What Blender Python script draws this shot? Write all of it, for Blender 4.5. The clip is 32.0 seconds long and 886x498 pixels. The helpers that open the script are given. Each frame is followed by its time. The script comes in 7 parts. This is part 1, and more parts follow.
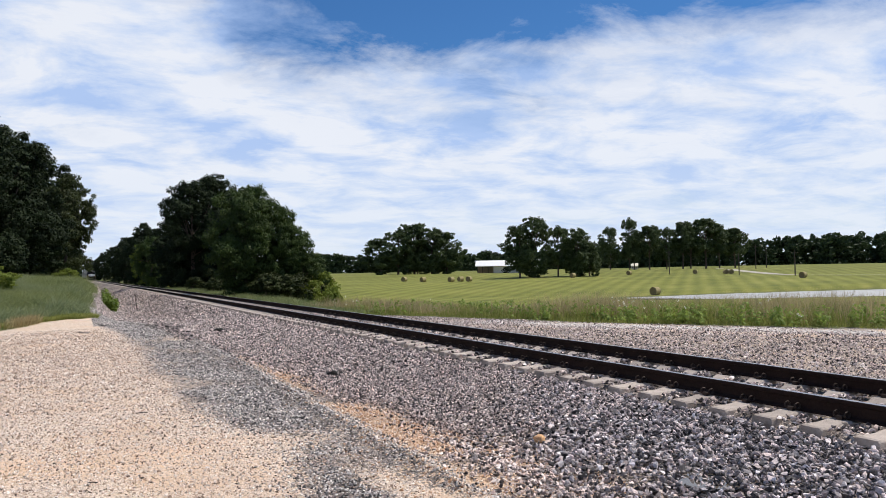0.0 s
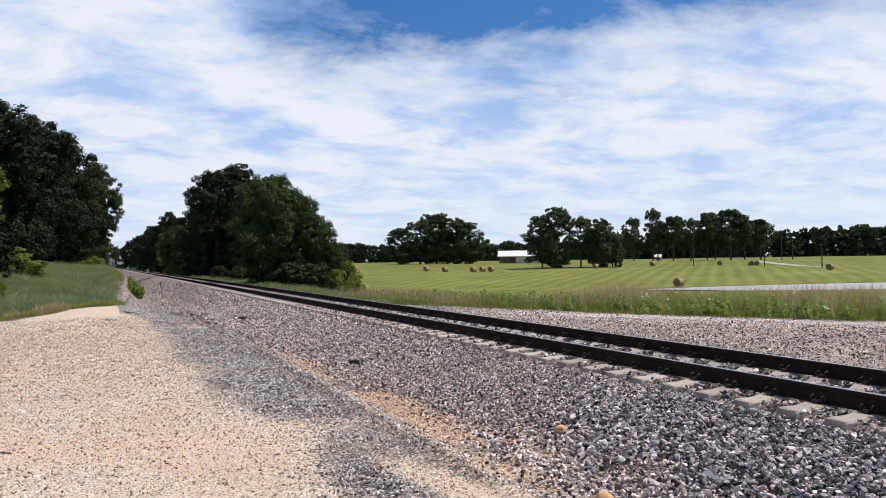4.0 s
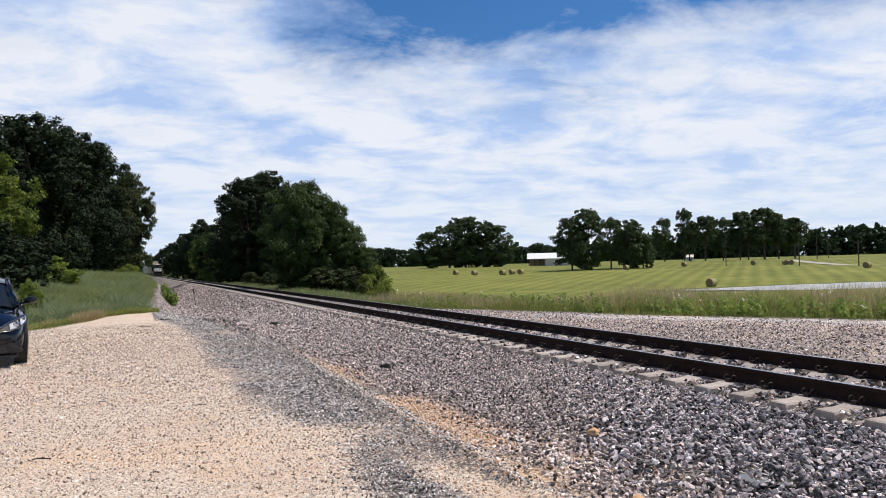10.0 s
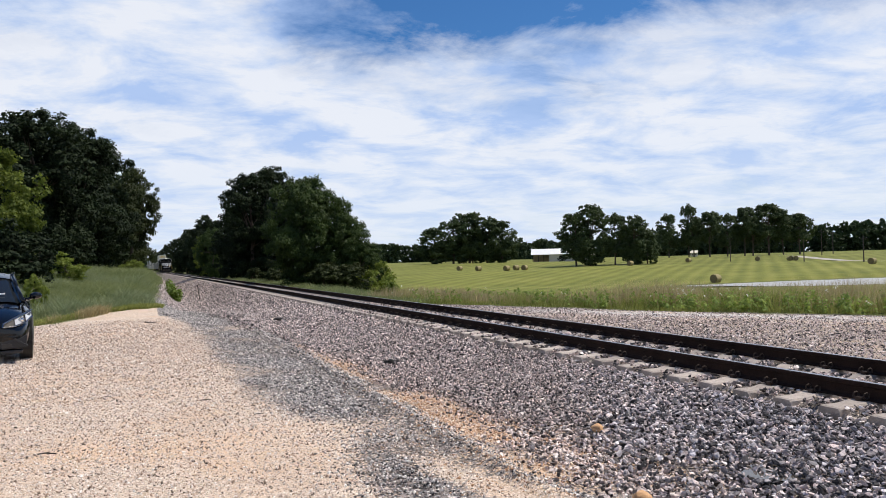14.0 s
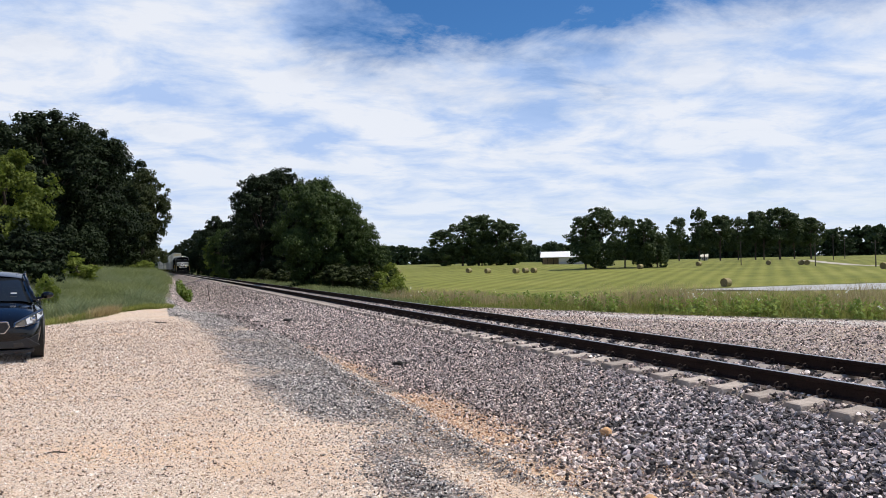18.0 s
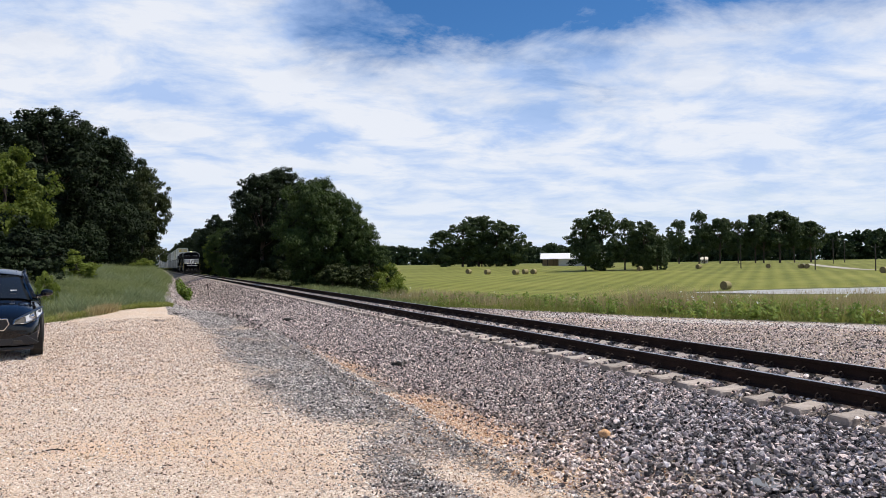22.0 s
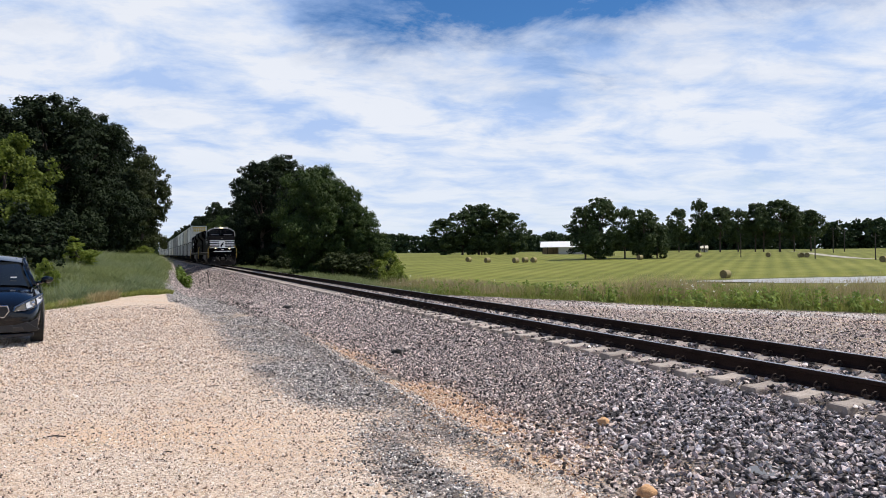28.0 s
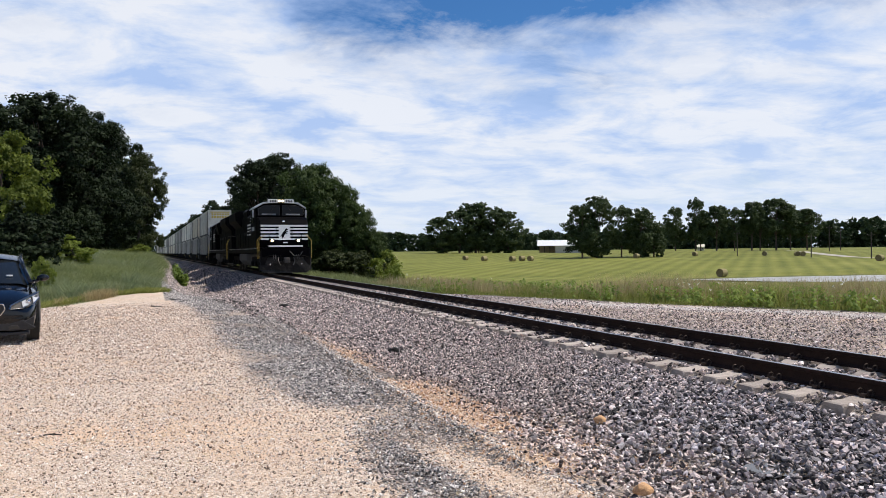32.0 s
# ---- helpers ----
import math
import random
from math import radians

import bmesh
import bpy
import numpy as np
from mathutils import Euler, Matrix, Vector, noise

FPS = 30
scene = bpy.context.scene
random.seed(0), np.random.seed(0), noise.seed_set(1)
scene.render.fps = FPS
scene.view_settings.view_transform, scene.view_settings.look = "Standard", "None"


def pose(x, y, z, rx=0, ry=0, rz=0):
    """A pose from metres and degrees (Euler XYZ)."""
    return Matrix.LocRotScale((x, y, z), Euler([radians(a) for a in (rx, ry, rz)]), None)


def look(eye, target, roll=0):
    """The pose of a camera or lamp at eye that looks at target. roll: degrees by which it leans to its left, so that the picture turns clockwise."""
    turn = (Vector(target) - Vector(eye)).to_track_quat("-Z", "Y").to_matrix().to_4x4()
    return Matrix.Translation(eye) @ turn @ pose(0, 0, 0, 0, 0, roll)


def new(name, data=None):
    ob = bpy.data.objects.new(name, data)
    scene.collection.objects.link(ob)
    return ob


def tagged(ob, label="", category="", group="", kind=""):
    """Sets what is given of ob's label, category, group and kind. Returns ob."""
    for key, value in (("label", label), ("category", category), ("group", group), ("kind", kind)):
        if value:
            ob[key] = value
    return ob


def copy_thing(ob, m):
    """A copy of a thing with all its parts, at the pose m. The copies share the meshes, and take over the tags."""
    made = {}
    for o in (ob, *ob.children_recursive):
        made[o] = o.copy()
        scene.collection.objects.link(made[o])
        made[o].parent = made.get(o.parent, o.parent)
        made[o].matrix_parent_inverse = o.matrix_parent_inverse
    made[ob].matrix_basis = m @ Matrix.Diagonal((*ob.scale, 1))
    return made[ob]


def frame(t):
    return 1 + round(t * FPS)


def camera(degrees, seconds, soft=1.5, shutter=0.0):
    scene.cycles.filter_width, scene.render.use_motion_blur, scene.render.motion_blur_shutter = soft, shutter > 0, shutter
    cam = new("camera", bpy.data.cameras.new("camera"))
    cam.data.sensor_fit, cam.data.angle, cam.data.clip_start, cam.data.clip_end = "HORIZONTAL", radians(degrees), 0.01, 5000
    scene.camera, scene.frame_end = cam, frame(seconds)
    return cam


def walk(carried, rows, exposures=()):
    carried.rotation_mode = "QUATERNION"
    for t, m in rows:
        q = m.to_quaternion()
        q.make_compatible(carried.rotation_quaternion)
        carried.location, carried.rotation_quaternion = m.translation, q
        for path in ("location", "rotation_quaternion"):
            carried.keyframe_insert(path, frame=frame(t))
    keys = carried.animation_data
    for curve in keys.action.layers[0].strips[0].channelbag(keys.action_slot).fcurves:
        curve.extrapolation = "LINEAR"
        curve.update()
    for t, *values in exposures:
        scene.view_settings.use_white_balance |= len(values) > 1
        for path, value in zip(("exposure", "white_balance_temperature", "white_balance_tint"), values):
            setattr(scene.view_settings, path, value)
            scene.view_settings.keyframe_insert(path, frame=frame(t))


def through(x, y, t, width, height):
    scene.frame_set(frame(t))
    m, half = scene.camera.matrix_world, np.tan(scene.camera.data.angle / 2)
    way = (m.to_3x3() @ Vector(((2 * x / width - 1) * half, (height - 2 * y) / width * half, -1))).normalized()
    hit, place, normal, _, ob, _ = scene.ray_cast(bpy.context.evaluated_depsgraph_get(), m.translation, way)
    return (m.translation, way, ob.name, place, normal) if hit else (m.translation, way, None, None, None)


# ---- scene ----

# ---------------------------------------------------------------- camera
EYE = (0.0, 0.0, 1.55)
cam = camera(59.2, 32.0, soft=0.6, shutter=0.0)
TURNS = [
    (0, 91.57, 1.131, -24.979), (0.5, 91.688, 0.938, -25.082), (1, 91.748, 0.761, -24.843), (1.5, 91.745, 0.647, -24.552),
    (2, 91.73, 0.5, -24.269), (2.5, 91.639, 0.332, -23.97), (3, 91.356, 0.296, -23.655), (3.5, 91.015, 0.489, -23.459),
    (5.5, 90.594, 1.802, -23.159), (6, 90.679, 1.85, -22.828), (6.5, 90.765, 1.987, -22.426), (7, 90.944, 2.027, -22.087),
    (7.5, 91.176, 1.918, -21.856), (8, 91.387, 1.806, -21.719), (8.5, 91.438, 1.639, -21.591), (9, 91.41, 1.599, -21.442),
    (9.5, 91.295, 1.591, -21.307), (10, 91.161, 1.583, -21.208), (10.5, 91.041, 1.62, -21.104), (11, 90.984, 1.57, -20.979),
    (11.5, 90.952, 1.504, -20.872), (12, 90.993, 1.534, -20.837), (12.5, 90.933, 1.491, -20.822), (13, 90.865, 1.533, -20.863),
    (13.5, 90.802, 1.539, -20.87), (14, 90.858, 1.565, -20.921), (14.5, 90.995, 1.492, -20.925), (16.5, 90.954, 1.693, -20.604),
    (17, 90.858, 1.542, -20.486), (17.5, 90.876, 1.301, -20.353), (18, 91.031, 1.219, -20.241), (18.5, 91.102, 1.201, -20.242),
    (19, 91.102, 1.201, -20.241), (19.5, 90.995, 1.215, -20.241), (20, 90.863, 1.105, -20.235), (20.5, 90.741, 0.999, -20.181),
    (21, 90.684, 0.763, -20.158), (21.5, 90.797, 0.726, -20.176), (22, 91.081, 0.755, -20.252), (22.5, 91.49, 0.99, -20.344),
    (23, 91.859, 1.052, -20.486), (23.5, 92.066, 1.07, -20.628), (24, 92.005, 1.026, -20.714), (24.5, 91.713, 0.86, -20.719),
    (25, 91.342, 0.777, -20.653), (25.5, 90.97, 0.688, -20.52), (27.5, 90.23, 0.616, -20.204), (28, 90.203, 0.614, -20.253),
    (28.5, 90.293, 0.617, -20.271), (29, 90.593, 0.679, -20.143), (29.5, 90.955, 0.744, -19.983), (30, 91.288, 0.652, -19.838),
    (30.5, 91.248, 0.555, -19.784), (31, 90.906, 0.494, -19.875), (31.5, 90.4, 0.52, -20.116), (32, 90.086, 0.566, -20.482),
]
walk(cam, [(t, pose(*EYE, rx, ry, rz)) for t, rx, ry, rz in TURNS])

# ---------------------------------------------------------------- world, sun
SUN_AZ, SUN_EL = 97.0, 60.0      # degrees to the right of the track, and up

SUN_WAY = Vector((math.sin(radians(SUN_AZ)) * math.cos(radians(SUN_EL)),
                  math.cos(radians(SUN_AZ)) * math.cos(radians(SUN_EL)), math.sin(radians(SUN_EL))))

world = bpy.data.worlds.new("world")
scene.world = world
world.use_nodes = True


def graph(tree):
    """Short hands for a node tree: a node maker and a linker."""
    def node(kind, **values):
        n = tree.nodes.new(kind)
        for k, v in values.items():
            if k.startswith("i_"):
                n.inputs[k[2:].replace("_", " ")].default_value = v
            elif k == "op":
                n.operation = v
            elif k == "blend":
                n.blend_type = v
            elif k == "dtype":
                n.data_type = v
            elif k == "dims":
                n.noise_dimensions = v
            elif k == "feature":
                n.feature = v
            elif k == "attr":
                n.attribute_name = v
        return n

    def link(a, b):
        tree.links.new(a, b)
    return node, link


def ramp(node, stops):
    n = node("ShaderNodeValToRGB")
    els = n.color_ramp.elements
    while len(els) < len(stops):
        els.new(0.5)
    for e, (p, c) in zip(els, stops):
        e.position = p
        e.color = (*c, 1) if len(c) == 3 else c
    return n


def grey(v):
    return (v, v, v)


def math_node(node, link, op, a, b=None, c=None, clamp=False):
    n = node("ShaderNodeMath", op=op)
    n.use_clamp = clamp
    for i, v in enumerate((a, b, c)):
        if v is None:
            continue
        if isinstance(v, (int, float)):
            n.inputs[i].default_value = v
        else:
            link(v, n.inputs[i])
    return n.outputs[0]


def build_world():
    tree = world.node_tree
    tree.nodes.clear()
    node, link = graph(tree)
    out = node("ShaderNodeOutputWorld")
    sky = node("ShaderNodeTexSky")
    sky.sky_type = "NISHITA"
    sky.sun_disc = False
    sky.sun_elevation = radians(SUN_EL)
    sky.sun_rotation = radians(SUN_AZ)
    sky.altitude = 300
    sky.air_density, sky.dust_density, sky.ozone_density = 1.0, 0.6, 2.5
    bg_sky = node("ShaderNodeBackground")
    bg_sky.inputs[1].default_value = SKY_STRENGTH
    deep = node("ShaderNodeMix", dtype="RGBA", blend="MULTIPLY")
    deep.inputs[0].default_value = 1.0
    link(sky.outputs[0], deep.inputs[6])
    deep.inputs[7].default_value = (0.38, 0.735, 1.10, 1)
    link(deep.outputs[2], bg_sky.inputs[0])
    # clouds: a high sheet, seen in perspective
    geo = node("ShaderNodeTexCoord")
    sep = node("ShaderNodeSeparateXYZ")
    link(geo.outputs["Generated"], sep.inputs[0])
    up = math_node(node, link, "MAXIMUM", sep.outputs[2], 0.0)
    den = math_node(node, link, "ADD", up, 0.16)
    u = math_node(node, link, "DIVIDE", sep.outputs[0], den)
    v = math_node(node, link, "DIVIDE", sep.outputs[1], den)
    com = node("ShaderNodeCombineXYZ")
    link(u, com.inputs[0])
    link(v, com.inputs[1])
    mp = node("ShaderNodeMapping")
    mp.inputs["Rotation"].default_value = (0, 0, radians(CLOUD_TURN))
    mp.inputs["Scale"].default_value = (0.7, 0.8, 1)
    mp.inputs["Location"].default_value = CLOUD_SHIFT
    link(com.outputs[0], mp.inputs[0])
    big = node("ShaderNodeTexNoise", i_Scale=0.55, i_Detail=3.0, i_Roughness=0.5, i_Distortion=0.6)
    link(mp.outputs[0], big.inputs["Vector"])
    mid = node("ShaderNodeTexNoise", i_Scale=3.0, i_Detail=12.0, i_Roughness=0.62, i_Distortion=0.4)
    link(mp.outputs[0], mid.inputs["Vector"])
    a = math_node(node, link, "MULTIPLY_ADD", mid.outputs[0], 0.55, math_node(node, link, "MULTIPLY", big.outputs[0], 0.5))
    # the sheet thins towards the zenith; its edge dips lowest over the far field
    side = node("ShaderNodeVectorMath", op="DOT_PRODUCT")
    link(geo.outputs["Generated"], side.inputs[0])
    side.inputs[1].default_value = (math.cos(radians(CLOUD_GAP)), -math.sin(radians(CLOUD_GAP)), 0)
    west = math_node(node, link, "MAXIMUM", math_node(node, link, "MULTIPLY", side.outputs["Value"], -1.0), 0.0)
    west = math_node(node, link, "MINIMUM", math_node(node, link, "POWER", west, 2.0), 0.06)
    east = math_node(node, link, "MINIMUM", math_node(node, link, "MAXIMUM", math_node(node, link, "SUBTRACT", side.outputs["Value"], 0.12), 0.0), 0.4)
    rise = math_node(node, link, "SUBTRACT", math_node(node, link, "MULTIPLY_ADD", west, -2.6, up), math_node(node, link, "MULTIPLY", east, 0.12))
    thin = math_node(node, link, "MULTIPLY", math_node(node, link, "SUBTRACT", rise, CLOUD_RISE), CLOUD_FADE)
    thin = math_node(node, link, "MINIMUM", math_node(node, link, "MAXIMUM", thin, -0.16), 0.30)
    # broken cloud overhead, out of view, added to whiten the blue light in shadows
    over = math_node(node, link, "MULTIPLY", math_node(node, link, "SUBTRACT", up, 0.42), 0.8)
    over = math_node(node, link, "MINIMUM", math_node(node, link, "MAXIMUM", over, 0.0), 0.12)
    a = math_node(node, link, "ADD", math_node(node, link, "SUBTRACT", a, thin), over)
    cover = ramp(node, [(0.0, grey(0)), (0.36, grey(0.0)), (0.42, grey(0.35)), (0.50, grey(0.75)), (0.64, grey(0.93)), (1, grey(0.97))])
    link(math_node(node, link, "ADD", a, CLOUD_CUT), cover.inputs[0])
    shade = node("ShaderNodeTexNoise", i_Scale=3.4, i_Detail=11.0, i_Roughness=0.60, i_Distortion=0.3)
    link(mp.outputs[0], shade.inputs["Vector"])
    tone = ramp(node, [(0.37, (0.46, 0.61, 0.92)), (0.47, (0.67, 0.765, 0.95)), (0.57, (0.87, 0.90, 0.97))])
    link(shade.outputs[0], tone.inputs[0])
    bg_cloud = node("ShaderNodeBackground")
    # clouds grow brighter towards the sun, scattering it forward; added as unseen fill light
    dot = node("ShaderNodeVectorMath", op="DOT_PRODUCT")
    link(geo.outputs["Generated"], dot.inputs[0])
    dot.inputs[1].default_value = SUN_WAY
    near_sun = math_node(node, link, "POWER", math_node(node, link, "MAXIMUM", dot.outputs["Value"], 0.0), 12.0)
    link(math_node(node, link, "MULTIPLY_ADD", near_sun, CLOUD_GLOW, CLOUD_STRENGTH), bg_cloud.inputs[1])
    # thin bright haze of cloud low down
    low = math_node(node, link, "MULTIPLY_ADD", up, -5.0, 0.80)
    low = math_node(node, link, "MAXIMUM", low, 0.0)
    pale = node("ShaderNodeMix", dtype="RGBA")
    link(low, pale.inputs[0])
    link(tone.outputs[0], pale.inputs[6])
    pale.inputs[7].default_value = (0.77, 0.845, 0.97, 1)
    link(pale.outputs[2], bg_cloud.inputs[0])
    mix = node("ShaderNodeMixShader")
    link(cover.outputs[0], mix.inputs[0])
    link(bg_sky.outputs[0], mix.inputs[1])
    link(bg_cloud.outputs[0], mix.inputs[2])
    link(mix.outputs[0], out.inputs[0])


SKY_STRENGTH, CLOUD_STRENGTH, CLOUD_GLOW = 0.09, 1.0, 1.0
CLOUD_TURN, CLOUD_SHIFT, CLOUD_CUT = 12.0, (0.0, 0.0, 0.0), 0.0
CLOUD_GAP, CLOUD_RISE, CLOUD_FADE = 20.0, 0.216, 2.2
build_world()

sun_data = bpy.data.lights.new("sun", "SUN")
sun_data.energy, sun_data.angle, sun_data.color = 4.8, radians(0.6), (1.0, 0.925, 0.82)
sun = new("sun", sun_data)
sun.matrix_world = look((0, 0, 60), Vector((0, 0, 60)) - SUN_WAY)
scene.view_settings.exposure = 0.0

# ---------------------------------------------------------------- materials
def material(name):
    m = bpy.data.materials.new(name)
    m.use_nodes = True
    m.node_tree.nodes.clear()
    node, link = graph(m.node_tree)
    out = node("ShaderNodeOutputMaterial")
    return m, node, link, out


def surface(name, colour, rough=0.7, metal=0.0, vary=0.2, scale=6.0, bump=0.0, bump_scale=40.0, island=False, coat=0.0, spec=0.5, dirt=None):
    """A painted, cast or rough surface: base colour with large and small variation, and fine relief."""
    m, node, link, out = material(name)
    b = node("ShaderNodeBsdfPrincipled")
    b.inputs["Roughness"].default_value = rough
    b.inputs["Metallic"].default_value = metal
    b.inputs["Coat Weight"].default_value = coat
    b.inputs["Specular IOR Level"].default_value = spec
    co = node("ShaderNodeTexCoord")
    n1 = node("ShaderNodeTexNoise", i_Scale=scale, i_Detail=4.0, i_Roughness=0.6)
    n2 = node("ShaderNodeTexNoise", i_Scale=scale * 9, i_Detail=3.0, i_Roughness=0.7)
    link(co.outputs["Object"], n1.inputs["Vector"])
    link(co.outputs["Object"], n2.inputs["Vector"])
    s = math_node(node, link, "MULTIPLY_ADD", n2.outputs[0], 0.5, math_node(node, link, "MULTIPLY", n1.outputs[0], 0.5))
    lo = tuple(c * (1 - vary) for c in colour)
    hi = tuple(min(1, c * (1 + vary)) for c in colour)
    r = ramp(node, [(0.32, lo), (0.68, hi)])
    link(s, r.inputs[0])
    col = r.outputs[0]
    if island:
        info = node("ShaderNodeObjectInfo")
        k = math_node(node, link, "MULTIPLY_ADD", info.outputs["Random"], 0.4, 0.8)
        mul = node("ShaderNodeMix", dtype="RGBA", blend="MULTIPLY")
        mul.inputs[0].default_value = 1
        link(col, mul.inputs[6])
        cc = node("ShaderNodeCombineColor")
        for i in range(3):
            link(k, cc.inputs[i])
        link(cc.outputs[0], mul.inputs[7])
        col = mul.outputs[2]
    if dirt:
        nd = node("ShaderNodeTexNoise", i_Scale=scale * 0.6, i_Detail=6.0, i_Roughness=0.7)
        link(co.outputs["Object"], nd.inputs["Vector"])
        rd = ramp(node, [(0.48, grey(0)), (0.72, grey(0.8))])
        link(nd.outputs[0], rd.inputs[0])
        mx = node("ShaderNodeMix", dtype="RGBA")
        link(rd.outputs[0], mx.inputs[0])
        link(col, mx.inputs[6])
        mx.inputs[7].default_value = (*dirt, 1)
        col = mx.outputs[2]
    link(col, b.inputs["Base Color"])
    if bump:
        nb = node("ShaderNodeTexNoise", i_Scale=bump_scale, i_Detail=5.0, i_Roughness=0.65)
        link(co.outputs["Object"], nb.inputs["Vector"])
        bp = node("ShaderNodeBump", i_Strength=bump, i_Distance=0.02)
        link(nb.outputs[0], bp.inputs["Height"])
        link(bp.outputs[0], b.inputs["Normal"])
    link(b.outputs[0], out.inputs[0])
    return m


def stone_material(name, stops, rough=0.85):
    """Broken stone: each loose piece has its own tone."""
    m, node, link, out = material(name)
    b = node("ShaderNodeBsdfPrincipled", i_Roughness=rough)
    geo = node("ShaderNodeNewGeometry")
    r = ramp(node, stops)
    link(geo.outputs["Random Per Island"], r.inputs[0])
    co = node("ShaderNodeTexCoord")
    n = node("ShaderNodeTexNoise", i_Scale=55.0, i_Detail=4.0, i_Roughness=0.7)
    link(co.outputs["Object"], n.inputs["Vector"])
    k = ramp(node, [(0.3, grey(0.72)), (0.7, grey(1.2))])
    link(n.outputs[0], k.inputs[0])
    mul = node("ShaderNodeMix", dtype="RGBA", blend="MULTIPLY")
    mul.inputs[0].default_value = 1
    link(r.outputs[0], mul.inputs[6])
    link(k.outputs[0], mul.inputs[7])
    link(mul.outputs[2], b.inputs["Base Color"])
    bp = node("ShaderNodeBump", i_Strength=0.5, i_Distance=0.006)
    link(n.outputs[0], bp.inputs["Height"])
    link(bp.outputs[0], b.inputs["Normal"])
    link(b.outputs[0], out.inputs[0])
    return m


def leaf_material(name, lo, hi, through=0.35, rough=0.6):
    """Leaves and blades: tone by piece, some light passes through."""
    m, node, link, out = material(name)
    geo = node("ShaderNodeNewGeometry")
    co = node("ShaderNodeTexCoord")
    n = node("ShaderNodeTexNoise", i_Scale=0.55, i_Detail=3.0)
    link(co.outputs["Object"], n.inputs["Vector"])
    s = math_node(node, link, "MULTIPLY_ADD", geo.outputs["Random Per Island"], 0.55, math_node(node, link, "MULTIPLY_ADD", n.outputs[0], 0.9, -0.22))
    r = ramp(node, [(0.05, lo), (0.95, hi)])
    link(s, r.inputs[0])
    b = node("ShaderNodeBsdfPrincipled", i_Roughness=rough)
    b.inputs["Specular IOR Level"].default_value = 0.25
    link(r.outputs[0], b.inputs["Base Color"])
    t = node("ShaderNodeBsdfTranslucent")
    link(r.outputs[0], t.inputs[0])
    mx = node("ShaderNodeMixShader")
    mx.inputs[0].default_value = through
    link(b.outputs[0], mx.inputs[1])
    link(t.outputs[0], mx.inputs[2])
    link(mx.outputs[0], out.inputs[0])
    return m


def glow_material(name, colour, strength):
    m, node, link, out = material(name)
    e = node("ShaderNodeEmission")
    e.inputs[0].default_value = (*colour, 1)
    e.inputs[1].default_value = strength
    link(e.outputs[0], out.inputs[0])
    return m


def glass_material(name, tint=(0.03, 0.04, 0.045), rough=0.05):
    """Dark tinted glazing with a mirror-like face."""
    m, node, link, out = material(name)
    b = node("ShaderNodeBsdfPrincipled", i_Roughness=rough)
    b.inputs["Base Color"].default_value = (*tint, 1)
    b.inputs["Specular IOR Level"].default_value = 0.8
    b.inputs["Coat Weight"].default_value = 0.6
    link(b.outputs[0], out.inputs[0])
    return m


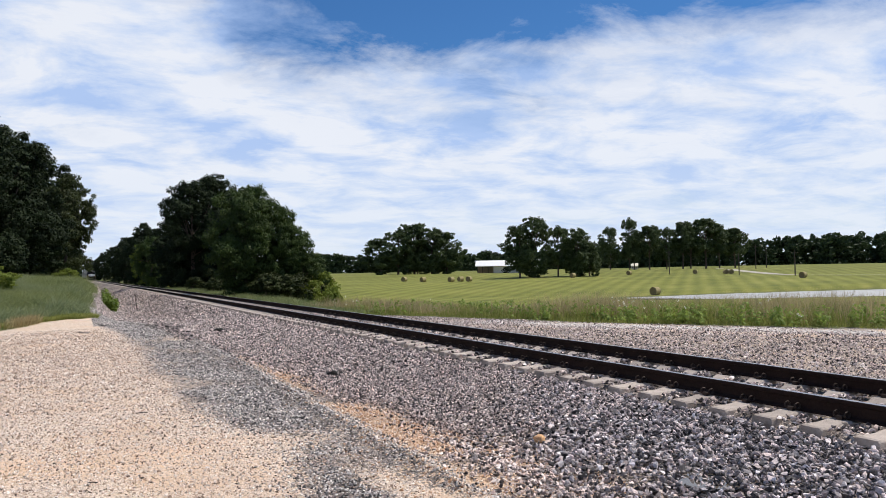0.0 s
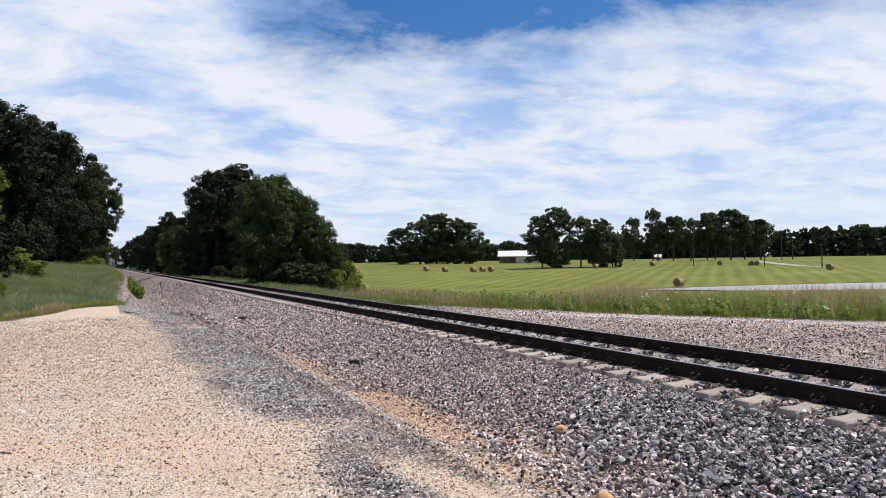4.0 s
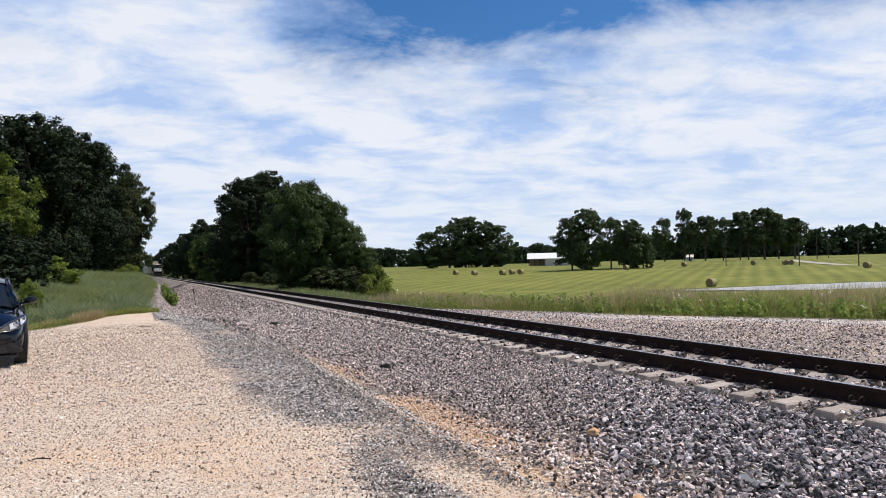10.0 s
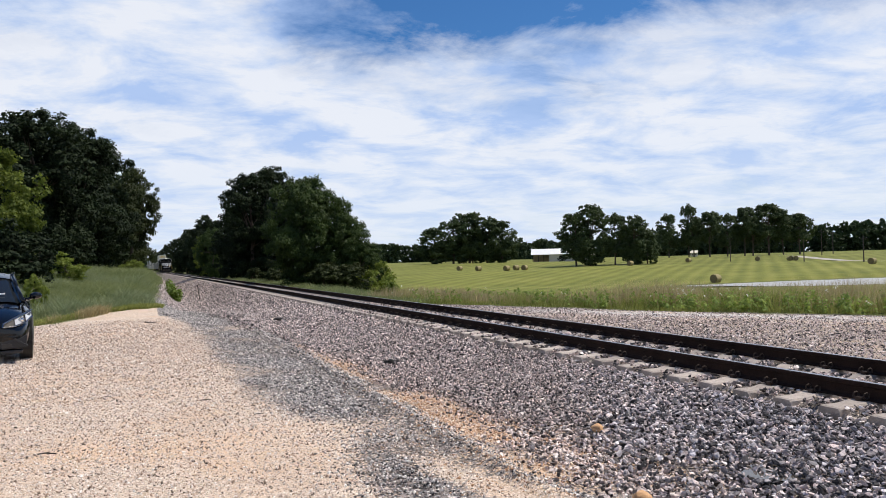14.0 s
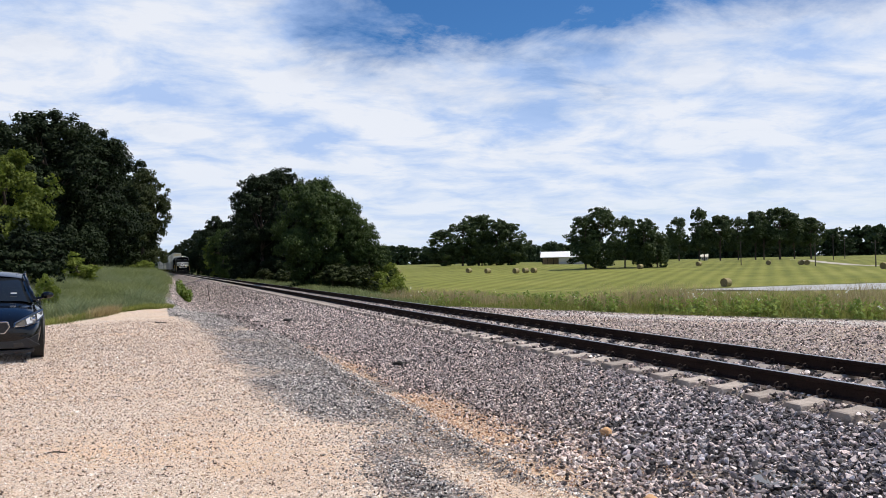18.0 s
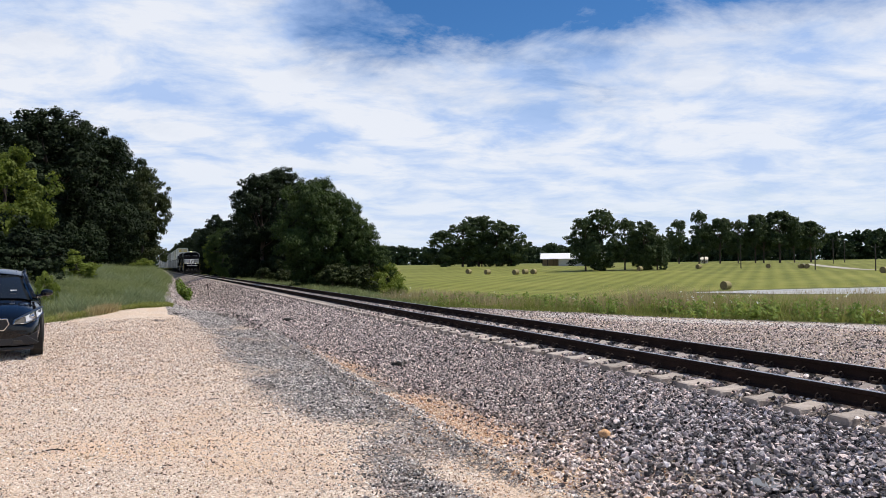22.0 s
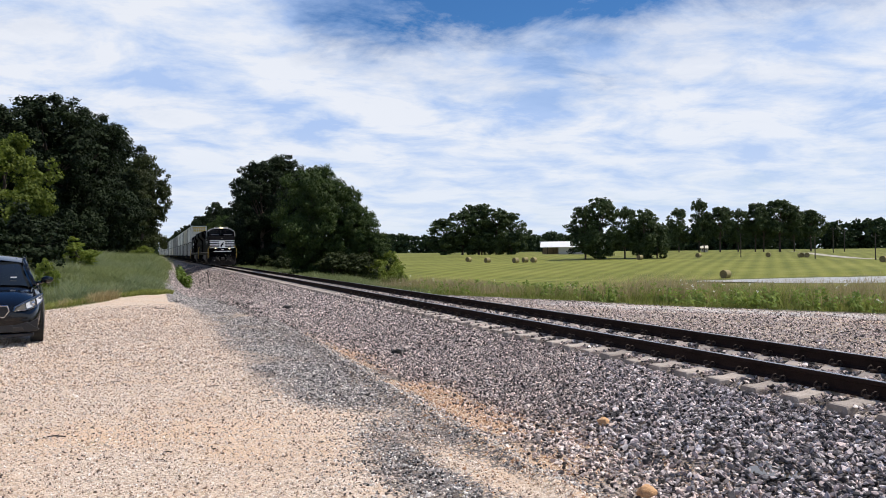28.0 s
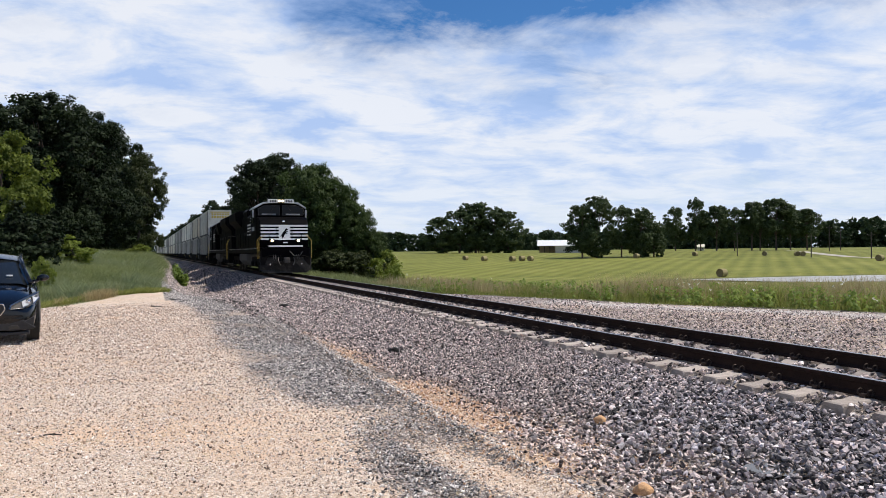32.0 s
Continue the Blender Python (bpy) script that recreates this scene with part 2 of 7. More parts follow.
def ground_material():
    """One ground sheet: the zone attribute says sand (red), orange silt (green), grass (blue) and mown field (alpha); the rest is grey gravel."""
    m, node, link, out = material("ground")
    b = node("ShaderNodeBsdfPrincipled", i_Roughness=0.92)
    b.inputs["Specular IOR Level"].default_value = 0.25
    co = node("ShaderNodeTexCoord")
    P = co.outputs["Object"]
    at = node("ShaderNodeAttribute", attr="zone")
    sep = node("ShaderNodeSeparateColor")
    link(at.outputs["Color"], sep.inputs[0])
    # noise that frays the borders
    fr = node("ShaderNodeTexNoise", i_Scale=1.3, i_Detail=9.0, i_Roughness=0.68)
    link(P, fr.inputs["Vector"])
    fray = math_node(node, link, "MULTIPLY_ADD", fr.outputs[0], 1.3, -0.65)
    grit = node("ShaderNodeTexVoronoi", i_Scale=44.0)
    link(P, grit.inputs["Vector"])
    gsep = node("ShaderNodeSeparateColor")
    link(grit.outputs["Color"], gsep.inputs[0])
    fray = math_node(node, link, "MULTIPLY_ADD", gsep.outputs[2], 0.8, math_node(node, link, "SUBTRACT", fray, 0.4))

    def mask(channel, soft=5.0):
        s = math_node(node, link, "ADD", channel, fray)
        s = math_node(node, link, "SUBTRACT", s, 0.5)
        return math_node(node, link, "MULTIPLY_ADD", s, soft, 0.5, clamp=True)

    def mixc(f, a, c):
        x = node("ShaderNodeMix", dtype="RGBA")
        link(f, x.inputs[0])
        for sock, v in ((x.inputs[6], a), (x.inputs[7], c)):
            if isinstance(v, tuple):
                sock.default_value = (*v, 1)
            else:
                link(v, sock)
        return x.outputs[2]

    def vor(scale, rnd=1.0):
        v = node("ShaderNodeTexVoronoi", i_Scale=scale, i_Randomness=rnd)
        link(P, v.inputs["Vector"])
        return v
    # grey gravel, two sizes; the coarse tones include shade between the stones
    v1, v2 = vor(26.0), vor(60.0)
    sc = node("ShaderNodeSeparateColor")
    link(v1.outputs["Color"], sc.inputs[0])
    g1 = ramp(node, GRAVEL_STOPS)
    link(sc.outputs[0], g1.inputs[0])
    sc2 = node("ShaderNodeSeparateColor")
    link(v2.outputs["Color"], sc2.inputs[0])
    g2 = ramp(node, FINE_STOPS)
    link(sc2.outputs[0], g2.inputs[0])
    patch = node("ShaderNodeTexNoise", i_Scale=0.9, i_Detail=4.0)
    link(P, patch.inputs["Vector"])
    pm = ramp(node, [(0.42, grey(0)), (0.6, grey(1))])
    link(patch.outputs[0], pm.inputs[0])
    gravel = mixc(pm.outputs[0], g1.outputs[0], g2.outputs[0])
    pn = node("ShaderNodeTexNoise", i_Scale=3.5, i_Detail=8.0, i_Roughness=0.75)
    link(P, pn.inputs["Vector"])
    pr = ramp(node, [(0.3, grey(0.55)), (0.7, grey(1.25))])
    link(pn.outputs[0], pr.inputs[0])
    gm = node("ShaderNodeMix", dtype="RGBA", blend="MULTIPLY")
    gm.inputs[0].default_value = 1.0
    link(gravel, gm.inputs[6])
    link(pr.outputs[0], gm.inputs[7])
    gravel = gm.outputs[2]
    # sand with crushed limestone
    v3 = vor(75.0)
    sc3 = node("ShaderNodeSeparateColor")
    link(v3.outputs["Color"], sc3.inputs[0])
    s1 = ramp(node, SAND_STOPS)
    link(sc3.outputs[0], s1.inputs[0])
    st = node("ShaderNodeTexNoise", i_Scale=0.9, i_Detail=8.0, i_Roughness=0.68)
    link(P, st.inputs["Vector"])
    stm = ramp(node, [(0.46, grey(0)), (0.66, grey(0.75))])
    link(st.outputs[0], stm.inputs[0])
    sand = mixc(stm.outputs[0], s1.outputs[0], SAND_STAIN)
    v4 = vor(38.0)
    sc4 = node("ShaderNodeSeparateColor")
    link(v4.outputs["Color"], sc4.inputs[0])
    pick = math_node(node, link, "GREATER_THAN", sc4.outputs[1], 0.72)
    close = math_node(node, link, "LESS_THAN", v4.outputs["Distance"], 0.36)
    speck = math_node(node, link, "MULTIPLY", pick, close)
    sand = mixc(math_node(node, link, "MULTIPLY", speck, 0.4), sand, (0.15, 0.115, 0.09))
    orange = mixc(math_node(node, link, "MULTIPLY", sc2.outputs[1], 0.5), (0.70, 0.48, 0.31), s1.outputs[0])
    col = mixc(mask(sep.outputs[0]), gravel, sand)
    col = mixc(math_node(node, link, "MULTIPLY", mask(sep.outputs[1], 3.0), 0.85), col, orange)
    # rough grass floor
    gn = node("ShaderNodeTexNoise", i_Scale=2.2, i_Detail=8.0, i_Roughness=0.7)
    link(P, gn.inputs["Vector"])
    gr = ramp(node, [(0.3, (0.06, 0.075, 0.018)), (0.55, (0.105, 0.12, 0.034)), (0.75, (0.20, 0.18, 0.075))])
    link(gn.outputs[0], gr.inputs[0])
    col = mixc(mask(sep.outputs[2], 4.0), col, gr.outputs[0])
    # mown hay field with swaths
    mp = node("ShaderNodeMapping")
    mp.inputs["Rotation"].default_value = (0, 0, radians(FIELD_TURN))
    link(P, mp.inputs[0])
    wv = node("ShaderNodeTexWave", i_Scale=0.085, i_Distortion=1.5, i_Detail=4.0)
    wv.inputs["Detail Scale"].default_value = 0.6
    link(mp.outputs[0], wv.inputs["Vector"])
    fn = node("ShaderNodeTexNoise", i_Scale=0.05, i_Detail=12.0, i_Roughness=0.78)
    link(P, fn.inputs["Vector"])
    fs = math_node(node, link, "MULTIPLY_ADD", wv.outputs["Fac"], 0.17, math_node(node, link, "MULTIPLY_ADD", fn.outputs[0], 1.1, -0.18))
    fl = ramp(node, FIELD_STOPS)
    link(fs, fl.inputs[0])
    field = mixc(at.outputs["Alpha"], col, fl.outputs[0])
    link(field, b.inputs["Base Color"])
    h = math_node(node, link, "MULTIPLY_ADD", v1.outputs["Distance"], -1.0, math_node(node, link, "MULTIPLY", v2.outputs["Distance"], -0.5))
    off = math_node(node, link, "SUBTRACT", 1.0, math_node(node, link, "MAXIMUM", sep.outputs[0], at.outputs["Alpha"]), clamp=True)
    h = math_node(node, link, "MULTIPLY", h, math_node(node, link, "MULTIPLY_ADD", off, 0.8, 0.2))
    h = math_node(node, link, "MULTIPLY_ADD", math_node(node, link, "MULTIPLY", v3.outputs["Distance"], sep.outputs[0]), -0.22, h)
    bp = node("ShaderNodeBump", i_Strength=0.9, i_Distance=0.035)
    link(h, bp.inputs["Height"])
    link(bp.outputs[0], b.inputs["Normal"])
    link(b.outputs[0], out.inputs[0])
    return m


# GRAVEL_STOPS is darkened to paint the shaded gaps under the loose stones
GRAVEL_STOPS = [(0.0, (0.025, 0.020, 0.019)), (0.3, (0.08, 0.067, 0.060)), (0.6, (0.19, 0.156, 0.140)), (0.85, (0.38, 0.306, 0.275)), (1.0, (0.60, 0.504, 0.45))]
FINE_STOPS = [(0.0, (0.05, 0.043, 0.04)), (0.5, (0.25, 0.215, 0.195)), (1.0, (0.66, 0.57, 0.50))]
SAND_STOPS = [(0.0, (0.30, 0.225, 0.17)), (0.15, (0.45, 0.34, 0.255)), (0.4, (0.60, 0.47, 0.365)), (0.75, (0.71, 0.585, 0.475)), (1.0, (0.82, 0.73, 0.64))]
SAND_STAIN = (0.62, 0.44, 0.30)
FIELD_STOPS = [(0.25, (0.100, 0.114, 0.017)), (0.5, (0.180, 0.189, 0.034)), (0.8, (0.285, 0.268, 0.072))]
FIELD_TURN = 43.0

M_GROUND = ground_material()
M_BALLAST = stone_material("ballast_stone", [(0.0, (0.018, 0.014, 0.014)), (0.24, (0.095, 0.079, 0.074)), (0.40, (0.31, 0.272, 0.26)), (0.53, (0.46, 0.356, 0.32)), (0.68, (0.64, 0.559, 0.52)), (0.85, (0.83, 0.663, 0.59)), (1.0, (0.96, 0.870, 0.81))])
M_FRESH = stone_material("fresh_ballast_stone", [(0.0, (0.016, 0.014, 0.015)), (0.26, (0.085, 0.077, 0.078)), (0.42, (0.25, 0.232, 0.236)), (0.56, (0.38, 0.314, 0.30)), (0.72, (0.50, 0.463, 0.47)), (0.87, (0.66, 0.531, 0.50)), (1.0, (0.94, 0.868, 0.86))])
M_GREY = stone_material("grey_chips", [(0.0, (0.02, 0.019, 0.019)), (0.28, (0.15, 0.14, 0.137)), (0.55, (0.50, 0.465, 0.44)), (0.8, (0.76, 0.70, 0.65)), (1.0, (0.97, 0.90, 0.82))])
M_SANDSTONE = stone_material("pale_chips", [(0.0, (0.045, 0.036, 0.03)), (0.11, (0.20, 0.148, 0.112)), (0.25, (0.47, 0.33, 0.235)), (0.45, (0.66, 0.545, 0.45)), (0.8, (0.80, 0.70, 0.615)), (1.0, (0.94, 0.89, 0.84))])
M_PALE = stone_material("white_chips", [(0.0, (0.40, 0.35, 0.31)), (0.3, (0.76, 0.71, 0.66)), (1.0, (0.95, 0.93, 0.90))])
M_CINDER = stone_material("dark_cinders", [(0.0, (0.02, 0.016, 0.013)), (0.5, (0.07, 0.055, 0.045)), (1.0, (0.17, 0.135, 0.11))])
M_PINK = stone_material("pinkish_gravel", [(0.0, (0.02, 0.015, 0.015)), (0.30, (0.12, 0.097, 0.09)), (0.5, (0.50, 0.401, 0.37)), (0.75, (0.84, 0.692, 0.64)), (1.0, (0.97, 0.890, 0.85))])
M_ORANGE = stone_material("orange_chips", [(0.0, (0.30, 0.15, 0.08)), (0.35, (0.66, 0.40, 0.23)), (0.6, (0.80, 0.60, 0.43)), (1.0, (0.92, 0.82, 0.70))])
M_RAIL = surface("rusty_rail", (0.024, 0.014, 0.011), 0.85, 0.0, 0.4, 5, 0.3, 60, spec=0.12)
M_RAILTOP = surface("polished_rail", (0.42, 0.40, 0.39), 0.35, 0.9, 0.15, 8)
M_TIE = surface("concrete_tie", (0.42, 0.36, 0.315), 0.9, 0, 0.2, 3, 0.6, 45, island=True, dirt=(0.27, 0.22, 0.18))
M_CLIP = surface("spring_clip", (0.05, 0.035, 0.028), 0.6, 0.6, 0.3)
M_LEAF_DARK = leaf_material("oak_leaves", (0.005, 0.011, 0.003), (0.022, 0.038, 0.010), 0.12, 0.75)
M_LEAF_OLIVE = leaf_material("olive_oak_leaves", (0.016, 0.024, 0.006), (0.065, 0.082, 0.022), 0.25)
# paler, greyer leaves: the haze of distance is mixed into their colour
M_LEAF_FAR = leaf_material("hazy_field_oak_leaves", (0.024, 0.043, 0.015), (0.095, 0.13, 0.048), 0.3)
M_LEAF_MID = leaf_material("tree_leaves", (0.014, 0.030, 0.006), (0.072, 0.112, 0.022), 0.22)
M_LEAF_LIGHT = leaf_material("fresh_leaves", (0.10, 0.15, 0.02), (0.30, 0.35, 0.07), 0.5)
M_LEAF_MAPLE = leaf_material("maple_leaves", (0.055, 0.085, 0.010), (0.20, 0.245, 0.04), 0.45)
M_BARK = surface("bark", (0.085, 0.065, 0.05), 0.95, 0, 0.35, 4, 0.8, 14)
M_GRASS = leaf_material("grass_blades", (0.14, 0.18, 0.03), (0.40, 0.40, 0.13), 0.5)
M_BANK = leaf_material("bank_blades", (0.14, 0.18, 0.068), (0.31, 0.34, 0.145), 0.45)
M_TUSSOCK = leaf_material("tussock_blades", (0.15, 0.20, 0.09), (0.34, 0.37, 0.20), 0.45)
M_HAYGRASS = leaf_material("dry_grass", (0.30, 0.24, 0.11), (0.55, 0.45, 0.25), 0.4)
M_WEED = leaf_material("weed_leaves", (0.13, 0.20, 0.035), (0.34, 0.42, 0.10), 0.45)
M_FRESHWEED = leaf_material("fresh_weed_leaves", (0.08, 0.135, 0.018), (0.20, 0.27, 0.045), 0.45)
M_FLOWER = leaf_material("white_flowers", (0.6, 0.62, 0.55), (0.8, 0.8, 0.74), 0.3)
M_BALE = surface("hay_bale", (0.30, 0.25, 0.12), 0.95, 0, 0.35, 5, 0.9, 30)
# the same hay, darkened: shade on the bale's end is put into the colour
M_BALE_END = surface("shaded_hay_bale_end", (0.20, 0.16, 0.085), 0.95, 0, 0.4, 6, 0.9, 24)
M_ROOF_METAL = surface("white_metal_roof", (0.80, 0.80, 0.79), 0.45, 0.0, 0.06, 2)
M_BARNWALL = surface("pale_wall", (0.55, 0.52, 0.46), 0.8, 0, 0.12, 2)
M_TIMBER = surface("tan_boards", (0.34, 0.25, 0.16), 0.85, 0, 0.2, 2)
M_DARK = surface("dark_opening", (0.02, 0.02, 0.02), 0.9, 0, 0.2)
M_POLE = surface("grey_wood_pole", (0.07, 0.058, 0.05), 0.9, 0, 0.25, 3)
M_BLACK = surface("black_loco_paint", (0.003, 0.003, 0.0038), 0.55, 0, 0.25, 2, spec=0.02, dirt=(0.007, 0.0065, 0.006))
M_ROOFGREY = surface("pale_grey_loco_paint", (0.42, 0.43, 0.44), 0.55, 0, 0.12, 3)
M_PLOUGH = surface("scuffed_plough", (0.016, 0.015, 0.014), 0.7, 0.1, 0.45, 6, 0.4, 25, spec=0.2, dirt=(0.06, 0.054, 0.048))
M_TANK = surface("dusty_tank", (0.13, 0.125, 0.12), 0.75, 0, 0.3, 3, 0.2, 20, spec=0.2)
M_GRIME = surface("grimy_underframe", (0.010, 0.009, 0.0085), 0.9, 0, 0.35, 4, 0.4, 30, spec=0.1)
M_WHITE = surface("white_loco_paint", (0.86, 0.86, 0.85), 0.45, 0, 0.08, 3)
M_YELLOW = surface("yellow_rail_paint", (0.46, 0.32, 0.07), 0.5, 0, 0.15, 5)
M_STEEL = surface("worn_steel", (0.06, 0.055, 0.05), 0.6, 0.5, 0.3, 5)
M_GLASS = surface("cab_glass", (0.006, 0.007, 0.009), 0.1, 0, 0.1, 2, spec=0.16)
M_LAMP = glow_material("headlamp_glow", (1.0, 0.82, 0.48), 4.5)
M_LAMP_OFF = glass_material("lamp_glass", (0.35, 0.34, 0.32), 0.15)
M_BOX_WHITE = surface("white_container", (0.78, 0.755, 0.68), 0.55, 0, 0.10, 1.2, dirt=(0.40, 0.37, 0.33))
M_BOX_GREY = surface("grey_container", (0.33, 0.32, 0.30), 0.55, 0, 0.15, 1.2, dirt=(0.15, 0.14, 0.13))
M_BOX_TAN = surface("tan_container", (0.74, 0.68, 0.55), 0.55, 0, 0.12, 1.2, dirt=(0.32, 0.28, 0.22))
M_BOX_POST = surface("grimy_container_post", (0.10, 0.095, 0.09), 0.7, 0, 0.3, 1.5, dirt=(0.09, 0.08, 0.07))
M_BOX_YELLOW = surface("yellow_panel", (0.66, 0.47, 0.05), 0.5, 0, 0.1, 3)
M_CARPAINT = surface("midnight_car_paint", (0.003, 0.0033, 0.0045), 0.14, 0.0, 0.1, 8, coat=0.3, spec=0.35)
M_CARGLASS = surface("car_glass", (0.012, 0.015, 0.018), 0.04, 0, 0.1, 1, spec=0.45)
M_CHROME = surface("chrome", (0.75, 0.75, 0.76), 0.12, 1.0, 0.03)
M_TYRE = surface("tyre_rubber", (0.02, 0.02, 0.02), 0.85, 0, 0.2)
M_PLASTIC = surface("black_plastic", (0.015, 0.015, 0.016), 0.5, 0, 0.15)
M_HEADLAMP = surface("headlamp_lens", (0.50, 0.51, 0.53), 0.12, 0, 0.4, 20, spec=0.6)
M_WATER = surface("pond_water", (0.44, 0.41, 0.36), 0.30, 0, 0.35, 0.25, spec=0.9)
M_PUDDLE = surface("puddle_water", (0.10, 0.085, 0.07), 0.04, 0, 0.1, 2, spec=0.6)
M_ORANGESTONE = surface("orange_stone", (0.58, 0.34, 0.17), 0.9, 0, 0.25, 12, 0.5, 40)
M_CLOD = surface("dark_clod", (0.012, 0.010, 0.009), 0.95, 0, 0.4, 20, 0.8, 60)
M_DRYROAD = surface("pale_road", (0.40, 0.365, 0.31), 0.95, 0, 0.12, 0.6)
M_WOODS = leaf_material("far_woods", (0.018, 0.034, 0.014), (0.055, 0.085, 0.034), 0.2)

# ---------------------------------------------------------------- shape helpers
def mesh_of(name, verts, faces, mat, smooth=False):
    me = bpy.data.meshes.new(name)
    me.from_pydata([tuple(v) for v in verts], [], faces)
    me.materials.append(mat)
    if smooth:
        me.shade_smooth()
    me.update()
    return me


def big_mesh(name, verts, tris, mat, smooth=False):
    """A mesh from numpy arrays of vertices and equal-sized faces."""
    me = bpy.data.meshes.new(name)
    n, k = tris.shape
    me.vertices.add(len(verts))
    me.vertices.foreach_set("co", np.ascontiguousarray(verts, dtype=np.float32).ravel())
    me.loops.add(n * k)
    me.loops.foreach_set("vertex_index", np.ascontiguousarray(tris, dtype=np.int32).ravel())
    me.polygons.add(n)
    me.polygons.foreach_set("loop_start", np.arange(0, n * k, k, dtype=np.int32))
    me.polygons.foreach_set("use_smooth", np.full(n, smooth))
    me.materials.append(mat)
    me.update(calc_edges=True)
    return me


def part(name, bm, mat, parent, label="", smooth=False, at=None):
    """Links a bmesh as one mesh object under a thing or under a part."""
    me = bpy.data.meshes.new(name)
    bm.normal_update()
    bm.to_mesh(me)
    bm.free()
    me.materials.append(mat)
    if smooth:
        me.shade_smooth()
    return part_mesh(name, me, parent, label, at)


def part_mesh(name, me, parent, label="", at=None):
    ob = new(name, me)
    ob.parent = parent
    if at is not None:
        ob.matrix_basis = at
    if label:
        tagged(ob, label)
    return ob


def box(bm, x0, x1, y0, y1, z0, z1, bevel=0.0):
    r = bmesh.ops.create_cube(bm, size=1.0)
    vs = r["verts"]
    for v in vs:
        v.co = Vector(((x0 + x1) / 2 + v.co.x * (x1 - x0), (y0 + y1) / 2 + v.co.y * (y1 - y0), (z0 + z1) / 2 + v.co.z * (z1 - z0)))
    if bevel:
        es = list({e for v in vs for e in v.link_edges})
        bmesh.ops.bevel(bm, geom=es, offset=bevel, segments=2, affect="EDGES", profile=0.6)
    return vs


def boxed(*dims, bevel=0.0):
    bm = bmesh.new()
    box(bm, *dims, bevel=bevel)
    return bm


def tube(bm, a, b, r0, r1=None, seg=10, caps=True):
    r1 = r0 if r1 is None else r1
    a, b = Vector(a), Vector(b)
    q = (b - a).to_track_quat("Z", "Y").to_matrix().to_4x4()
    m = Matrix.Translation((a + b) / 2) @ q
    bmesh.ops.create_cone(bm, cap_ends=caps, segments=seg, radius1=r0, radius2=r1, depth=(b - a).length, matrix=m)
    return bm


def tubed(a, b, r0, r1=None, seg=10):
    return tube(bmesh.new(), a, b, r0, r1, seg)


def path_tube(points, r, seg=8):
    bm = bmesh.new()
    for a, b in zip(points[:-1], points[1:]):
        tube(bm, a, b, r, r, seg)
    return bm


def prism(outline, axis, lo, hi):
    """A solid drawn by an outline of 2D points, pushed from lo to hi along an axis (x: outline in y, z; y: outline in x, z; z: in x, y)."""
    bm = bmesh.new()
    def put(p, d):
        return {"x": (d, p[0], p[1]), "y": (p[0], d, p[1]), "z": (p[0], p[1], d)}[axis]
    a = [bm.verts.new(put(p, lo)) for p in outline]
    b = [bm.verts.new(put(p, hi)) for p in outline]
    bm.faces.new(a)
    bm.faces.new(b[::-1])
    n = len(outline)
    for i in range(n):
        bm.faces.new((a[i], b[i], b[(i + 1) % n], a[(i + 1) % n]))
    bmesh.ops.recalc_face_normals(bm, faces=bm.faces[:])
    return bm


def softened(bm, width, seg=2, angle=30):
    es = [e for e in bm.edges if len(e.link_faces) == 2 and e.calc_face_angle(0) > radians(angle)]
    bmesh.ops.bevel(bm, geom=es, offset=width, segments=seg, affect="EDGES", profile=0.6)
    return bm


def empty(name, m, label, category, group="", kind=""):
    ob = new(name)
    ob.matrix_world = m
    ob.empty_display_size = 0.2
    return tagged(ob, label, category, group, kind)


def lump_noise(x, y, scale, seed=0):
    """Smooth value noise in numpy, about -1 to 1."""
    r = np.random.default_rng(seed)
    g = r.uniform(-1, 1, (256, 256))
    u, v = x / scale, y / scale
    i, j = np.floor(u).astype(int), np.floor(v).astype(int)
    a, b = u - i, v - j
    a, b = a * a * (3 - 2 * a), b * b * (3 - 2 * b)
    i0, i1, j0, j1 = i % 256, (i + 1) % 256, j % 256, (j + 1) % 256
    return (g[i0, j0] * (1 - a) + g[i1, j0] * a) * (1 - b) + (g[i0, j1] * (1 - a) + g[i1, j1] * a) * b


def step(a, b, v):
    t = np.clip((v - a) / (b - a), 0, 1)
    return t * t * (3 - 2 * t)


# ---------------------------------------------------------------- plan of the place
TRACK_X, RAIL_TOP, RAIL_HALF = 7.69, 0.18, 0.755
TIE_TOP = -0.022
TIE_STEP, TIE_Y = 0.6065, 13.88


def track_x(y):
    """The track's centre line: straight, then bearing very slightly away."""
    d = y - 80.0
    return TRACK_X - 0.003 * (np.sqrt(d * d + 400.0) + d)


def track_turn(y):
    return math.degrees(math.atan((track_x(y - 1) - track_x(y + 1)) / 2))


def grass_edge(y):
    """Where the gravel beyond the track ends."""
    return np.interp(y, [-40, 0, 16, 20.8, 25.4, 28, 33, 40, 60, 200, 3000], [60, 29, 18.9, 16.2, 14.1, 13.0, 11.3, 10.7, 10.4, 10.0, 10.0])


def bank_edge(y):
    """Where the grass of the left bank ends beside the ballast."""
    return np.interp(y, [24, 38, 50, 60, 75, 90, 120, 200], [0.25, 0.30, 0.6, 0.95, 1.25, 1.6, 2.3, 2.5])


def bank_front(x):
    """Where the grass of the left bank begins."""
    return np.maximum(31.0 + 2.1 * x, 24.4 + 0.25 * np.minimum(x + 3.2, 0))


POND = (150.0, 81.4, 0.953, -0.30, 70.0, 13.5)
POND_Z = -3.70


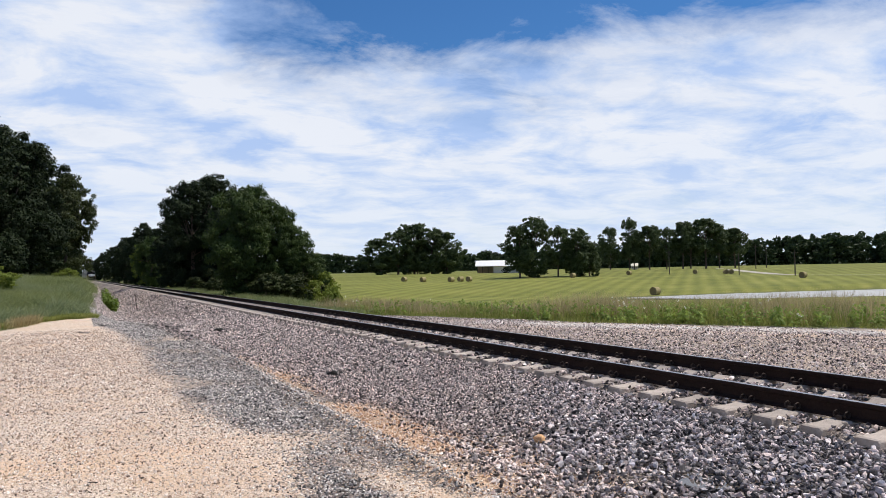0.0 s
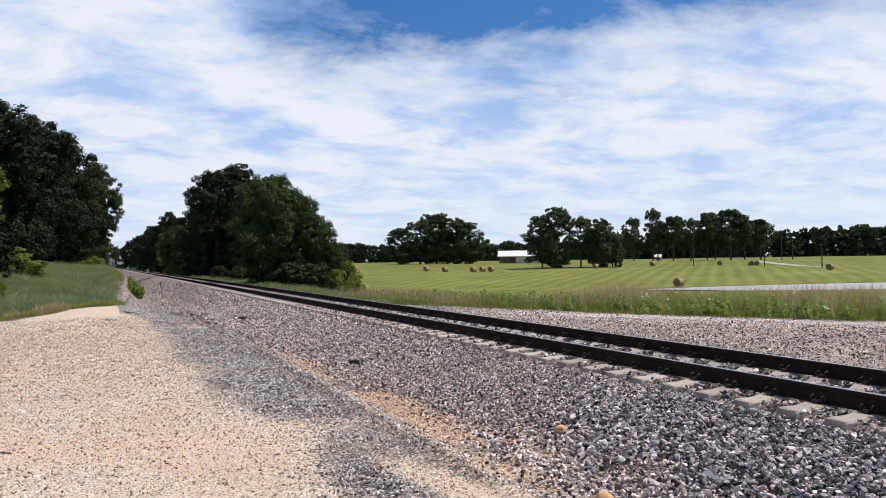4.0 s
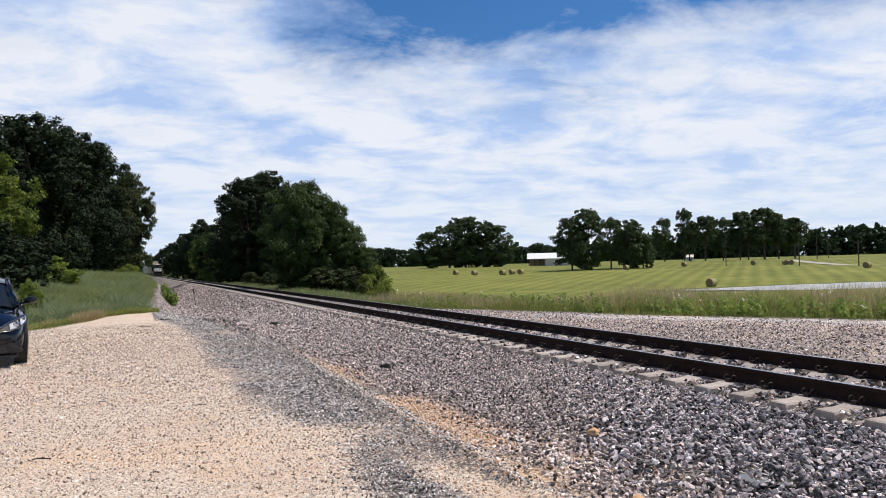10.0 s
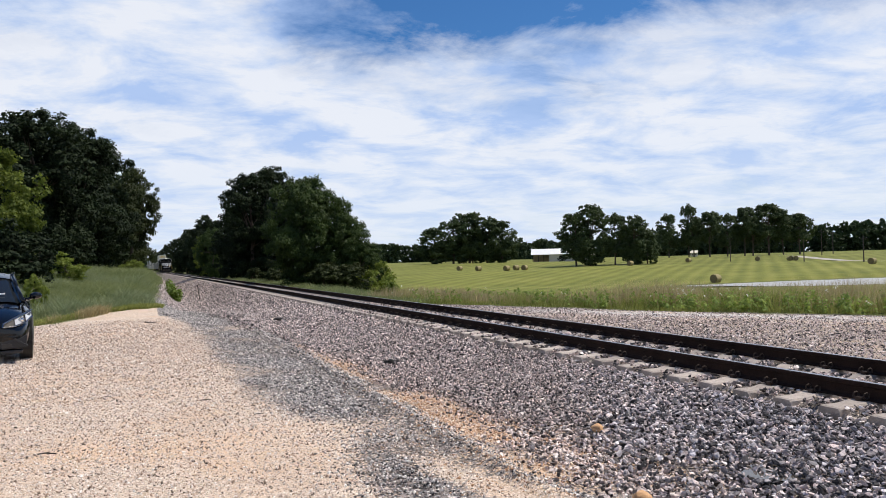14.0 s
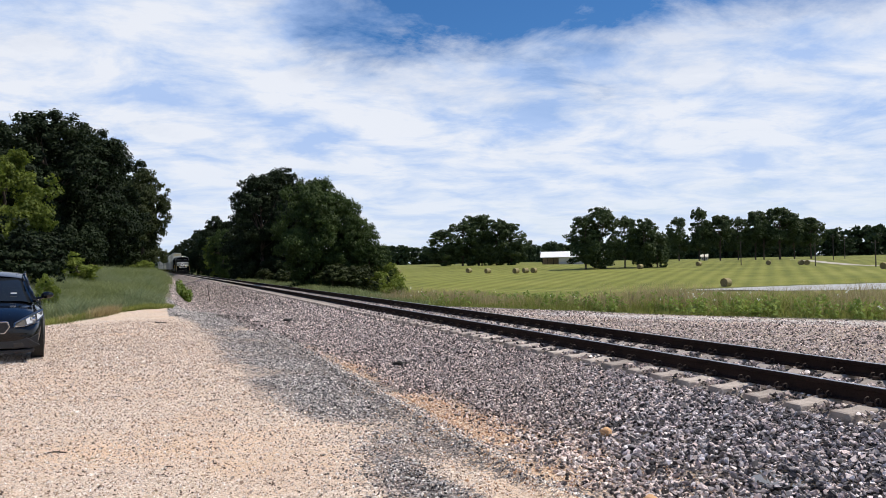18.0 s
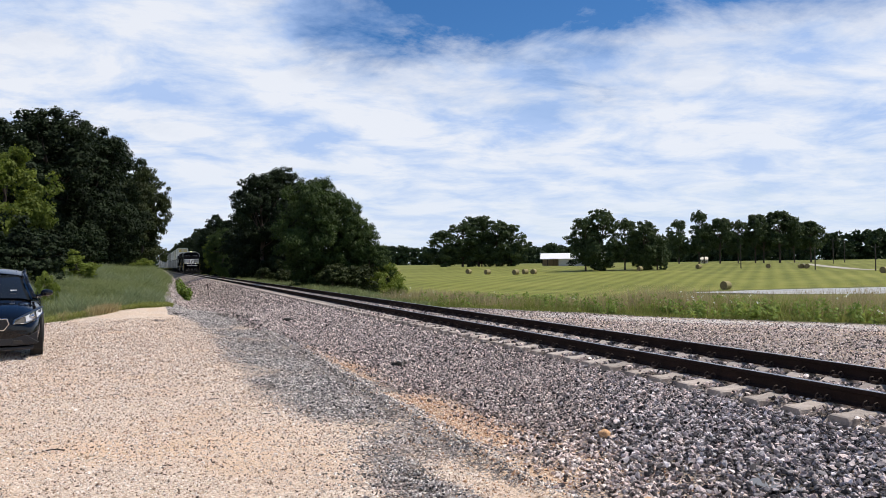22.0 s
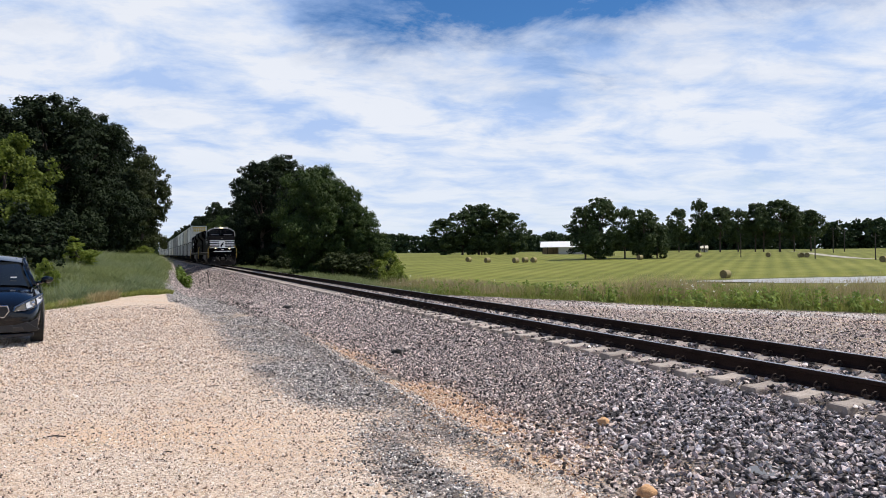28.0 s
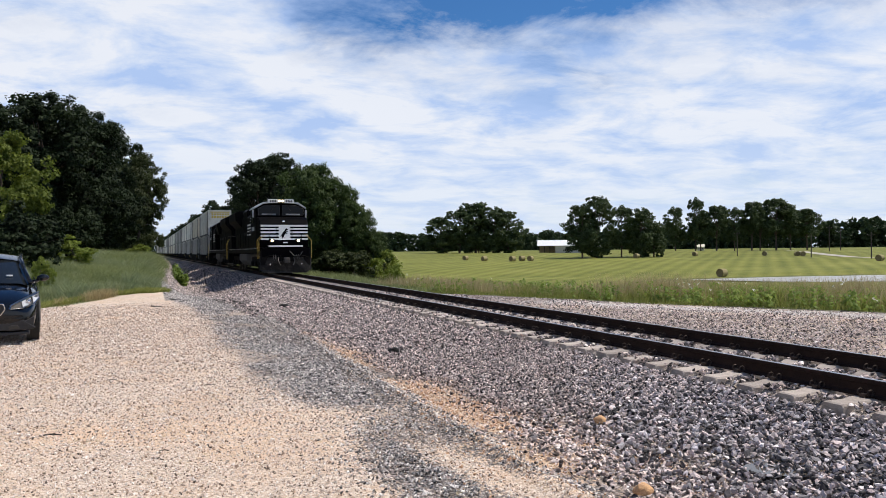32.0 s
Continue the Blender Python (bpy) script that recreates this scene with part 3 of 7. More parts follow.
def pond_depth(x, y):
    cx, cy, ux, uy, a, b = POND
    s, t = (x - cx) * ux + (y - cy) * uy, -(x - cx) * uy + (y - cy) * ux
    return 1 - np.sqrt((s / a) ** 2 + (t / b) ** 2)


def ground_z(x, y, fine=True):
    x, y = np.asarray(x, float), np.asarray(y, float)
    sx = x - (track_x(y) - TRACK_X)
    near = np.interp(sx, [-400, -60, -8, -2, 0, 1.2, 2.0, 2.44, 2.58, 2.84, 3.2, 3.7, 4.3, 5.85, 6.4, 9.0, 9.5, 10.7, 14, 20], [1.0, 0.45, 0.04, -0.03, -0.03, -0.04, -0.08, -0.10, -0.025, -0.15, -0.20, -0.28, -0.28, -0.195, -0.155, -0.15, -0.18, -0.30, -0.3, -0.3])
    near = near + 0.02 * step(6, 15, y) * (1 - step(-1, 2, x))
    far = np.interp(sx - (bank_edge(y) - 0.25) * (1 - step(2.4, 4.6, sx)), [-400, -60, -15, -4, -0.6, 0.5, 1.3, 2.2, 3.5, 5.85, 6.4, 9.0, 9.5, 10.8, 14, 20], [3, 2.3, 1.7, 1.36, 1.10, 0.2, -0.75, -1.0, -0.95, -0.195, -0.155, -0.15, -0.18, -0.45, -0.5, -0.5])
    k = step(24, 52, y)
    z = near * (1 - k) + far * k
    z = np.where((sx > 6.45) & (sx < 8.93), -0.068, z)
    # the field on the far side falls to a pond and rises to the woods
    r = np.hypot(x, y)
    field = np.interp(r, [0, 25, 40, 70, 100, 150, 215, 258, 292, 340, 420, 600, 3000], [-0.3, -0.45, -1.5, -3.1, -3.6, -3.6, -1.75, -1.65, -0.3, 0.15, 0.6, 1.1, 1.5])
    e = grass_edge(y)
    w = step(0, 14, x - e - 1.5)
    z = z * (1 - w) + field * w
    pd = pond_depth(x, y)
    ring = step(-0.45, -0.12, pd)
    z = z * (1 - ring) + (POND_Z + 0.02 - 0.6 * step(-0.06, 0.12, pd)) * ring
    if fine:
        off = 1 - ((sx > 5.9) & (sx < 9.4))
        z = z + off * (0.018 * lump_noise(x, y, 0.9, 3) + 0.008 * lump_noise(x, y, 0.31, 4)) + 0.25 * (1 - ring) * step(20, 60, x - e) * lump_noise(x, y, 28.0, 5)
    return z


def gz(x, y):
    return float(ground_z(x, y))


def spread(lo, hi, start, grow, first):
    """Grid lines from a dense middle outwards."""
    out, d, p = [], first, start
    while p < hi:
        out.append(p)
        p += d
        d *= grow
    return out


def build_ground():
    xs = np.array(sorted(set(np.round(np.concatenate([
        np.arange(-6, 20, 0.11), np.array(spread(20, 1800, 20, 1.045, 0.14)), -np.array(spread(6, 1500, 6.1, 1.07, 0.15))]), 4))))
    ys = np.array(sorted(set(np.round(np.concatenate([
        np.arange(1.5, 34, 0.13), np.array(spread(34, 2600, 34, 1.03, 0.16)), -np.array(spread(-1.4, 300, -1.4, 1.2, 0.2))]), 4))))
    X, Y = np.meshgrid(xs, ys)
    Z = ground_z(X, Y)
    nx, ny = len(xs), len(ys)
    idx = np.arange(nx * ny).reshape(ny, nx)
    quads = np.stack([idx[:-1, :-1], idx[:-1, 1:], idx[1:, 1:], idx[1:, :-1]], -1).reshape(-1, 4)
    me = big_mesh("ground", np.stack([X, Y, Z], -1).reshape(-1, 3), quads, M_GROUND, True)
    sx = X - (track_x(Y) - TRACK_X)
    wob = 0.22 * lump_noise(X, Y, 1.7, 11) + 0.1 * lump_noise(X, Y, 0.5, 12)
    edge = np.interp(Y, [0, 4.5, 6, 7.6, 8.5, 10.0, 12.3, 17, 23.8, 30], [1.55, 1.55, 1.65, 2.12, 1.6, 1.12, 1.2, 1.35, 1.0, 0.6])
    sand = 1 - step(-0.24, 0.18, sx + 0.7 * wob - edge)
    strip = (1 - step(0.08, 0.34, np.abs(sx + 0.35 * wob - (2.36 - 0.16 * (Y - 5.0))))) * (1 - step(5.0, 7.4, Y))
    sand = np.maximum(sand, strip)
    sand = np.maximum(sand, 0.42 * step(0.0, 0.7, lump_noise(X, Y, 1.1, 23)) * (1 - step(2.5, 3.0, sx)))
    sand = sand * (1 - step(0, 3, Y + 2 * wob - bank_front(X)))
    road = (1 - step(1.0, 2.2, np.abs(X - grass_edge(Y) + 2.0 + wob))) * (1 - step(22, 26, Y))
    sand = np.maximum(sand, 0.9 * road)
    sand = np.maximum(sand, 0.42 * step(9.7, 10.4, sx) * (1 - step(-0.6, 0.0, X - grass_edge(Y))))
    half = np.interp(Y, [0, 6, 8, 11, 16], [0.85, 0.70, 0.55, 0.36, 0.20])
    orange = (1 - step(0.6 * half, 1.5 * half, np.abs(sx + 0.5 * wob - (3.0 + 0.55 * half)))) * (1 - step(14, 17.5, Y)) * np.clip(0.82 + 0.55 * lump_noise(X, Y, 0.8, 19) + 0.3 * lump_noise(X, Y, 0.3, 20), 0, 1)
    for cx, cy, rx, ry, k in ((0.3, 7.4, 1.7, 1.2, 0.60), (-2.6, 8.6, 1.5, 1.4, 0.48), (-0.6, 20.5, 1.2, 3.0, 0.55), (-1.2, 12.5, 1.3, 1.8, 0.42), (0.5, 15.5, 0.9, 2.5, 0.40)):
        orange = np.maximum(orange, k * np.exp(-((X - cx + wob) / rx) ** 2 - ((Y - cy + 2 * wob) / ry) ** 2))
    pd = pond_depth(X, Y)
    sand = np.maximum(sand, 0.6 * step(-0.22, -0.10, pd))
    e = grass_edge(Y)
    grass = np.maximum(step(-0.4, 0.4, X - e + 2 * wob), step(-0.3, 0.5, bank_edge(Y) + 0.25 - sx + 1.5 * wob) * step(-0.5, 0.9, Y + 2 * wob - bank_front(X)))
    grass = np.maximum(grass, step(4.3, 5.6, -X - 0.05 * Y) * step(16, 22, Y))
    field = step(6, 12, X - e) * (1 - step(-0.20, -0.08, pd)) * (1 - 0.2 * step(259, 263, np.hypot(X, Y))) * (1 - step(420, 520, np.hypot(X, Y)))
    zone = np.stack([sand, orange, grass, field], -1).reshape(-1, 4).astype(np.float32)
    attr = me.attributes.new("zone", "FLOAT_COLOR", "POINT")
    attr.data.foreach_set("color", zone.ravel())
    return tagged(new("ground", me), "gravel pull-off, ballast shoulder and mown hay field", "ground", kind="structure")


build_ground()


def build_pond():
    cx, cy, ux, uy, a, b = POND
    vs, n = [(cx, cy, POND_Z)], 72
    for i in range(n):
        t = i * math.tau / n
        k = 1.04 + 0.05 * math.sin(3 * t + 1) + 0.03 * math.sin(7 * t)
        s, w = a * k * math.cos(t), b * k * math.sin(t)
        vs.append((cx + s * ux - w * uy, cy + s * uy + w * ux, POND_Z))
    fs = [(0, i + 1, (i + 1) % n + 1) for i in range(n)]
    ob = new("water", mesh_of("water", vs, fs, M_WATER))
    tagged(ob, "shallow muddy farm pond reflecting the bright sky", "pond", kind="structure")


build_pond()

# ---------------------------------------------------------------- railway track
RAIL_PROFILE = [(-0.075, 0), (0.075, 0), (0.075, 0.012), (0.02, 0.03), (0.011, 0.05), (0.011, 0.125), (0.037, 0.14), (0.037, 0.172), (0.03, 0.182),
                (-0.03, 0.182), (-0.037, 0.172), (-0.037, 0.14), (-0.011, 0.125), (-0.011, 0.05), (-0.02, 0.03), (-0.075, 0.012)]


def rail_mesh(side):
    ys = np.concatenate([np.arange(-60, 60, 6.0), np.arange(60, 900, 12.0)])
    vs, fs, n = [], [], len(RAIL_PROFILE)
    for y in ys:
        x = float(track_x(y)) + side * RAIL_HALF
        vs += [(x + p, y, RAIL_TOP - 0.182 + h) for p, h in RAIL_PROFILE]
    for k in range(len(ys) - 1):
        for i in range(n):
            j = (i + 1) % n
            fs.append((k * n + i, k * n + j, (k + 1) * n + j, (k + 1) * n + i))
    me = mesh_of("rail", vs, fs, M_RAIL)
    me.materials.append(M_RAILTOP)
    for p in me.polygons:
        if p.index % n in (8,):
            p.material_index = 1
    return me


def tie_mesh():
    """A prestressed concrete tie: lowered middle, raised rail seats, chamfered top and ends."""
    prof = [(-1.295, -0.014), (-1.27, -0.004), (-1.05, -0.004), (-0.93, 0.014), (-0.58, 0.014), (-0.48, -0.03), (0.48, -0.03), (0.58, 0.014), (0.93, 0.014), (1.05, -0.004), (1.27, -0.004), (1.295, -0.014)]
    vs, fs = [], []
    for x, h in prof:
        hw = 0.105
        vs += [(x, -0.135, -0.2), (x, -0.128, h - 0.022), (x, -hw, h), (x, hw, h), (x, 0.128, h - 0.022), (x, 0.135, -0.2)]
    n = 6
    for k in range(len(prof) - 1):
        for i in range(n - 1):
            fs.append((k * n + i, (k + 1) * n + i, (k + 1) * n + i + 1, k * n + i + 1))
    fs.append(tuple(range(n)))
    fs.append(tuple(reversed(range((len(prof) - 1) * n, len(prof) * n))))
    bm = bmesh.new()
    me = mesh_of("tie", vs, fs, M_TIE)
    bm.from_mesh(me)
    bmesh.ops.recalc_face_normals(bm, faces=bm.faces[:])
    bm.to_mesh(me)
    bm.free()
    return me


def clip_mesh():
    """A bent spring clip: two curled loops either side of a cast shoulder."""
    bm = bmesh.new()
    for y in (-0.062, 0.062):
        ring = [(0.035 + 0.033 * math.cos(t), y + 0.012 * math.sin(t / 2), 0.045 + 0.033 * math.sin(t)) for t in [i * math.tau / 9 for i in range(10)]]
        for p, q in zip(ring[:-1], ring[1:]):
            tube(bm, p, q, 0.010, 0.010, 5, caps=False)
    tube(bm, (0.045, -0.06, 0.02), (0.045, 0.06, 0.02), 0.010, 0.010, 5)
    box(bm, 0.015, 0.075, -0.035, 0.035, -0.02, 0.035, 0.006)
    me = bpy.data.meshes.new("clip")
    bm.to_mesh(me)
    bm.free()
    me.materials.append(M_CLIP)
    return me


def build_track():
    track = empty("railway_track", pose(0, 0, 0), "single straight railway track on grey ballast", "railway", kind="structure")
    for side in (-1, 1):
        part_mesh("rail", rail_mesh(side), track, "rust-brown rail with a polished head")
    tie, clip = tie_mesh(), clip_mesh()
    y0 = TIE_Y - 20 * TIE_STEP
    rnd = random.Random(5)
    rest = []
    for i in range(640):
        y = y0 + i * TIE_STEP
        m = pose(float(track_x(y)) + rnd.uniform(-0.015, 0.015), y + rnd.uniform(-0.012, 0.012), TIE_TOP + rnd.uniform(-0.006, 0.006), 0, rnd.uniform(-0.25, 0.25), track_turn(y) + rnd.uniform(-0.6, 0.6))
        if i < 300:
            ob = part_mesh("tie", tie, track, at=m)
            if i < 45:
                for rail in (-RAIL_HALF, RAIL_HALF):
                    for s in (-1, 1):
                        part_mesh("clip", clip, ob, at=pose(rail + s * 0.065, 0.0, 0.02, 0, 0, 0 if s > 0 else 180))
        else:
            rest.append(m)
    base = np.array([v.co[:] for v in tie.vertices])
    faces = [tuple(p.vertices) for p in tie.polygons]
    vs, fs = [], []
    for m in rest:
        o = len(vs)
        vs += [m @ Vector(v) for v in base]
        fs += [tuple(o + i for i in f) for f in faces]
    ob = part_mesh("far_tie", mesh_of("far_tie", vs, fs, M_TIE), track)
    tagged(ob, "distant row of concrete ties", kind="stuff")
    return track


build_track()

# ---------------------------------------------------------------- loose stone
def stone_shapes(n, seed, small=False):
    bm = bmesh.new()
    if small:
        bmesh.ops.create_uvsphere(bm, u_segments=4, v_segments=2, radius=1.0)
    else:
        bmesh.ops.create_icosphere(bm, subdivisions=1, radius=1.0)
    bmesh.ops.triangulate(bm, faces=bm.faces[:])
    v = np.array([p.co[:] for p in bm.verts])
    f = np.array([[q.index for q in t.verts] for t in bm.faces])
    bm.free()
    r = np.random.default_rng(seed)
    out = []
    for _ in range(n):
        w = v * (1 + r.uniform(-0.28, 0.22, (len(v), 1)))
        for _ in range(8):            # broken flat faces
            d = r.normal(size=3)
            d /= np.linalg.norm(d)
            s = w @ d
            w = w - np.outer(np.maximum(s - r.uniform(0.28, 0.58), 0), d)
        w = w * (1.0 / np.abs(w).max())
        out.append(w)
    return np.array(out), f


STONES, STONE_FACES = stone_shapes(16, 2)
CHIPS, CHIP_FACES = stone_shapes(8, 3, True)


def scatter_stones(name, pts, sizes, mat, label, seed, sink=0.25, flat=0.7, chips=False):
    r = np.random.default_rng(seed)
    n = len(pts)
    shapes, faces = (CHIPS, CHIP_FACES) if chips else (STONES, STONE_FACES)
    q = r.normal(size=(n, 4))
    q /= np.linalg.norm(q, axis=1)[:, None]
    w, x, y, z = q.T
    R = np.stack([1 - 2 * (y * y + z * z), 2 * (x * y - z * w), 2 * (x * z + y * w), 2 * (x * y + z * w), 1 - 2 * (x * x + z * z), 2 * (y * z - x * w),
                  2 * (x * z - y * w), 2 * (y * z + x * w), 1 - 2 * (x * x + y * y)], -1).reshape(n, 3, 3)
    S = shapes[r.integers(0, len(shapes), n)] * np.stack([r.uniform(0.8, 1.4, n), r.uniform(0.7, 1.1, n), r.uniform(0.45, 0.85, n)], -1)[:, None, :]
    V = np.einsum("nij,nkj->nki", R, S) * sizes[:, None, None]
    V[..., 2] *= flat
    V += pts[:, None, :]
    V[..., 2] += (sizes * (0.5 - sink))[:, None]
    k = shapes.shape[1]
    F = (faces[None] + (np.arange(n) * k)[:, None, None]).reshape(-1, 3)
    return tagged(new(name, big_mesh(name, V.reshape(-1, 3), F, mat)), label, "gravel", kind="stuff")


def build_ballast():
    r = np.random.default_rng(21)

    def patch(n, x0, x1, y0, y1, s0, s1, keep=None, lift=0.0):
        x, y = r.uniform(x0, x1, n), r.uniform(y0, y1, n)
        x = x + (track_x(y) - TRACK_X)
        s = s0 + (s1 - s0) * r.beta(1.4, 2.6, n)
        z = ground_z(x, y) + lift * r.uniform(0, 1, n)
        ok = np.ones(n, bool) if keep is None else keep(x, y)
        # leave the ties and rails bare
        ph = ((y - TIE_Y) / TIE_STEP) % 1.0
        on = (np.minimum(ph, 1 - ph) * TIE_STEP < 0.152) & (np.abs(x - track_x(y)) < 1.34)
        rail = np.abs(np.abs(x - track_x(y)) - RAIL_HALF) < 0.09
        ok &= ~on & ~rail
        return np.stack([x, y, z], -1)[ok], s[ok]

    def thin(x, y):
        half = np.interp(y, [0, 6, 8, 11, 16, 17.5], [0.85, 0.70, 0.55, 0.36, 0.20, 0.0])
        band = np.abs(x - (3.0 + 0.55 * half)) < half * r.uniform(0.6, 1.9, len(x))
        return (r.uniform(0, 1, len(x)) < np.clip(0.30 + (x - 3.0) * 0.9, 0.2, 1)) & (~band | (r.uniform(0, 1, len(x)) < 0.13 + 0.5 * (lump_noise(x, y, 0.8, 19) < -0.05)))

    def grey_band(x, y):
        bare = lump_noise(x, y, 1.1, 23) + 0.6 * lump_noise(x, y, 0.35, 24) > r.uniform(0.0, 0.9, len(x))
        edge = np.interp(y, *SAND_EDGE)
        return ~bare & (x + 0.25 * lump_noise(x, y, 1.7, 11) > edge + r.normal(0, 1, len(x)) * np.interp(y, [6, 11], [0.26, 0.11])) & ((np.abs(x - (2.36 - 0.16 * (y - 5.0))) > 0.16 + r.uniform(0, 0.2, len(x))) | (y > 6.8))
    sets = [
        patch(9000, 2.8, 4.0, 2.5, 8.5, 0.013, 0.036, thin, lift=0.01),
        patch(11000, 6.3, 9.1, 2.0, 12, 0.020, 0.046, lift=0.05),
        patch(9000, 6.3, 9.1, 12, 30, 0.03, 0.055, lift=0.04),
        patch(7000, 9.0, 18.5, 4, 33, 0.024, 0.046, lambda x, y: x < grass_edge(y) - 0.3 - 1.6 * (r.uniform(0, 1, len(x)) < 0.8) * (y < 23)),
    ]
    p = np.concatenate([a for a, _ in sets])
    s = np.concatenate([b for _, b in sets])
    scatter_stones("ballast", p, s, M_BALLAST, "crushed grey and pinkish railway ballast stones", 31, 0.1, 0.85)
    mid = [patch(34000, 3.0, 6.42, 7.5, 13, 0.016, 0.042, thin, lift=0.06), patch(24000, 2.8, 6.42, 13, 20, 0.022, 0.050, thin, lift=0.06)]
    scatter_stones("mid_ballast", np.concatenate([a for a, _ in mid]), np.concatenate([b for _, b in mid]), M_BALLAST, "small crushed pinkish-grey ballast stones on the shoulder", 41, 0.1, 0.9, True)
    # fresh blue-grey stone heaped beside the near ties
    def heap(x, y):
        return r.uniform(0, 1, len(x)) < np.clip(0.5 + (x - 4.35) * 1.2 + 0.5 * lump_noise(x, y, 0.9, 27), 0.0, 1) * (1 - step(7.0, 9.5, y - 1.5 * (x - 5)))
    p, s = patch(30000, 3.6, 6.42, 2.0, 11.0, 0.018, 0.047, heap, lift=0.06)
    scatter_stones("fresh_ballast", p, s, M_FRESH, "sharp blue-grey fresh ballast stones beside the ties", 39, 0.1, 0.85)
    p, s = patch(8500, 3.4, 5.6, 2.0, 7.6, 0.014, 0.040, lambda x, y: r.uniform(0, 1, len(x)) > np.clip((x - 3.6) * 0.6, 0, 0.9), lift=0.02)
    scatter_stones("ballast", p, s, M_BALLAST, "crushed grey and pinkish railway ballast stones", 40, 0.15, 0.8)
    # finer grey gravel along the wheel track
    sets = [patch(15000, 1.0, 2.95, 3.5, 8.5, 0.011, 0.029, grey_band), patch(12000, 0.9, 2.95, 8.5, 14, 0.014, 0.032, grey_band), patch(15000, 0.3, 2.95, 14, 27, 0.017, 0.038, grey_band),
            patch(11000, 0.4, 2.6, 27, 40, 0.022, 0.044)]
    p, s = patch(46000, 9.0, 19.0, 4, 34, 0.020, 0.048, lambda x, y: x < grass_edge(y) - 0.3 - 1.6 * (r.uniform(0, 1, len(x)) < 0.8) * (y < 23), lift=0.015)
    scatter_stones("road_gravel", p, s, M_PINK, "loose pinkish-grey gravel beyond the rails", 38, 0.1, 0.85, True)
    more = [patch(27000, 2.2, 6.42, 20, 36, 0.030, 0.064, lambda x, y: x > 2.2 + 0.5 * r.uniform(0, 1, len(x)), lift=0.03), patch(14000, 0.8, 6.42, 36, 62, 0.042, 0.075, None, lift=0.03), patch(11000, 1.0, 6.42, 62, 120, 0.06, 0.10, None, lift=0.03)]
    scatter_stones("far_ballast", np.concatenate([a for a, _ in more]), np.concatenate([b for _, b in more]), M_BALLAST, "crushed grey ballast along the distant embankment", 36, 0.1, 0.85, True)
    p = np.concatenate([a for a, _ in sets])
    s = np.concatenate([b for _, b in sets])
    scatter_stones("grey_gravel", p, s, M_GREY, "fine blue-grey gravel in a wheel track", 34, 0.2, 0.8, True)
    n = 1500
    a, b = r.normal(0, 1, n), r.normal(0, 1, n)
    x, y = 2.45 + 0.33 * a, 26.6 + 1.3 * b - 0.9 * a
    scatter_stones("dark_cinders", np.stack([x, y, ground_z(x, y) + 0.015], -1), 0.012 + 0.03 * r.beta(1.3, 3, n), M_CINDER, "dark brown spilled cinders on the ballast toe", 37, 0.1, 0.6, True)
    # pale chips on the sandy pull-off
    n = 150000
    x, y = r.uniform(-5.5, 2.9, n), 3.6 + r.beta(1, 2.0, n) * 22
    edge = np.interp(y, *SAND_EDGE)
    ok = (x < edge + r.normal(0, 1, n) * np.interp(y, [6, 11], [0.28, 0.10])) & (x > -1.2 - 0.33 * y) | (np.abs(x - (2.36 - 0.16 * (y - 5.0))) < 0.30 + 0.1 * r.normal(0, 1, n)) & (y < 7.2)
    scatter_stones("limestone_chips", np.stack([x, y, ground_z(x, y)], -1)[ok], ((0.005 + 0.020 * r.beta(1.2, 4.0, n)) * (0.7 + y / 16))[ok], M_SANDSTONE, "small pale limestone chips on packed sand", 32, 0.2, 0.95, True)
    n = 22000
    x, y = r.uniform(-5.5, 1.2, n), r.uniform(13, 26, n)
    ok = (x < np.interp(y, *SAND_EDGE) + r.normal(0, 0.09, n)) & (y < bank_front(x) + 0.2)
    scatter_stones("limestone_chips", np.stack([x, y, ground_z(x, y)], -1)[ok], (0.012 + 0.026 * r.beta(1.2, 3.5, n))[ok], M_SANDSTONE, "pale and reddish chips where the gravel meets the grass", 42, 0.25, 0.8, True)
    n = 34000
    y = r.uniform(4, 25, n)
    x = grass_edge(y) - 1.7 + 0.55 * r.normal(0, 1, n)
    scatter_stones("limestone_chips", np.stack([x, y, ground_z(x, y)], -1), 0.016 + 0.032 * r.beta(1.3, 3, n), M_PALE, "white limestone chips on the dusty track beyond the rails", 35, 0.3, 0.6, True)
    n = 26000
    y = 3.4 + 13.6 * r.beta(1.0, 1.5, n)
    half = np.interp(y, [0, 6, 8, 11, 16], [0.85, 0.70, 0.55, 0.36, 0.20])
    x = 3.0 + half * (0.55 + 0.75 * r.normal(0, 1, n))
    ok = lump_noise(x, y, 0.8, 19) + r.uniform(-0.6, 0.6, n) > -0.05
    x, y, n = x[ok], y[ok], int(ok.sum())
    scatter_stones("orange_chips", np.stack([x, y, ground_z(x, y)], -1), 0.009 + 0.021 * r.beta(1.3, 3, n), M_ORANGE, "rust-orange stone chips along the ballast toe", 33, 0.2, 0.8, True)


SAND_EDGE = ([0, 4.5, 6, 7.6, 8.5, 10.0, 12.3, 17, 23.8, 30], [1.55, 1.55, 1.65, 2.12, 1.6, 1.12, 1.2, 1.35, 1.0, 0.6])
build_ballast()

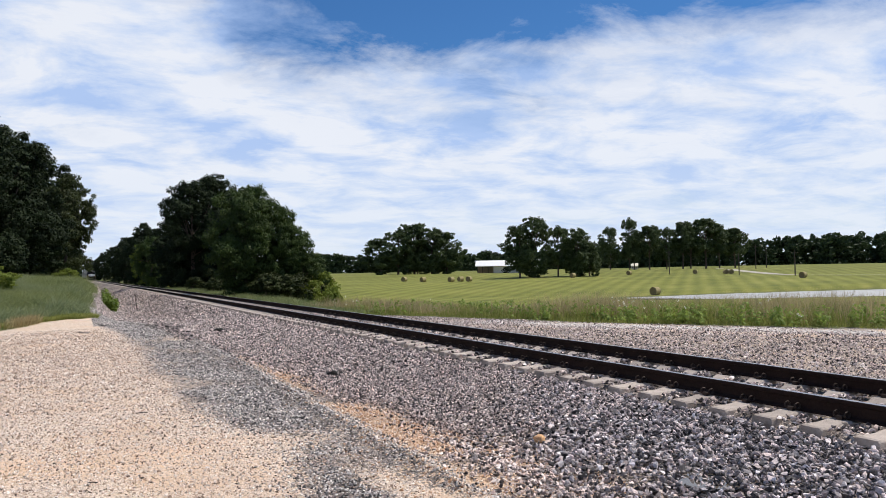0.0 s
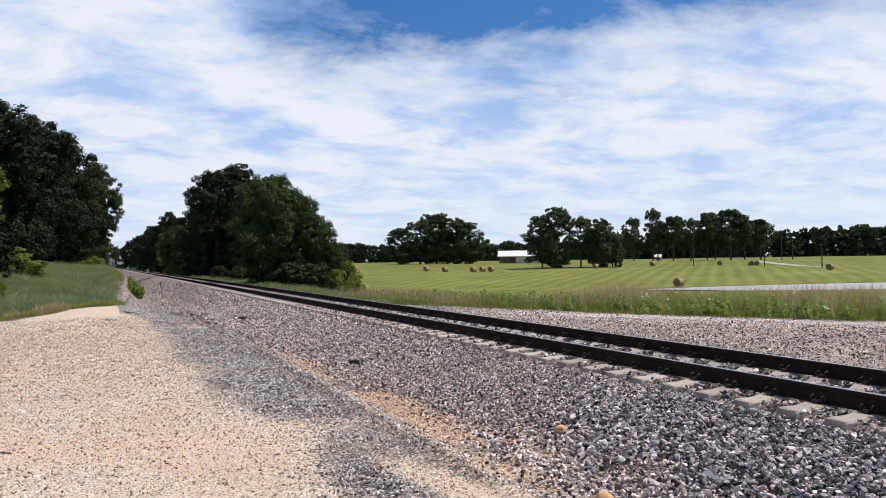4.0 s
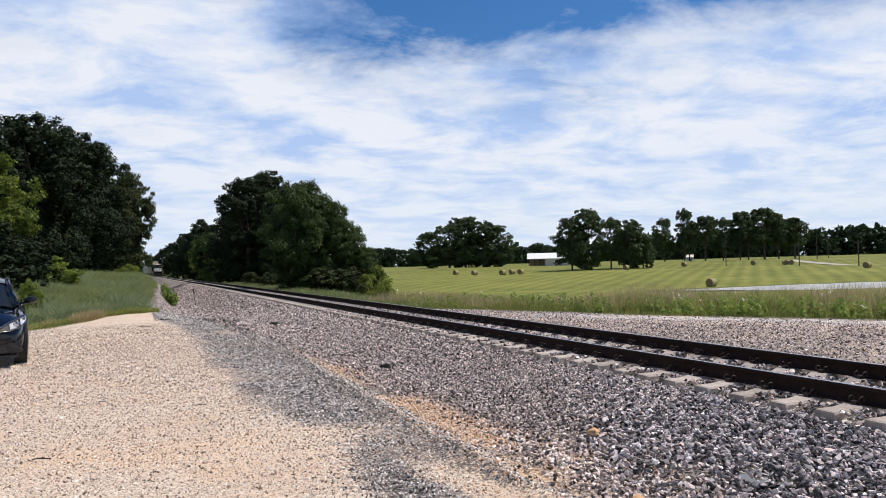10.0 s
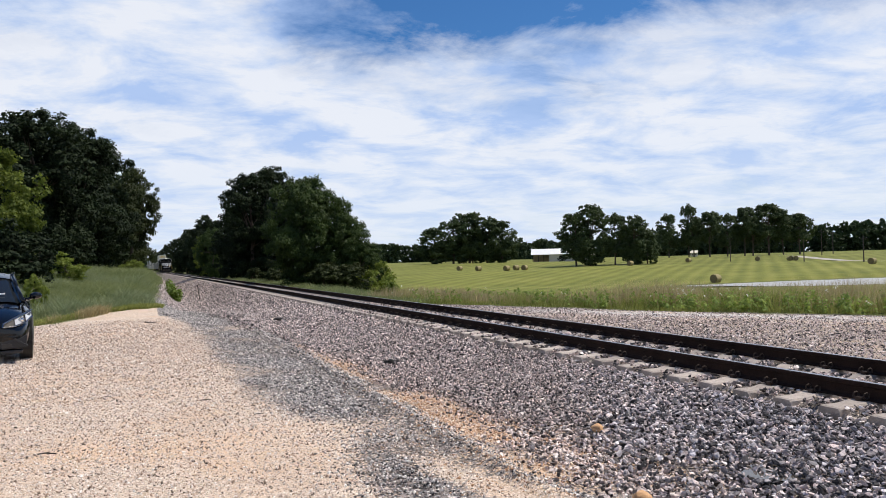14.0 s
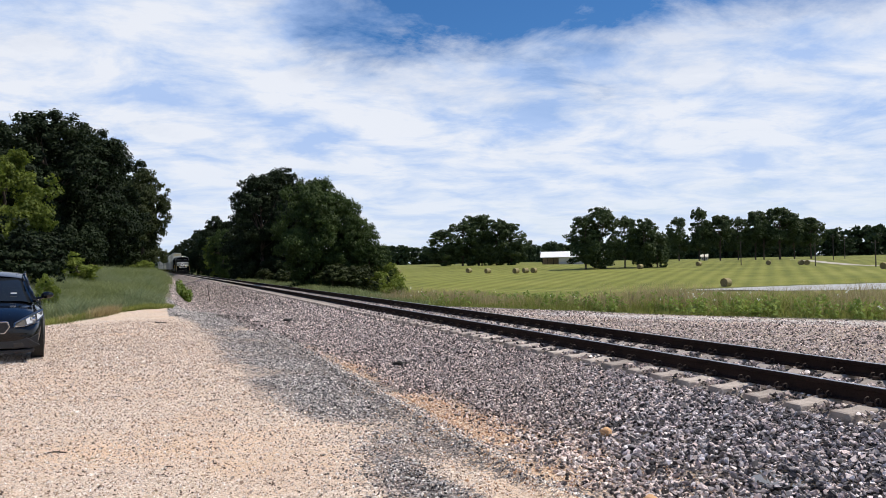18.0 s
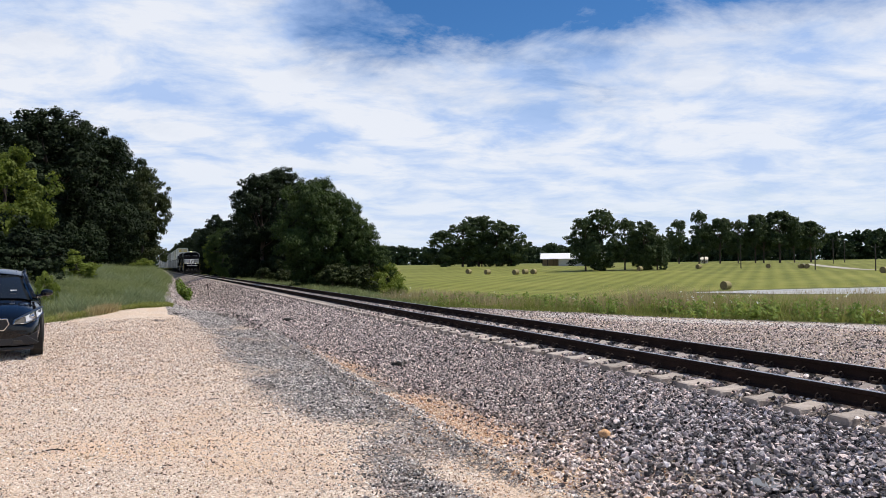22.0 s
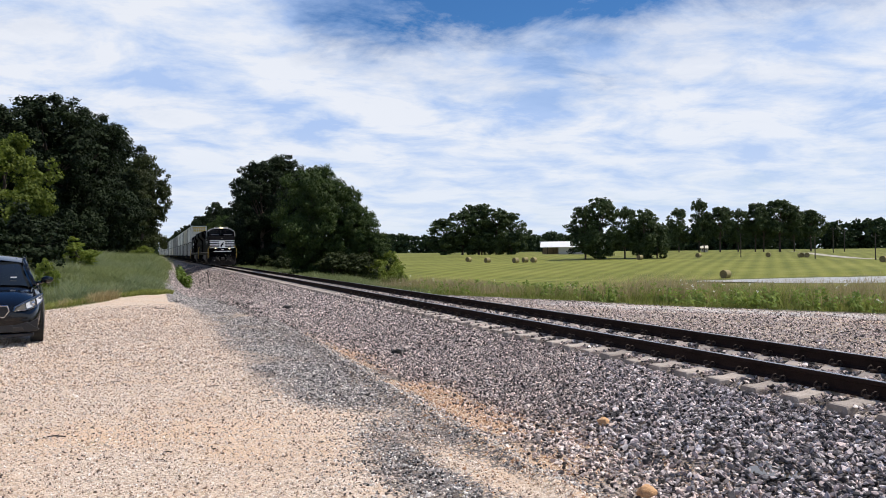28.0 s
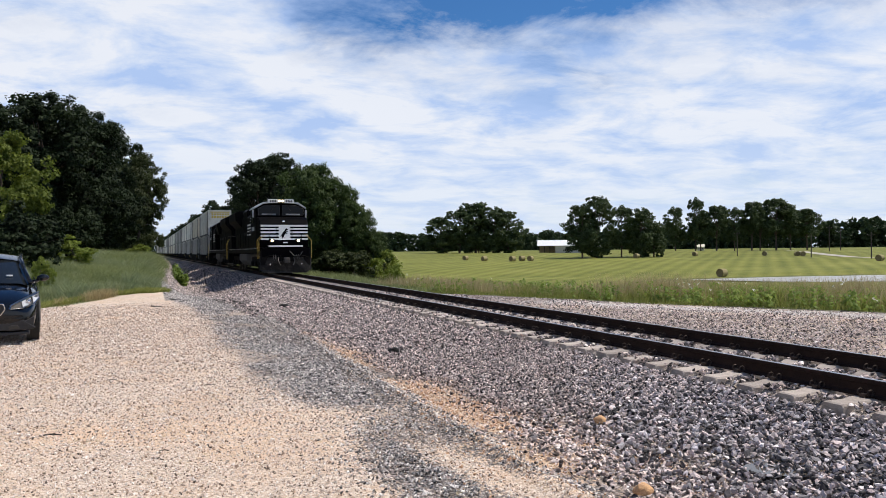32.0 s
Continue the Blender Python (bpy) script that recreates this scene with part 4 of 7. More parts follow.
# ---------------------------------------------------------------- grass
def blades(pts, heights, width, lean, seed, up=0.0):
    """Bent two-piece blades as triangles and quads: five corners each, cut into three triangles."""
    r = np.random.default_rng(seed)
    n = len(pts)
    a = r.uniform(0, math.tau, n)
    side = np.stack([np.cos(a), np.sin(a), np.zeros(n)], -1) * (width * r.uniform(0.6, 1.3, n))[:, None]
    b = r.uniform(0, math.tau, n)
    bend = np.stack([np.cos(b), np.sin(b), np.zeros(n)], -1) * (heights * lean * r.uniform(0.2, 1, n))[:, None]
    z = np.array([0, 0, 1.0])
    p0, p1 = pts - side, pts + side
    mid = pts + bend * 0.3 + z * (heights * 0.55)[:, None]
    m0, m1 = mid - side * 0.8, mid + side * 0.8
    tip = pts + bend + z * heights[:, None]
    V = np.stack([p0, p1, m0, m1, tip], 1).reshape(-1, 3)
    F = np.array([[0, 1, 3], [0, 3, 2], [2, 3, 4]])
    return V, (F[None] + (np.arange(n) * 5)[:, None, None]).reshape(-1, 3)


def grass_patch(name, x, y, h0, h1, width, lean, mat, label, seed, category="grass"):
    r = np.random.default_rng(seed)
    pts = np.stack([x, y, ground_z(x, y) - 0.02], -1)
    h = h0 + (h1 - h0) * r.beta(1.8, 2.0, len(x))
    V, F = blades(pts, h, width, lean, seed + 1)
    return tagged(new(name, big_mesh(name, V, F, mat)), label, category, kind="stuff")


def build_grass():
    r = np.random.default_rng(41)
    # bank left of the track
    n = 120000
    y = 23.5 + 70 * r.beta(1.0, 2.1, n)
    x = r.uniform(-12, 2.2, n)
    sx = x - (track_x(y) - TRACK_X)
    edge = bank_edge(y) + 0.3 * lump_noise(x, y, 1.7, 11)
    front = bank_front(x) + 0.7 * lump_noise(x, y, 1.6, 13)
    ok = (sx < edge) & (y > front)
    x, y, front = x[ok], y[ok], front[ok]
    h = (0.10 + 0.42 * step(0, 9, y - front) * (0.70 + 0.55 * lump_noise(x, y, 2.2, 18) + 0.3 * lump_noise(x, y, 0.9, 28))) * r.uniform(0.5, 1.2, len(x))
    V, F = blades(np.stack([x, y, ground_z(x, y) - 0.02], -1), h, 0.010, 1.9, 42)
    tagged(new("bank_grass", big_mesh("bank_grass", V, F, M_BANK)), "tall soft green grass on the bank", "grass", kind="stuff")
    # hummocks of longer, paler grass
    m, n = 90, 34000
    cx, cy = r.uniform(-7.5, 0.4, m), 27 + 40 * r.beta(1.0, 1.6, m)
    k = r.integers(0, m, n)
    x, y = cx[k] + r.normal(0, 0.42, n), cy[k] + r.normal(0, 0.6, n)
    ok = (x - (track_x(y) - TRACK_X) < bank_edge(y)) & (y > bank_front(x) + 0.8)
    x, y, k = x[ok], y[ok], k[ok]
    h = (0.35 + 0.40 * r.uniform(0, 1, m))[k] * r.uniform(0.5, 1.15, len(x)) * (1 - 0.5 * np.minimum(np.hypot(x - cx[k], 0.7 * (y - cy[k])), 1))
    V, F = blades(np.stack([x, y, ground_z(x, y) - 0.02], -1), h, 0.011, 1.4, 54)
    tagged(new("tussock_grass", big_mesh("tussock_grass", V, F, M_TUSSOCK)), "pale grey-green tussocks of long grass on the bank", "grass", kind="stuff")
    n = 22000
    x = r.uniform(-7, 0.6, n)
    y = bank_front(x) + 0.2 + 1.5 * r.beta(1.0, 2.0, n) + 0.4 * lump_noise(x, y[:1] + 0 * x, 1.3, 14)
    grass_patch("low_grass", x, y, 0.05, 0.22, 0.012, 1.6, M_GRASS, "low bright green clover and grass along the gravel", 43)
    n = 1700
    k = r.integers(0, 7, n)
    cx = np.array([-1.5, -1.7, -1.6, -1.85, -1.4, -1.65, -2.6])
    x = cx[k] + r.normal(0, 0.13, n)
    y = bank_front(x) + 0.35 + r.normal(0, 0.22, n)
    ok = k < 7 - 3 * r.uniform(0, 1, n)
    grass_patch("dry_grass", x[ok], y[ok], 0.12, 0.42, 0.008, 1.0, M_HAYGRASS, "straw-coloured dry grass at the gravel's edge", 44)
    # weeds and grass beyond the gravel on the far side
    n = 66000
    y = 4 + 34 * r.beta(1.4, 1.6, n)
    w = 13 * r.beta(1.1, 1.9, n)
    x = grass_edge(y) + w - 0.1 + 0.5 * lump_noise(y, y * 0, 2.0, 15)
    h = 0.14 + (0.50 - 0.24 * step(22, 32, y)) * np.clip(0.45 + lump_noise(x, y, 1.8, 16), 0, 1) * step(-0.1, 1.6, w)
    pts = np.stack([x, y, ground_z(x, y) - 0.02], -1)
    V, F = blades(pts, h * r.uniform(0.5, 1.3, n), 0.011, 0.9, 46)
    tagged(new("verge_grass", big_mesh("verge_grass", V, F, M_GRASS)), "tall green verge grass beside the gravel", "grass", kind="stuff")
    n = 46000
    y = 4 + 40 * r.beta(1.3, 1.3, n)
    x = grass_edge(y) + 0.8 + 14 * r.beta(1.2, 1.4, n)
    h = (0.3 + 0.85 * r.uniform(0, 1, n) * (0.55 + 0.45 * (y < 27))) * (0.6 + 0.5 * np.clip(0.5 + lump_noise(x, y, 4.0, 17), 0, 1))
    V, F = blades(np.stack([x, y, ground_z(x, y)], -1), h, 0.009, 0.45, 48)
    tagged(new("seeding_grass", big_mesh("seeding_grass", V, F, M_HAYGRASS)), "dry seeding grass stalks behind the verge", "grass", kind="stuff")
    # right-of-track strip further out
    n = 14000
    k = r.integers(0, 60, n)
    cy, cw = 46 + 75 * r.beta(1.0, 1.3, 60), r.uniform(0.6, 3.2, 60)
    y = cy[k] + r.normal(0, 1.3, n)
    x = grass_edge(y) + np.maximum(cw[k] + r.normal(0, 0.5, n), 0.1) + (track_x(y) - TRACK_X)
    h = r.uniform(0.2, 0.65, n) * (0.6 + 0.5 * np.clip(0.5 + lump_noise(x, y, 3.0, 51), 0, 1))
    V, F = blades(np.stack([x, y, ground_z(x, y) - 0.03], -1), h, 0.022, 1.0, 52)
    tagged(new("trackside_grass", big_mesh("trackside_grass", V, F, M_BANK)), "tall grey-green weeds in clumps under the trees", "grass", kind="stuff")
    n = 26000
    y = 33 + 90 * r.beta(1, 1.8, n)
    x = grass_edge(y) + r.uniform(-0.2, 4.0, n) + (track_x(y) - TRACK_X)
    grass_patch("trackside_grass", x, y, 0.08, 0.30, 0.02, 0.9, M_BANK, "ragged green grass along the far side of the track", 50)


build_grass()


def leafy_weeds(name, n, xs, ys, h0, h1, leaf, mat, label, seed):
    """Stalked broad-leaved weeds: leaves set round upright stems."""
    r = np.random.default_rng(seed)
    P, N = [], []
    for i in range(n):
        x, y = xs[i], ys[i]
        h, z = r.uniform(h0, h1), float(ground_z(x, y))
        k = int(26 * h / 0.8)
        t = r.uniform(0.08, 1.0, k)
        a = r.uniform(0, math.tau, k)
        rad = leaf * (0.5 + 1.2 * np.sin(t * 2.6)) * r.uniform(0.3, 1.3, k)
        P.append(np.stack([x + np.cos(a) * rad, y + np.sin(a) * rad, z + t * h], -1))
        N.append(np.stack([np.cos(a) * 0.7, np.sin(a) * 0.7, r.uniform(0.3, 1.0, k)], -1))
    V, F = leaf_cards(np.concatenate(P), np.concatenate(N), leaf, r)
    return tagged(new(name, big_mesh(name, V, F, mat)), label, "weeds", kind="stuff")


def leaf_cards(P, N, size, r, long=1.5):
    """Folded diamond leaves: four corners, two triangles each."""
    n = len(P)
    N = N / (np.linalg.norm(N, axis=1)[:, None] + 1e-9)
    t = np.cross(N, r.normal(size=(n, 3)))
    t /= np.linalg.norm(t, axis=1)[:, None] + 1e-9
    b = np.cross(N, t)
    s = (size * r.uniform(0.6, 1.35, n))[:, None]
    V = np.stack([P - t * s * long * 0.5, P + b * s * 0.5 - N * s * 0.12, P + t * s * long * 0.5, P - b * s * 0.5 - N * s * 0.12], 1).reshape(-1, 3)
    F = np.array([[0, 1, 2], [0, 2, 3]])
    return V, (F[None] + (np.arange(n) * 4)[:, None, None]).reshape(-1, 3)


def build_weeds():
    r = np.random.default_rng(60)
    n = 900
    k = r.integers(0, 100, n)
    cy, cw = 5 + 33 * r.beta(1.1, 2.0, 100), 0.4 + 5.0 * r.beta(1.0, 2.0, 100)
    y = cy[k] + r.normal(0, 0.35, n)
    x = grass_edge(y) + np.maximum(cw[k] + r.normal(0, 0.35, n), 0.1)
    leafy_weeds("verge_weeds", n, x, y, 0.15, 0.66, 0.08, M_WEED, "dark green leafy weeds beside the gravel road", 61)
    n = 26
    leafy_weeds("toe_weeds", n, 1.78 + r.normal(0, 0.22, n), 57.0 + r.normal(0, 0.65, n), 0.5, 1.2, 0.13, M_FRESHWEED, "bright green leafy weeds at the ballast toe", 64)
    # white wild flowers on stalks
    n = 150
    y = 8 + 32 * r.beta(1.2, 1.2, n)
    x = grass_edge(y) + 0.3 + 7 * r.beta(1.1, 1.9, n)
    ok = lump_noise(x, y, 2.5, 63) > 0.15
    x, y = x[ok], y[ok]
    z = ground_z(x, y) + r.uniform(0.3, 0.72, len(x))
    V, F = leaf_cards(np.repeat(np.stack([x, y, z], -1), 3, 0) + r.normal(0, 0.03, (3 * len(x), 3)), np.tile([0.1, -0.6, 0.8], (3 * len(x), 1)) + r.normal(0, 0.2, (3 * len(x), 3)), 0.05, r, 1.0)
    tagged(new("wild_flowers", big_mesh("wild_flowers", V, F, M_FLOWER)), "small white wild flowers in the verge", "flowers", kind="stuff")


build_weeds()

# ---------------------------------------------------------------- trees
def crown_mesh(name, blobs, count, leaf, mat, seed, inner=0.45, fit=None):
    """Leaf cards on small clumps that sit on larger clumps, so that the outline is uneven and has gaps."""
    r = np.random.default_rng(seed)
    B = np.array(blobs)
    m = len(B)
    k = 9
    d = r.normal(size=(m, k, 3)) + np.array([0, 0, 0.25])
    d /= np.linalg.norm(d, axis=2)[..., None]
    C = (B[:, None, :3] + d * (B[:, None, 3:4] * r.uniform(0.55, 1.0, (m, k, 1)))).reshape(-1, 3)
    S = (B[:, None, 3] * r.uniform(0.28, 0.52, (m, k))).reshape(-1)
    pick = r.choice(len(C), count, p=S ** 2 / (S ** 2).sum())
    e = r.normal(size=(count, 3))
    e /= np.linalg.norm(e, axis=1)[:, None]
    rad = S[pick] * (inner + (1.1 - inner) * r.uniform(0, 1, count))
    P = C[pick] + e * rad[:, None] * np.array([1, 1, 0.7])
    out = P - np.array([0, 0, P[:, 2].mean()])
    out /= np.linalg.norm(out, axis=1)[:, None] + 1e-6
    N = e * 0.5 + out * 0.35 + r.normal(0, 0.5, (count, 3)) + np.array([0, 0, 0.35])
    if fit:
        w, h = fit
        P[:, :2] *= w / (2 * np.percentile(np.abs(P[:, :2]), 98.8))
        P[:, 2] *= h / np.percentile(P[:, 2], 99.6)
    V, F = leaf_cards(P, N, leaf, r, 1.35)
    return big_mesh(name, V, F, mat)


def crown_blobs(h, base, width, seed, n=46, lean=0.0, fill=1.0):
    """Clumps that fill an egg from base to the tree's top, denser outside."""
    r = np.random.default_rng(seed)
    out = []
    for i in range(n):
        t = r.uniform(0, 1) ** 0.85
        z = base + (h - base) * t
        prof = math.sqrt(max(0.0, 1 - (2 * t - 0.85) ** 2 / 1.35)) if t > 0.42 else 0.70 + 0.55 * t
        rad = width * 0.5 * prof * math.sqrt(r.uniform(0.12, 1.0))
        a = r.uniform(0, math.tau)
        s = width * r.uniform(0.12, 0.22) * (1.15 - 0.4 * t)
        out.append((rad * math.cos(a) + lean * t, rad * math.sin(a), min(z, h - s * 0.6), s))
    return out


def trunk_mesh(h, base, width, blobs, seed, r0):
    """A tapered trunk with limbs that reach into the clumps."""
    rnd = random.Random(seed)
    bm = bmesh.new()
    pts = [Vector((0, 0, -0.3))]
    steps = 5
    for i in range(1, steps + 1):
        t = i / steps
        pts.append(Vector((rnd.uniform(-0.2, 0.2) * t * 2, rnd.uniform(-0.2, 0.2) * t * 2, h * 0.78 * t)))
    for i in range(steps):
        tube(bm, pts[i], pts[i + 1], r0 * (1 - 0.8 * i / steps), r0 * (1 - 0.8 * (i + 1) / steps), 9)
    for b in rnd.sample(list(blobs), min(16, len(blobs))):
        t = rnd.uniform(0.3, 0.85)
        k = min(int(t * steps), steps - 1)
        a = pts[k].lerp(pts[k + 1], t * steps - k)
        e = Vector(b[:3])
        if a.z > e.z:
            a = a * (max(e.z * 0.7, 0.3) / max(a.z, 0.3))
        mid = a.lerp(e, 0.5) + Vector((0, 0, -0.15))
        tube(bm, a, mid, r0 * 0.30, r0 * 0.18, 6)
        tube(bm, mid, e, r0 * 0.18, r0 * 0.05, 6)
    me = bpy.data.meshes.new("trunk")
    bm.to_mesh(me)
    bm.free()
    me.materials.append(M_BARK)
    return me


TREE_KINDS = {}


def tree_kind(key, h, base, width, leaf, count, mat, seed, clumps=46, r0=0.3, inner=0.45):
    blobs = crown_blobs(h, base, width, seed, clumps)
    TREE_KINDS[key] = (crown_mesh("crown", blobs, count, leaf, mat, seed + 1, inner, (width, h)), trunk_mesh(h, base, width, blobs, seed + 2, r0), h, width)


def plant(key, x, y, height, width, label, turn=0.0, group="", name="tree", category="tree"):
    crown, trunk, h, w = TREE_KINDS[key]
    ob = empty(name, pose(x, y, gz(x, y)), label, category, group)
    ob.rotation_euler = (0, 0, radians(turn))
    ob.scale = (width / w, width / w, height / h)
    part_mesh("trunk", trunk, ob)
    part_mesh("crown", crown, ob)
    return ob


def build_trees():
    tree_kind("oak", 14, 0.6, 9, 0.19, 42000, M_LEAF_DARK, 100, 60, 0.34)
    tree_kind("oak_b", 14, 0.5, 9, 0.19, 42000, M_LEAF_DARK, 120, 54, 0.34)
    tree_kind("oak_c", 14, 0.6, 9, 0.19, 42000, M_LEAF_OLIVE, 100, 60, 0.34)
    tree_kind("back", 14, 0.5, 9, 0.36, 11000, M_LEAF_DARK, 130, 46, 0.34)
    tree_kind("near", 9.4, 0.1, 8.6, 0.15, 46000, M_LEAF_MID, 140, 64, 0.22)
    tree_kind("maple", 7.5, 0.9, 6.5, 0.15, 26000, M_LEAF_MAPLE, 160, 50, 0.2)
    tree_kind("bush", 2.2, 0.05, 2.4, 0.10, 6500, M_LEAF_LIGHT, 180, 26, 0.05)
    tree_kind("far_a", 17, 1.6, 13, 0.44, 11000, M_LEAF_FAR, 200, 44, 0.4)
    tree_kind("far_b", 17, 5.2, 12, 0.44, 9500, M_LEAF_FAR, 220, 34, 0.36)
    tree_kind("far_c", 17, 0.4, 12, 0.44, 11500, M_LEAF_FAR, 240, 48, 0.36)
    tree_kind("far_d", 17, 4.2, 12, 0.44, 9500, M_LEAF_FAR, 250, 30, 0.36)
    tree_kind("thicket", 2.6, 0.05, 3.0, 0.12, 6500, M_LEAF_OLIVE, 290, 28, 0.05)
    tree_kind("fresh", 2.6, 0.05, 3.0, 0.11, 7000, M_LEAF_LIGHT, 270, 28, 0.05)
    # scrub takes the darkest leaves: the shade under the oaks is in its colour
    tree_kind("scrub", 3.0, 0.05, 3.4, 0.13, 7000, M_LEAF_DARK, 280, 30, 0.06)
    dark = "tall dark green oak in dense summer leaf"
    left = "oaks left of the track"
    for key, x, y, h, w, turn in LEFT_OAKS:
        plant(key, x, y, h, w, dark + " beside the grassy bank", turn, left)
    plant("maple", -6.9, 42.0, 6.2, 4.7, "light green broad-leaved tree in front of dark oaks", 40)
    plant("maple", -10.8, 44, 6.6, 5.0, "light green broad-leaved tree in front of dark oaks", 130)
    right = "trees right of the track"
    for x, y, h, w, turn in ((12.95, 67.5, 9.5, 6.6, 0), (14.8, 66.5, 8.5, 5.3, 120), (16.3, 66, 6.7, 4.9, 200), (17.5, 65.5, 4.6, 3.9, 290)):
        plant("near", x, y, h, w, "rounded mid-green tree with branches down to the grass", turn, right)
    for x, y, h, w, turn in ((18.65, 64.2, 3.3, 2.8, 50), (17.5, 62.6, 2.2, 2.6, 150), (19.2, 63.4, 1.7, 2.0, 20),):
        plant("fresh", x, y, h, w, "bright green shrub at the foot of the trees", turn, right, "shrub", "shrub")
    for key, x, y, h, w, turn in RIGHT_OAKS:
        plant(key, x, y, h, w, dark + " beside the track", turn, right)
    for x, y, h, w, turn in ((15.6, 62.5, 2.4, 3.2, 50), (13.6, 62.5, 2.2, 3.4, 80), (12.9, 85, 1.8, 2.4, 70), (13.8, 88, 2.8, 3.0, 210), (12.4, 96, 1.8, 2.4, 300)):
        plant("thicket", x, y, h, w, "mid-green shrub at the foot of the tree", turn, right, "shrub", "shrub")
    for x, y, h, w, turn in ((-3.5, 42.0, 1.2, 1.9, 0), (-5.6, 49, 1.4, 2.8, 90), (-1.0, 72, 1.1, 2.2, 200), (-7.5, 46, 1.6, 2.6, 260)):
        plant("bush", x, y, h, w, "light green shrub under the oaks", turn, "shrubs on the bank", "shrub", "shrub")
    for x, y, h, w, turn in ((-5.2, 37, 2.6, 3.2, 0), (-6.8, 35, 2.8, 3.4, 70), (-5.0, 42, 2.4, 3.0, 140), (-8.6, 34, 3.0, 3.6, 210), (-7.2, 40, 3.4, 4.0, 280), (-10.5, 38, 3.4, 4.0, 330)):
        plant("scrub", x, y, h, w, "dense green scrub under the oaks, leaves darkened for the canopy's shade", turn, "scrub under the oaks", "shrub", "shrub")
    plant("scrub", 156.0, 274.0, 2.6, 3.6, "dark green shrub before the barn wall", 20, "", "shrub", "shrub")
    plant("bush", -3.55, 30.2, 1.25, 0.85, "light green shrub beside the parked car", 30, "", "shrub", "shrub")
    plant("maple", 13.4, 186, 9.4, 6.2, "light green tree among dark oaks beside the track", 15, right)
    rnd = random.Random(8)
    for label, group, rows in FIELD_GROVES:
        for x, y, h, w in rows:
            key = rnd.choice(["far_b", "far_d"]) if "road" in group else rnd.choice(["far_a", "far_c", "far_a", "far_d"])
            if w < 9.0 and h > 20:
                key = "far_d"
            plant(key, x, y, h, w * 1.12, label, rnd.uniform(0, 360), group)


LEFT_OAKS = [("oak", -7.6, 66, 12.0, 8.4, 10), ("oak_b", -5.5, 73, 12.3, 7.4, 330), ("oak_b", -4.4, 80, 12.3, 7.4, 80), ("oak_c", -1.4, 98, 11.9, 6.4, 150), ("oak_b", -10.9, 62, 10.5, 7.5, 200), ("back", -15, 66, 11, 8, 250),
             ("back", -7.0, 110, 16, 9.9, 20), ("oak_b", -2.8, 128, 12.8, 7.2, 300), ("back", -4.2, 170, 10.5, 10, 100), ("back", -5.7, 260, 10, 12, 60), ("back", -7.8, 360, 10.5, 15, 10),
             ("back", -8.6, 76, 11.6, 8, 40), ("back", -7.4, 71, 10.2, 6.5, 10), ("back", -5.0, 92, 9, 7, 140), ("back", -12, 56, 7, 7, 200)]
RIGHT_OAKS = [("oak_b", 17.4, 118, 17.4, 11.2, 30), ("oak", 20.5, 124, 16.8, 11, 200), ("oak", 14.3, 113, 15.0, 9.2, 100), ("oak", 19.5, 110, 12.0, 10, 140), ("back", 13.6, 196, 14.4, 7.6, 230), ("back", 13.2, 274, 14.6, 9, 300), ("back", 13.5, 367, 14.6, 10.5, 20),
              ("back", 13.2, 500, 15, 12, 90), ("back", 10.8, 660, 15, 14, 170), ("near", 12.6, 160, 9.5, 6.0, 250), ("back", 16.5, 235, 13, 9, 50), ("back", 14.5, 142, 10, 7, 80), ("back", 17, 320, 13, 10, 110), ("back", 17, 90, 8, 7, 10), ("back", 14.6, 165, 11.6, 8.5, 15), ("back", 14.6, 215, 12.5, 9, 70), ("oak_b", 14.0, 245, 13.5, 8, 160)]
FIELD_GROVES = [
    ("broad dark oak standing in the hay field", "oaks in the field", [(115.2, 309.0, 15.0, 14.6), (121.9, 306.5, 18.1, 15.5), (128.4, 304.0, 21.1, 14.8), (135.3, 301.5, 19.1, 13.8), (141.3, 299.3, 17.3, 12.4), (129.6, 303.8, 10.6, 9.6)]),
    ("broad dark oak standing in the hay field", "oaks by the barn", [(131.9, 222.9, 17.3, 9.8), (136.3, 221.2, 19.7, 11.6), (143.9, 218.5, 16.5, 8.6), (149.9, 216.3, 15.7, 9.5), (153.9, 214.9, 10.6, 7.8), (131.9, 223.0, 10.8, 5.5)]),
    ("dark oak in a row along the far road", "oaks along the road", [(204.6, 270.6, 18.0, 8.6), (212.4, 267.7, 21.7, 8.1), (220.7, 264.7, 18.7, 10.2), (227.7, 262.1, 17.6, 8.6), (234.5, 259.6, 20.1, 10.1), (244.0, 256.0, 21.3, 13.8), (249.7, 254.0, 18.1, 8.6), (256.2, 251.6, 17.0, 10.9), (214.5, 267.0, 15.0, 8.9), (237.7, 258.4, 15.8, 8.7)])]
build_trees()


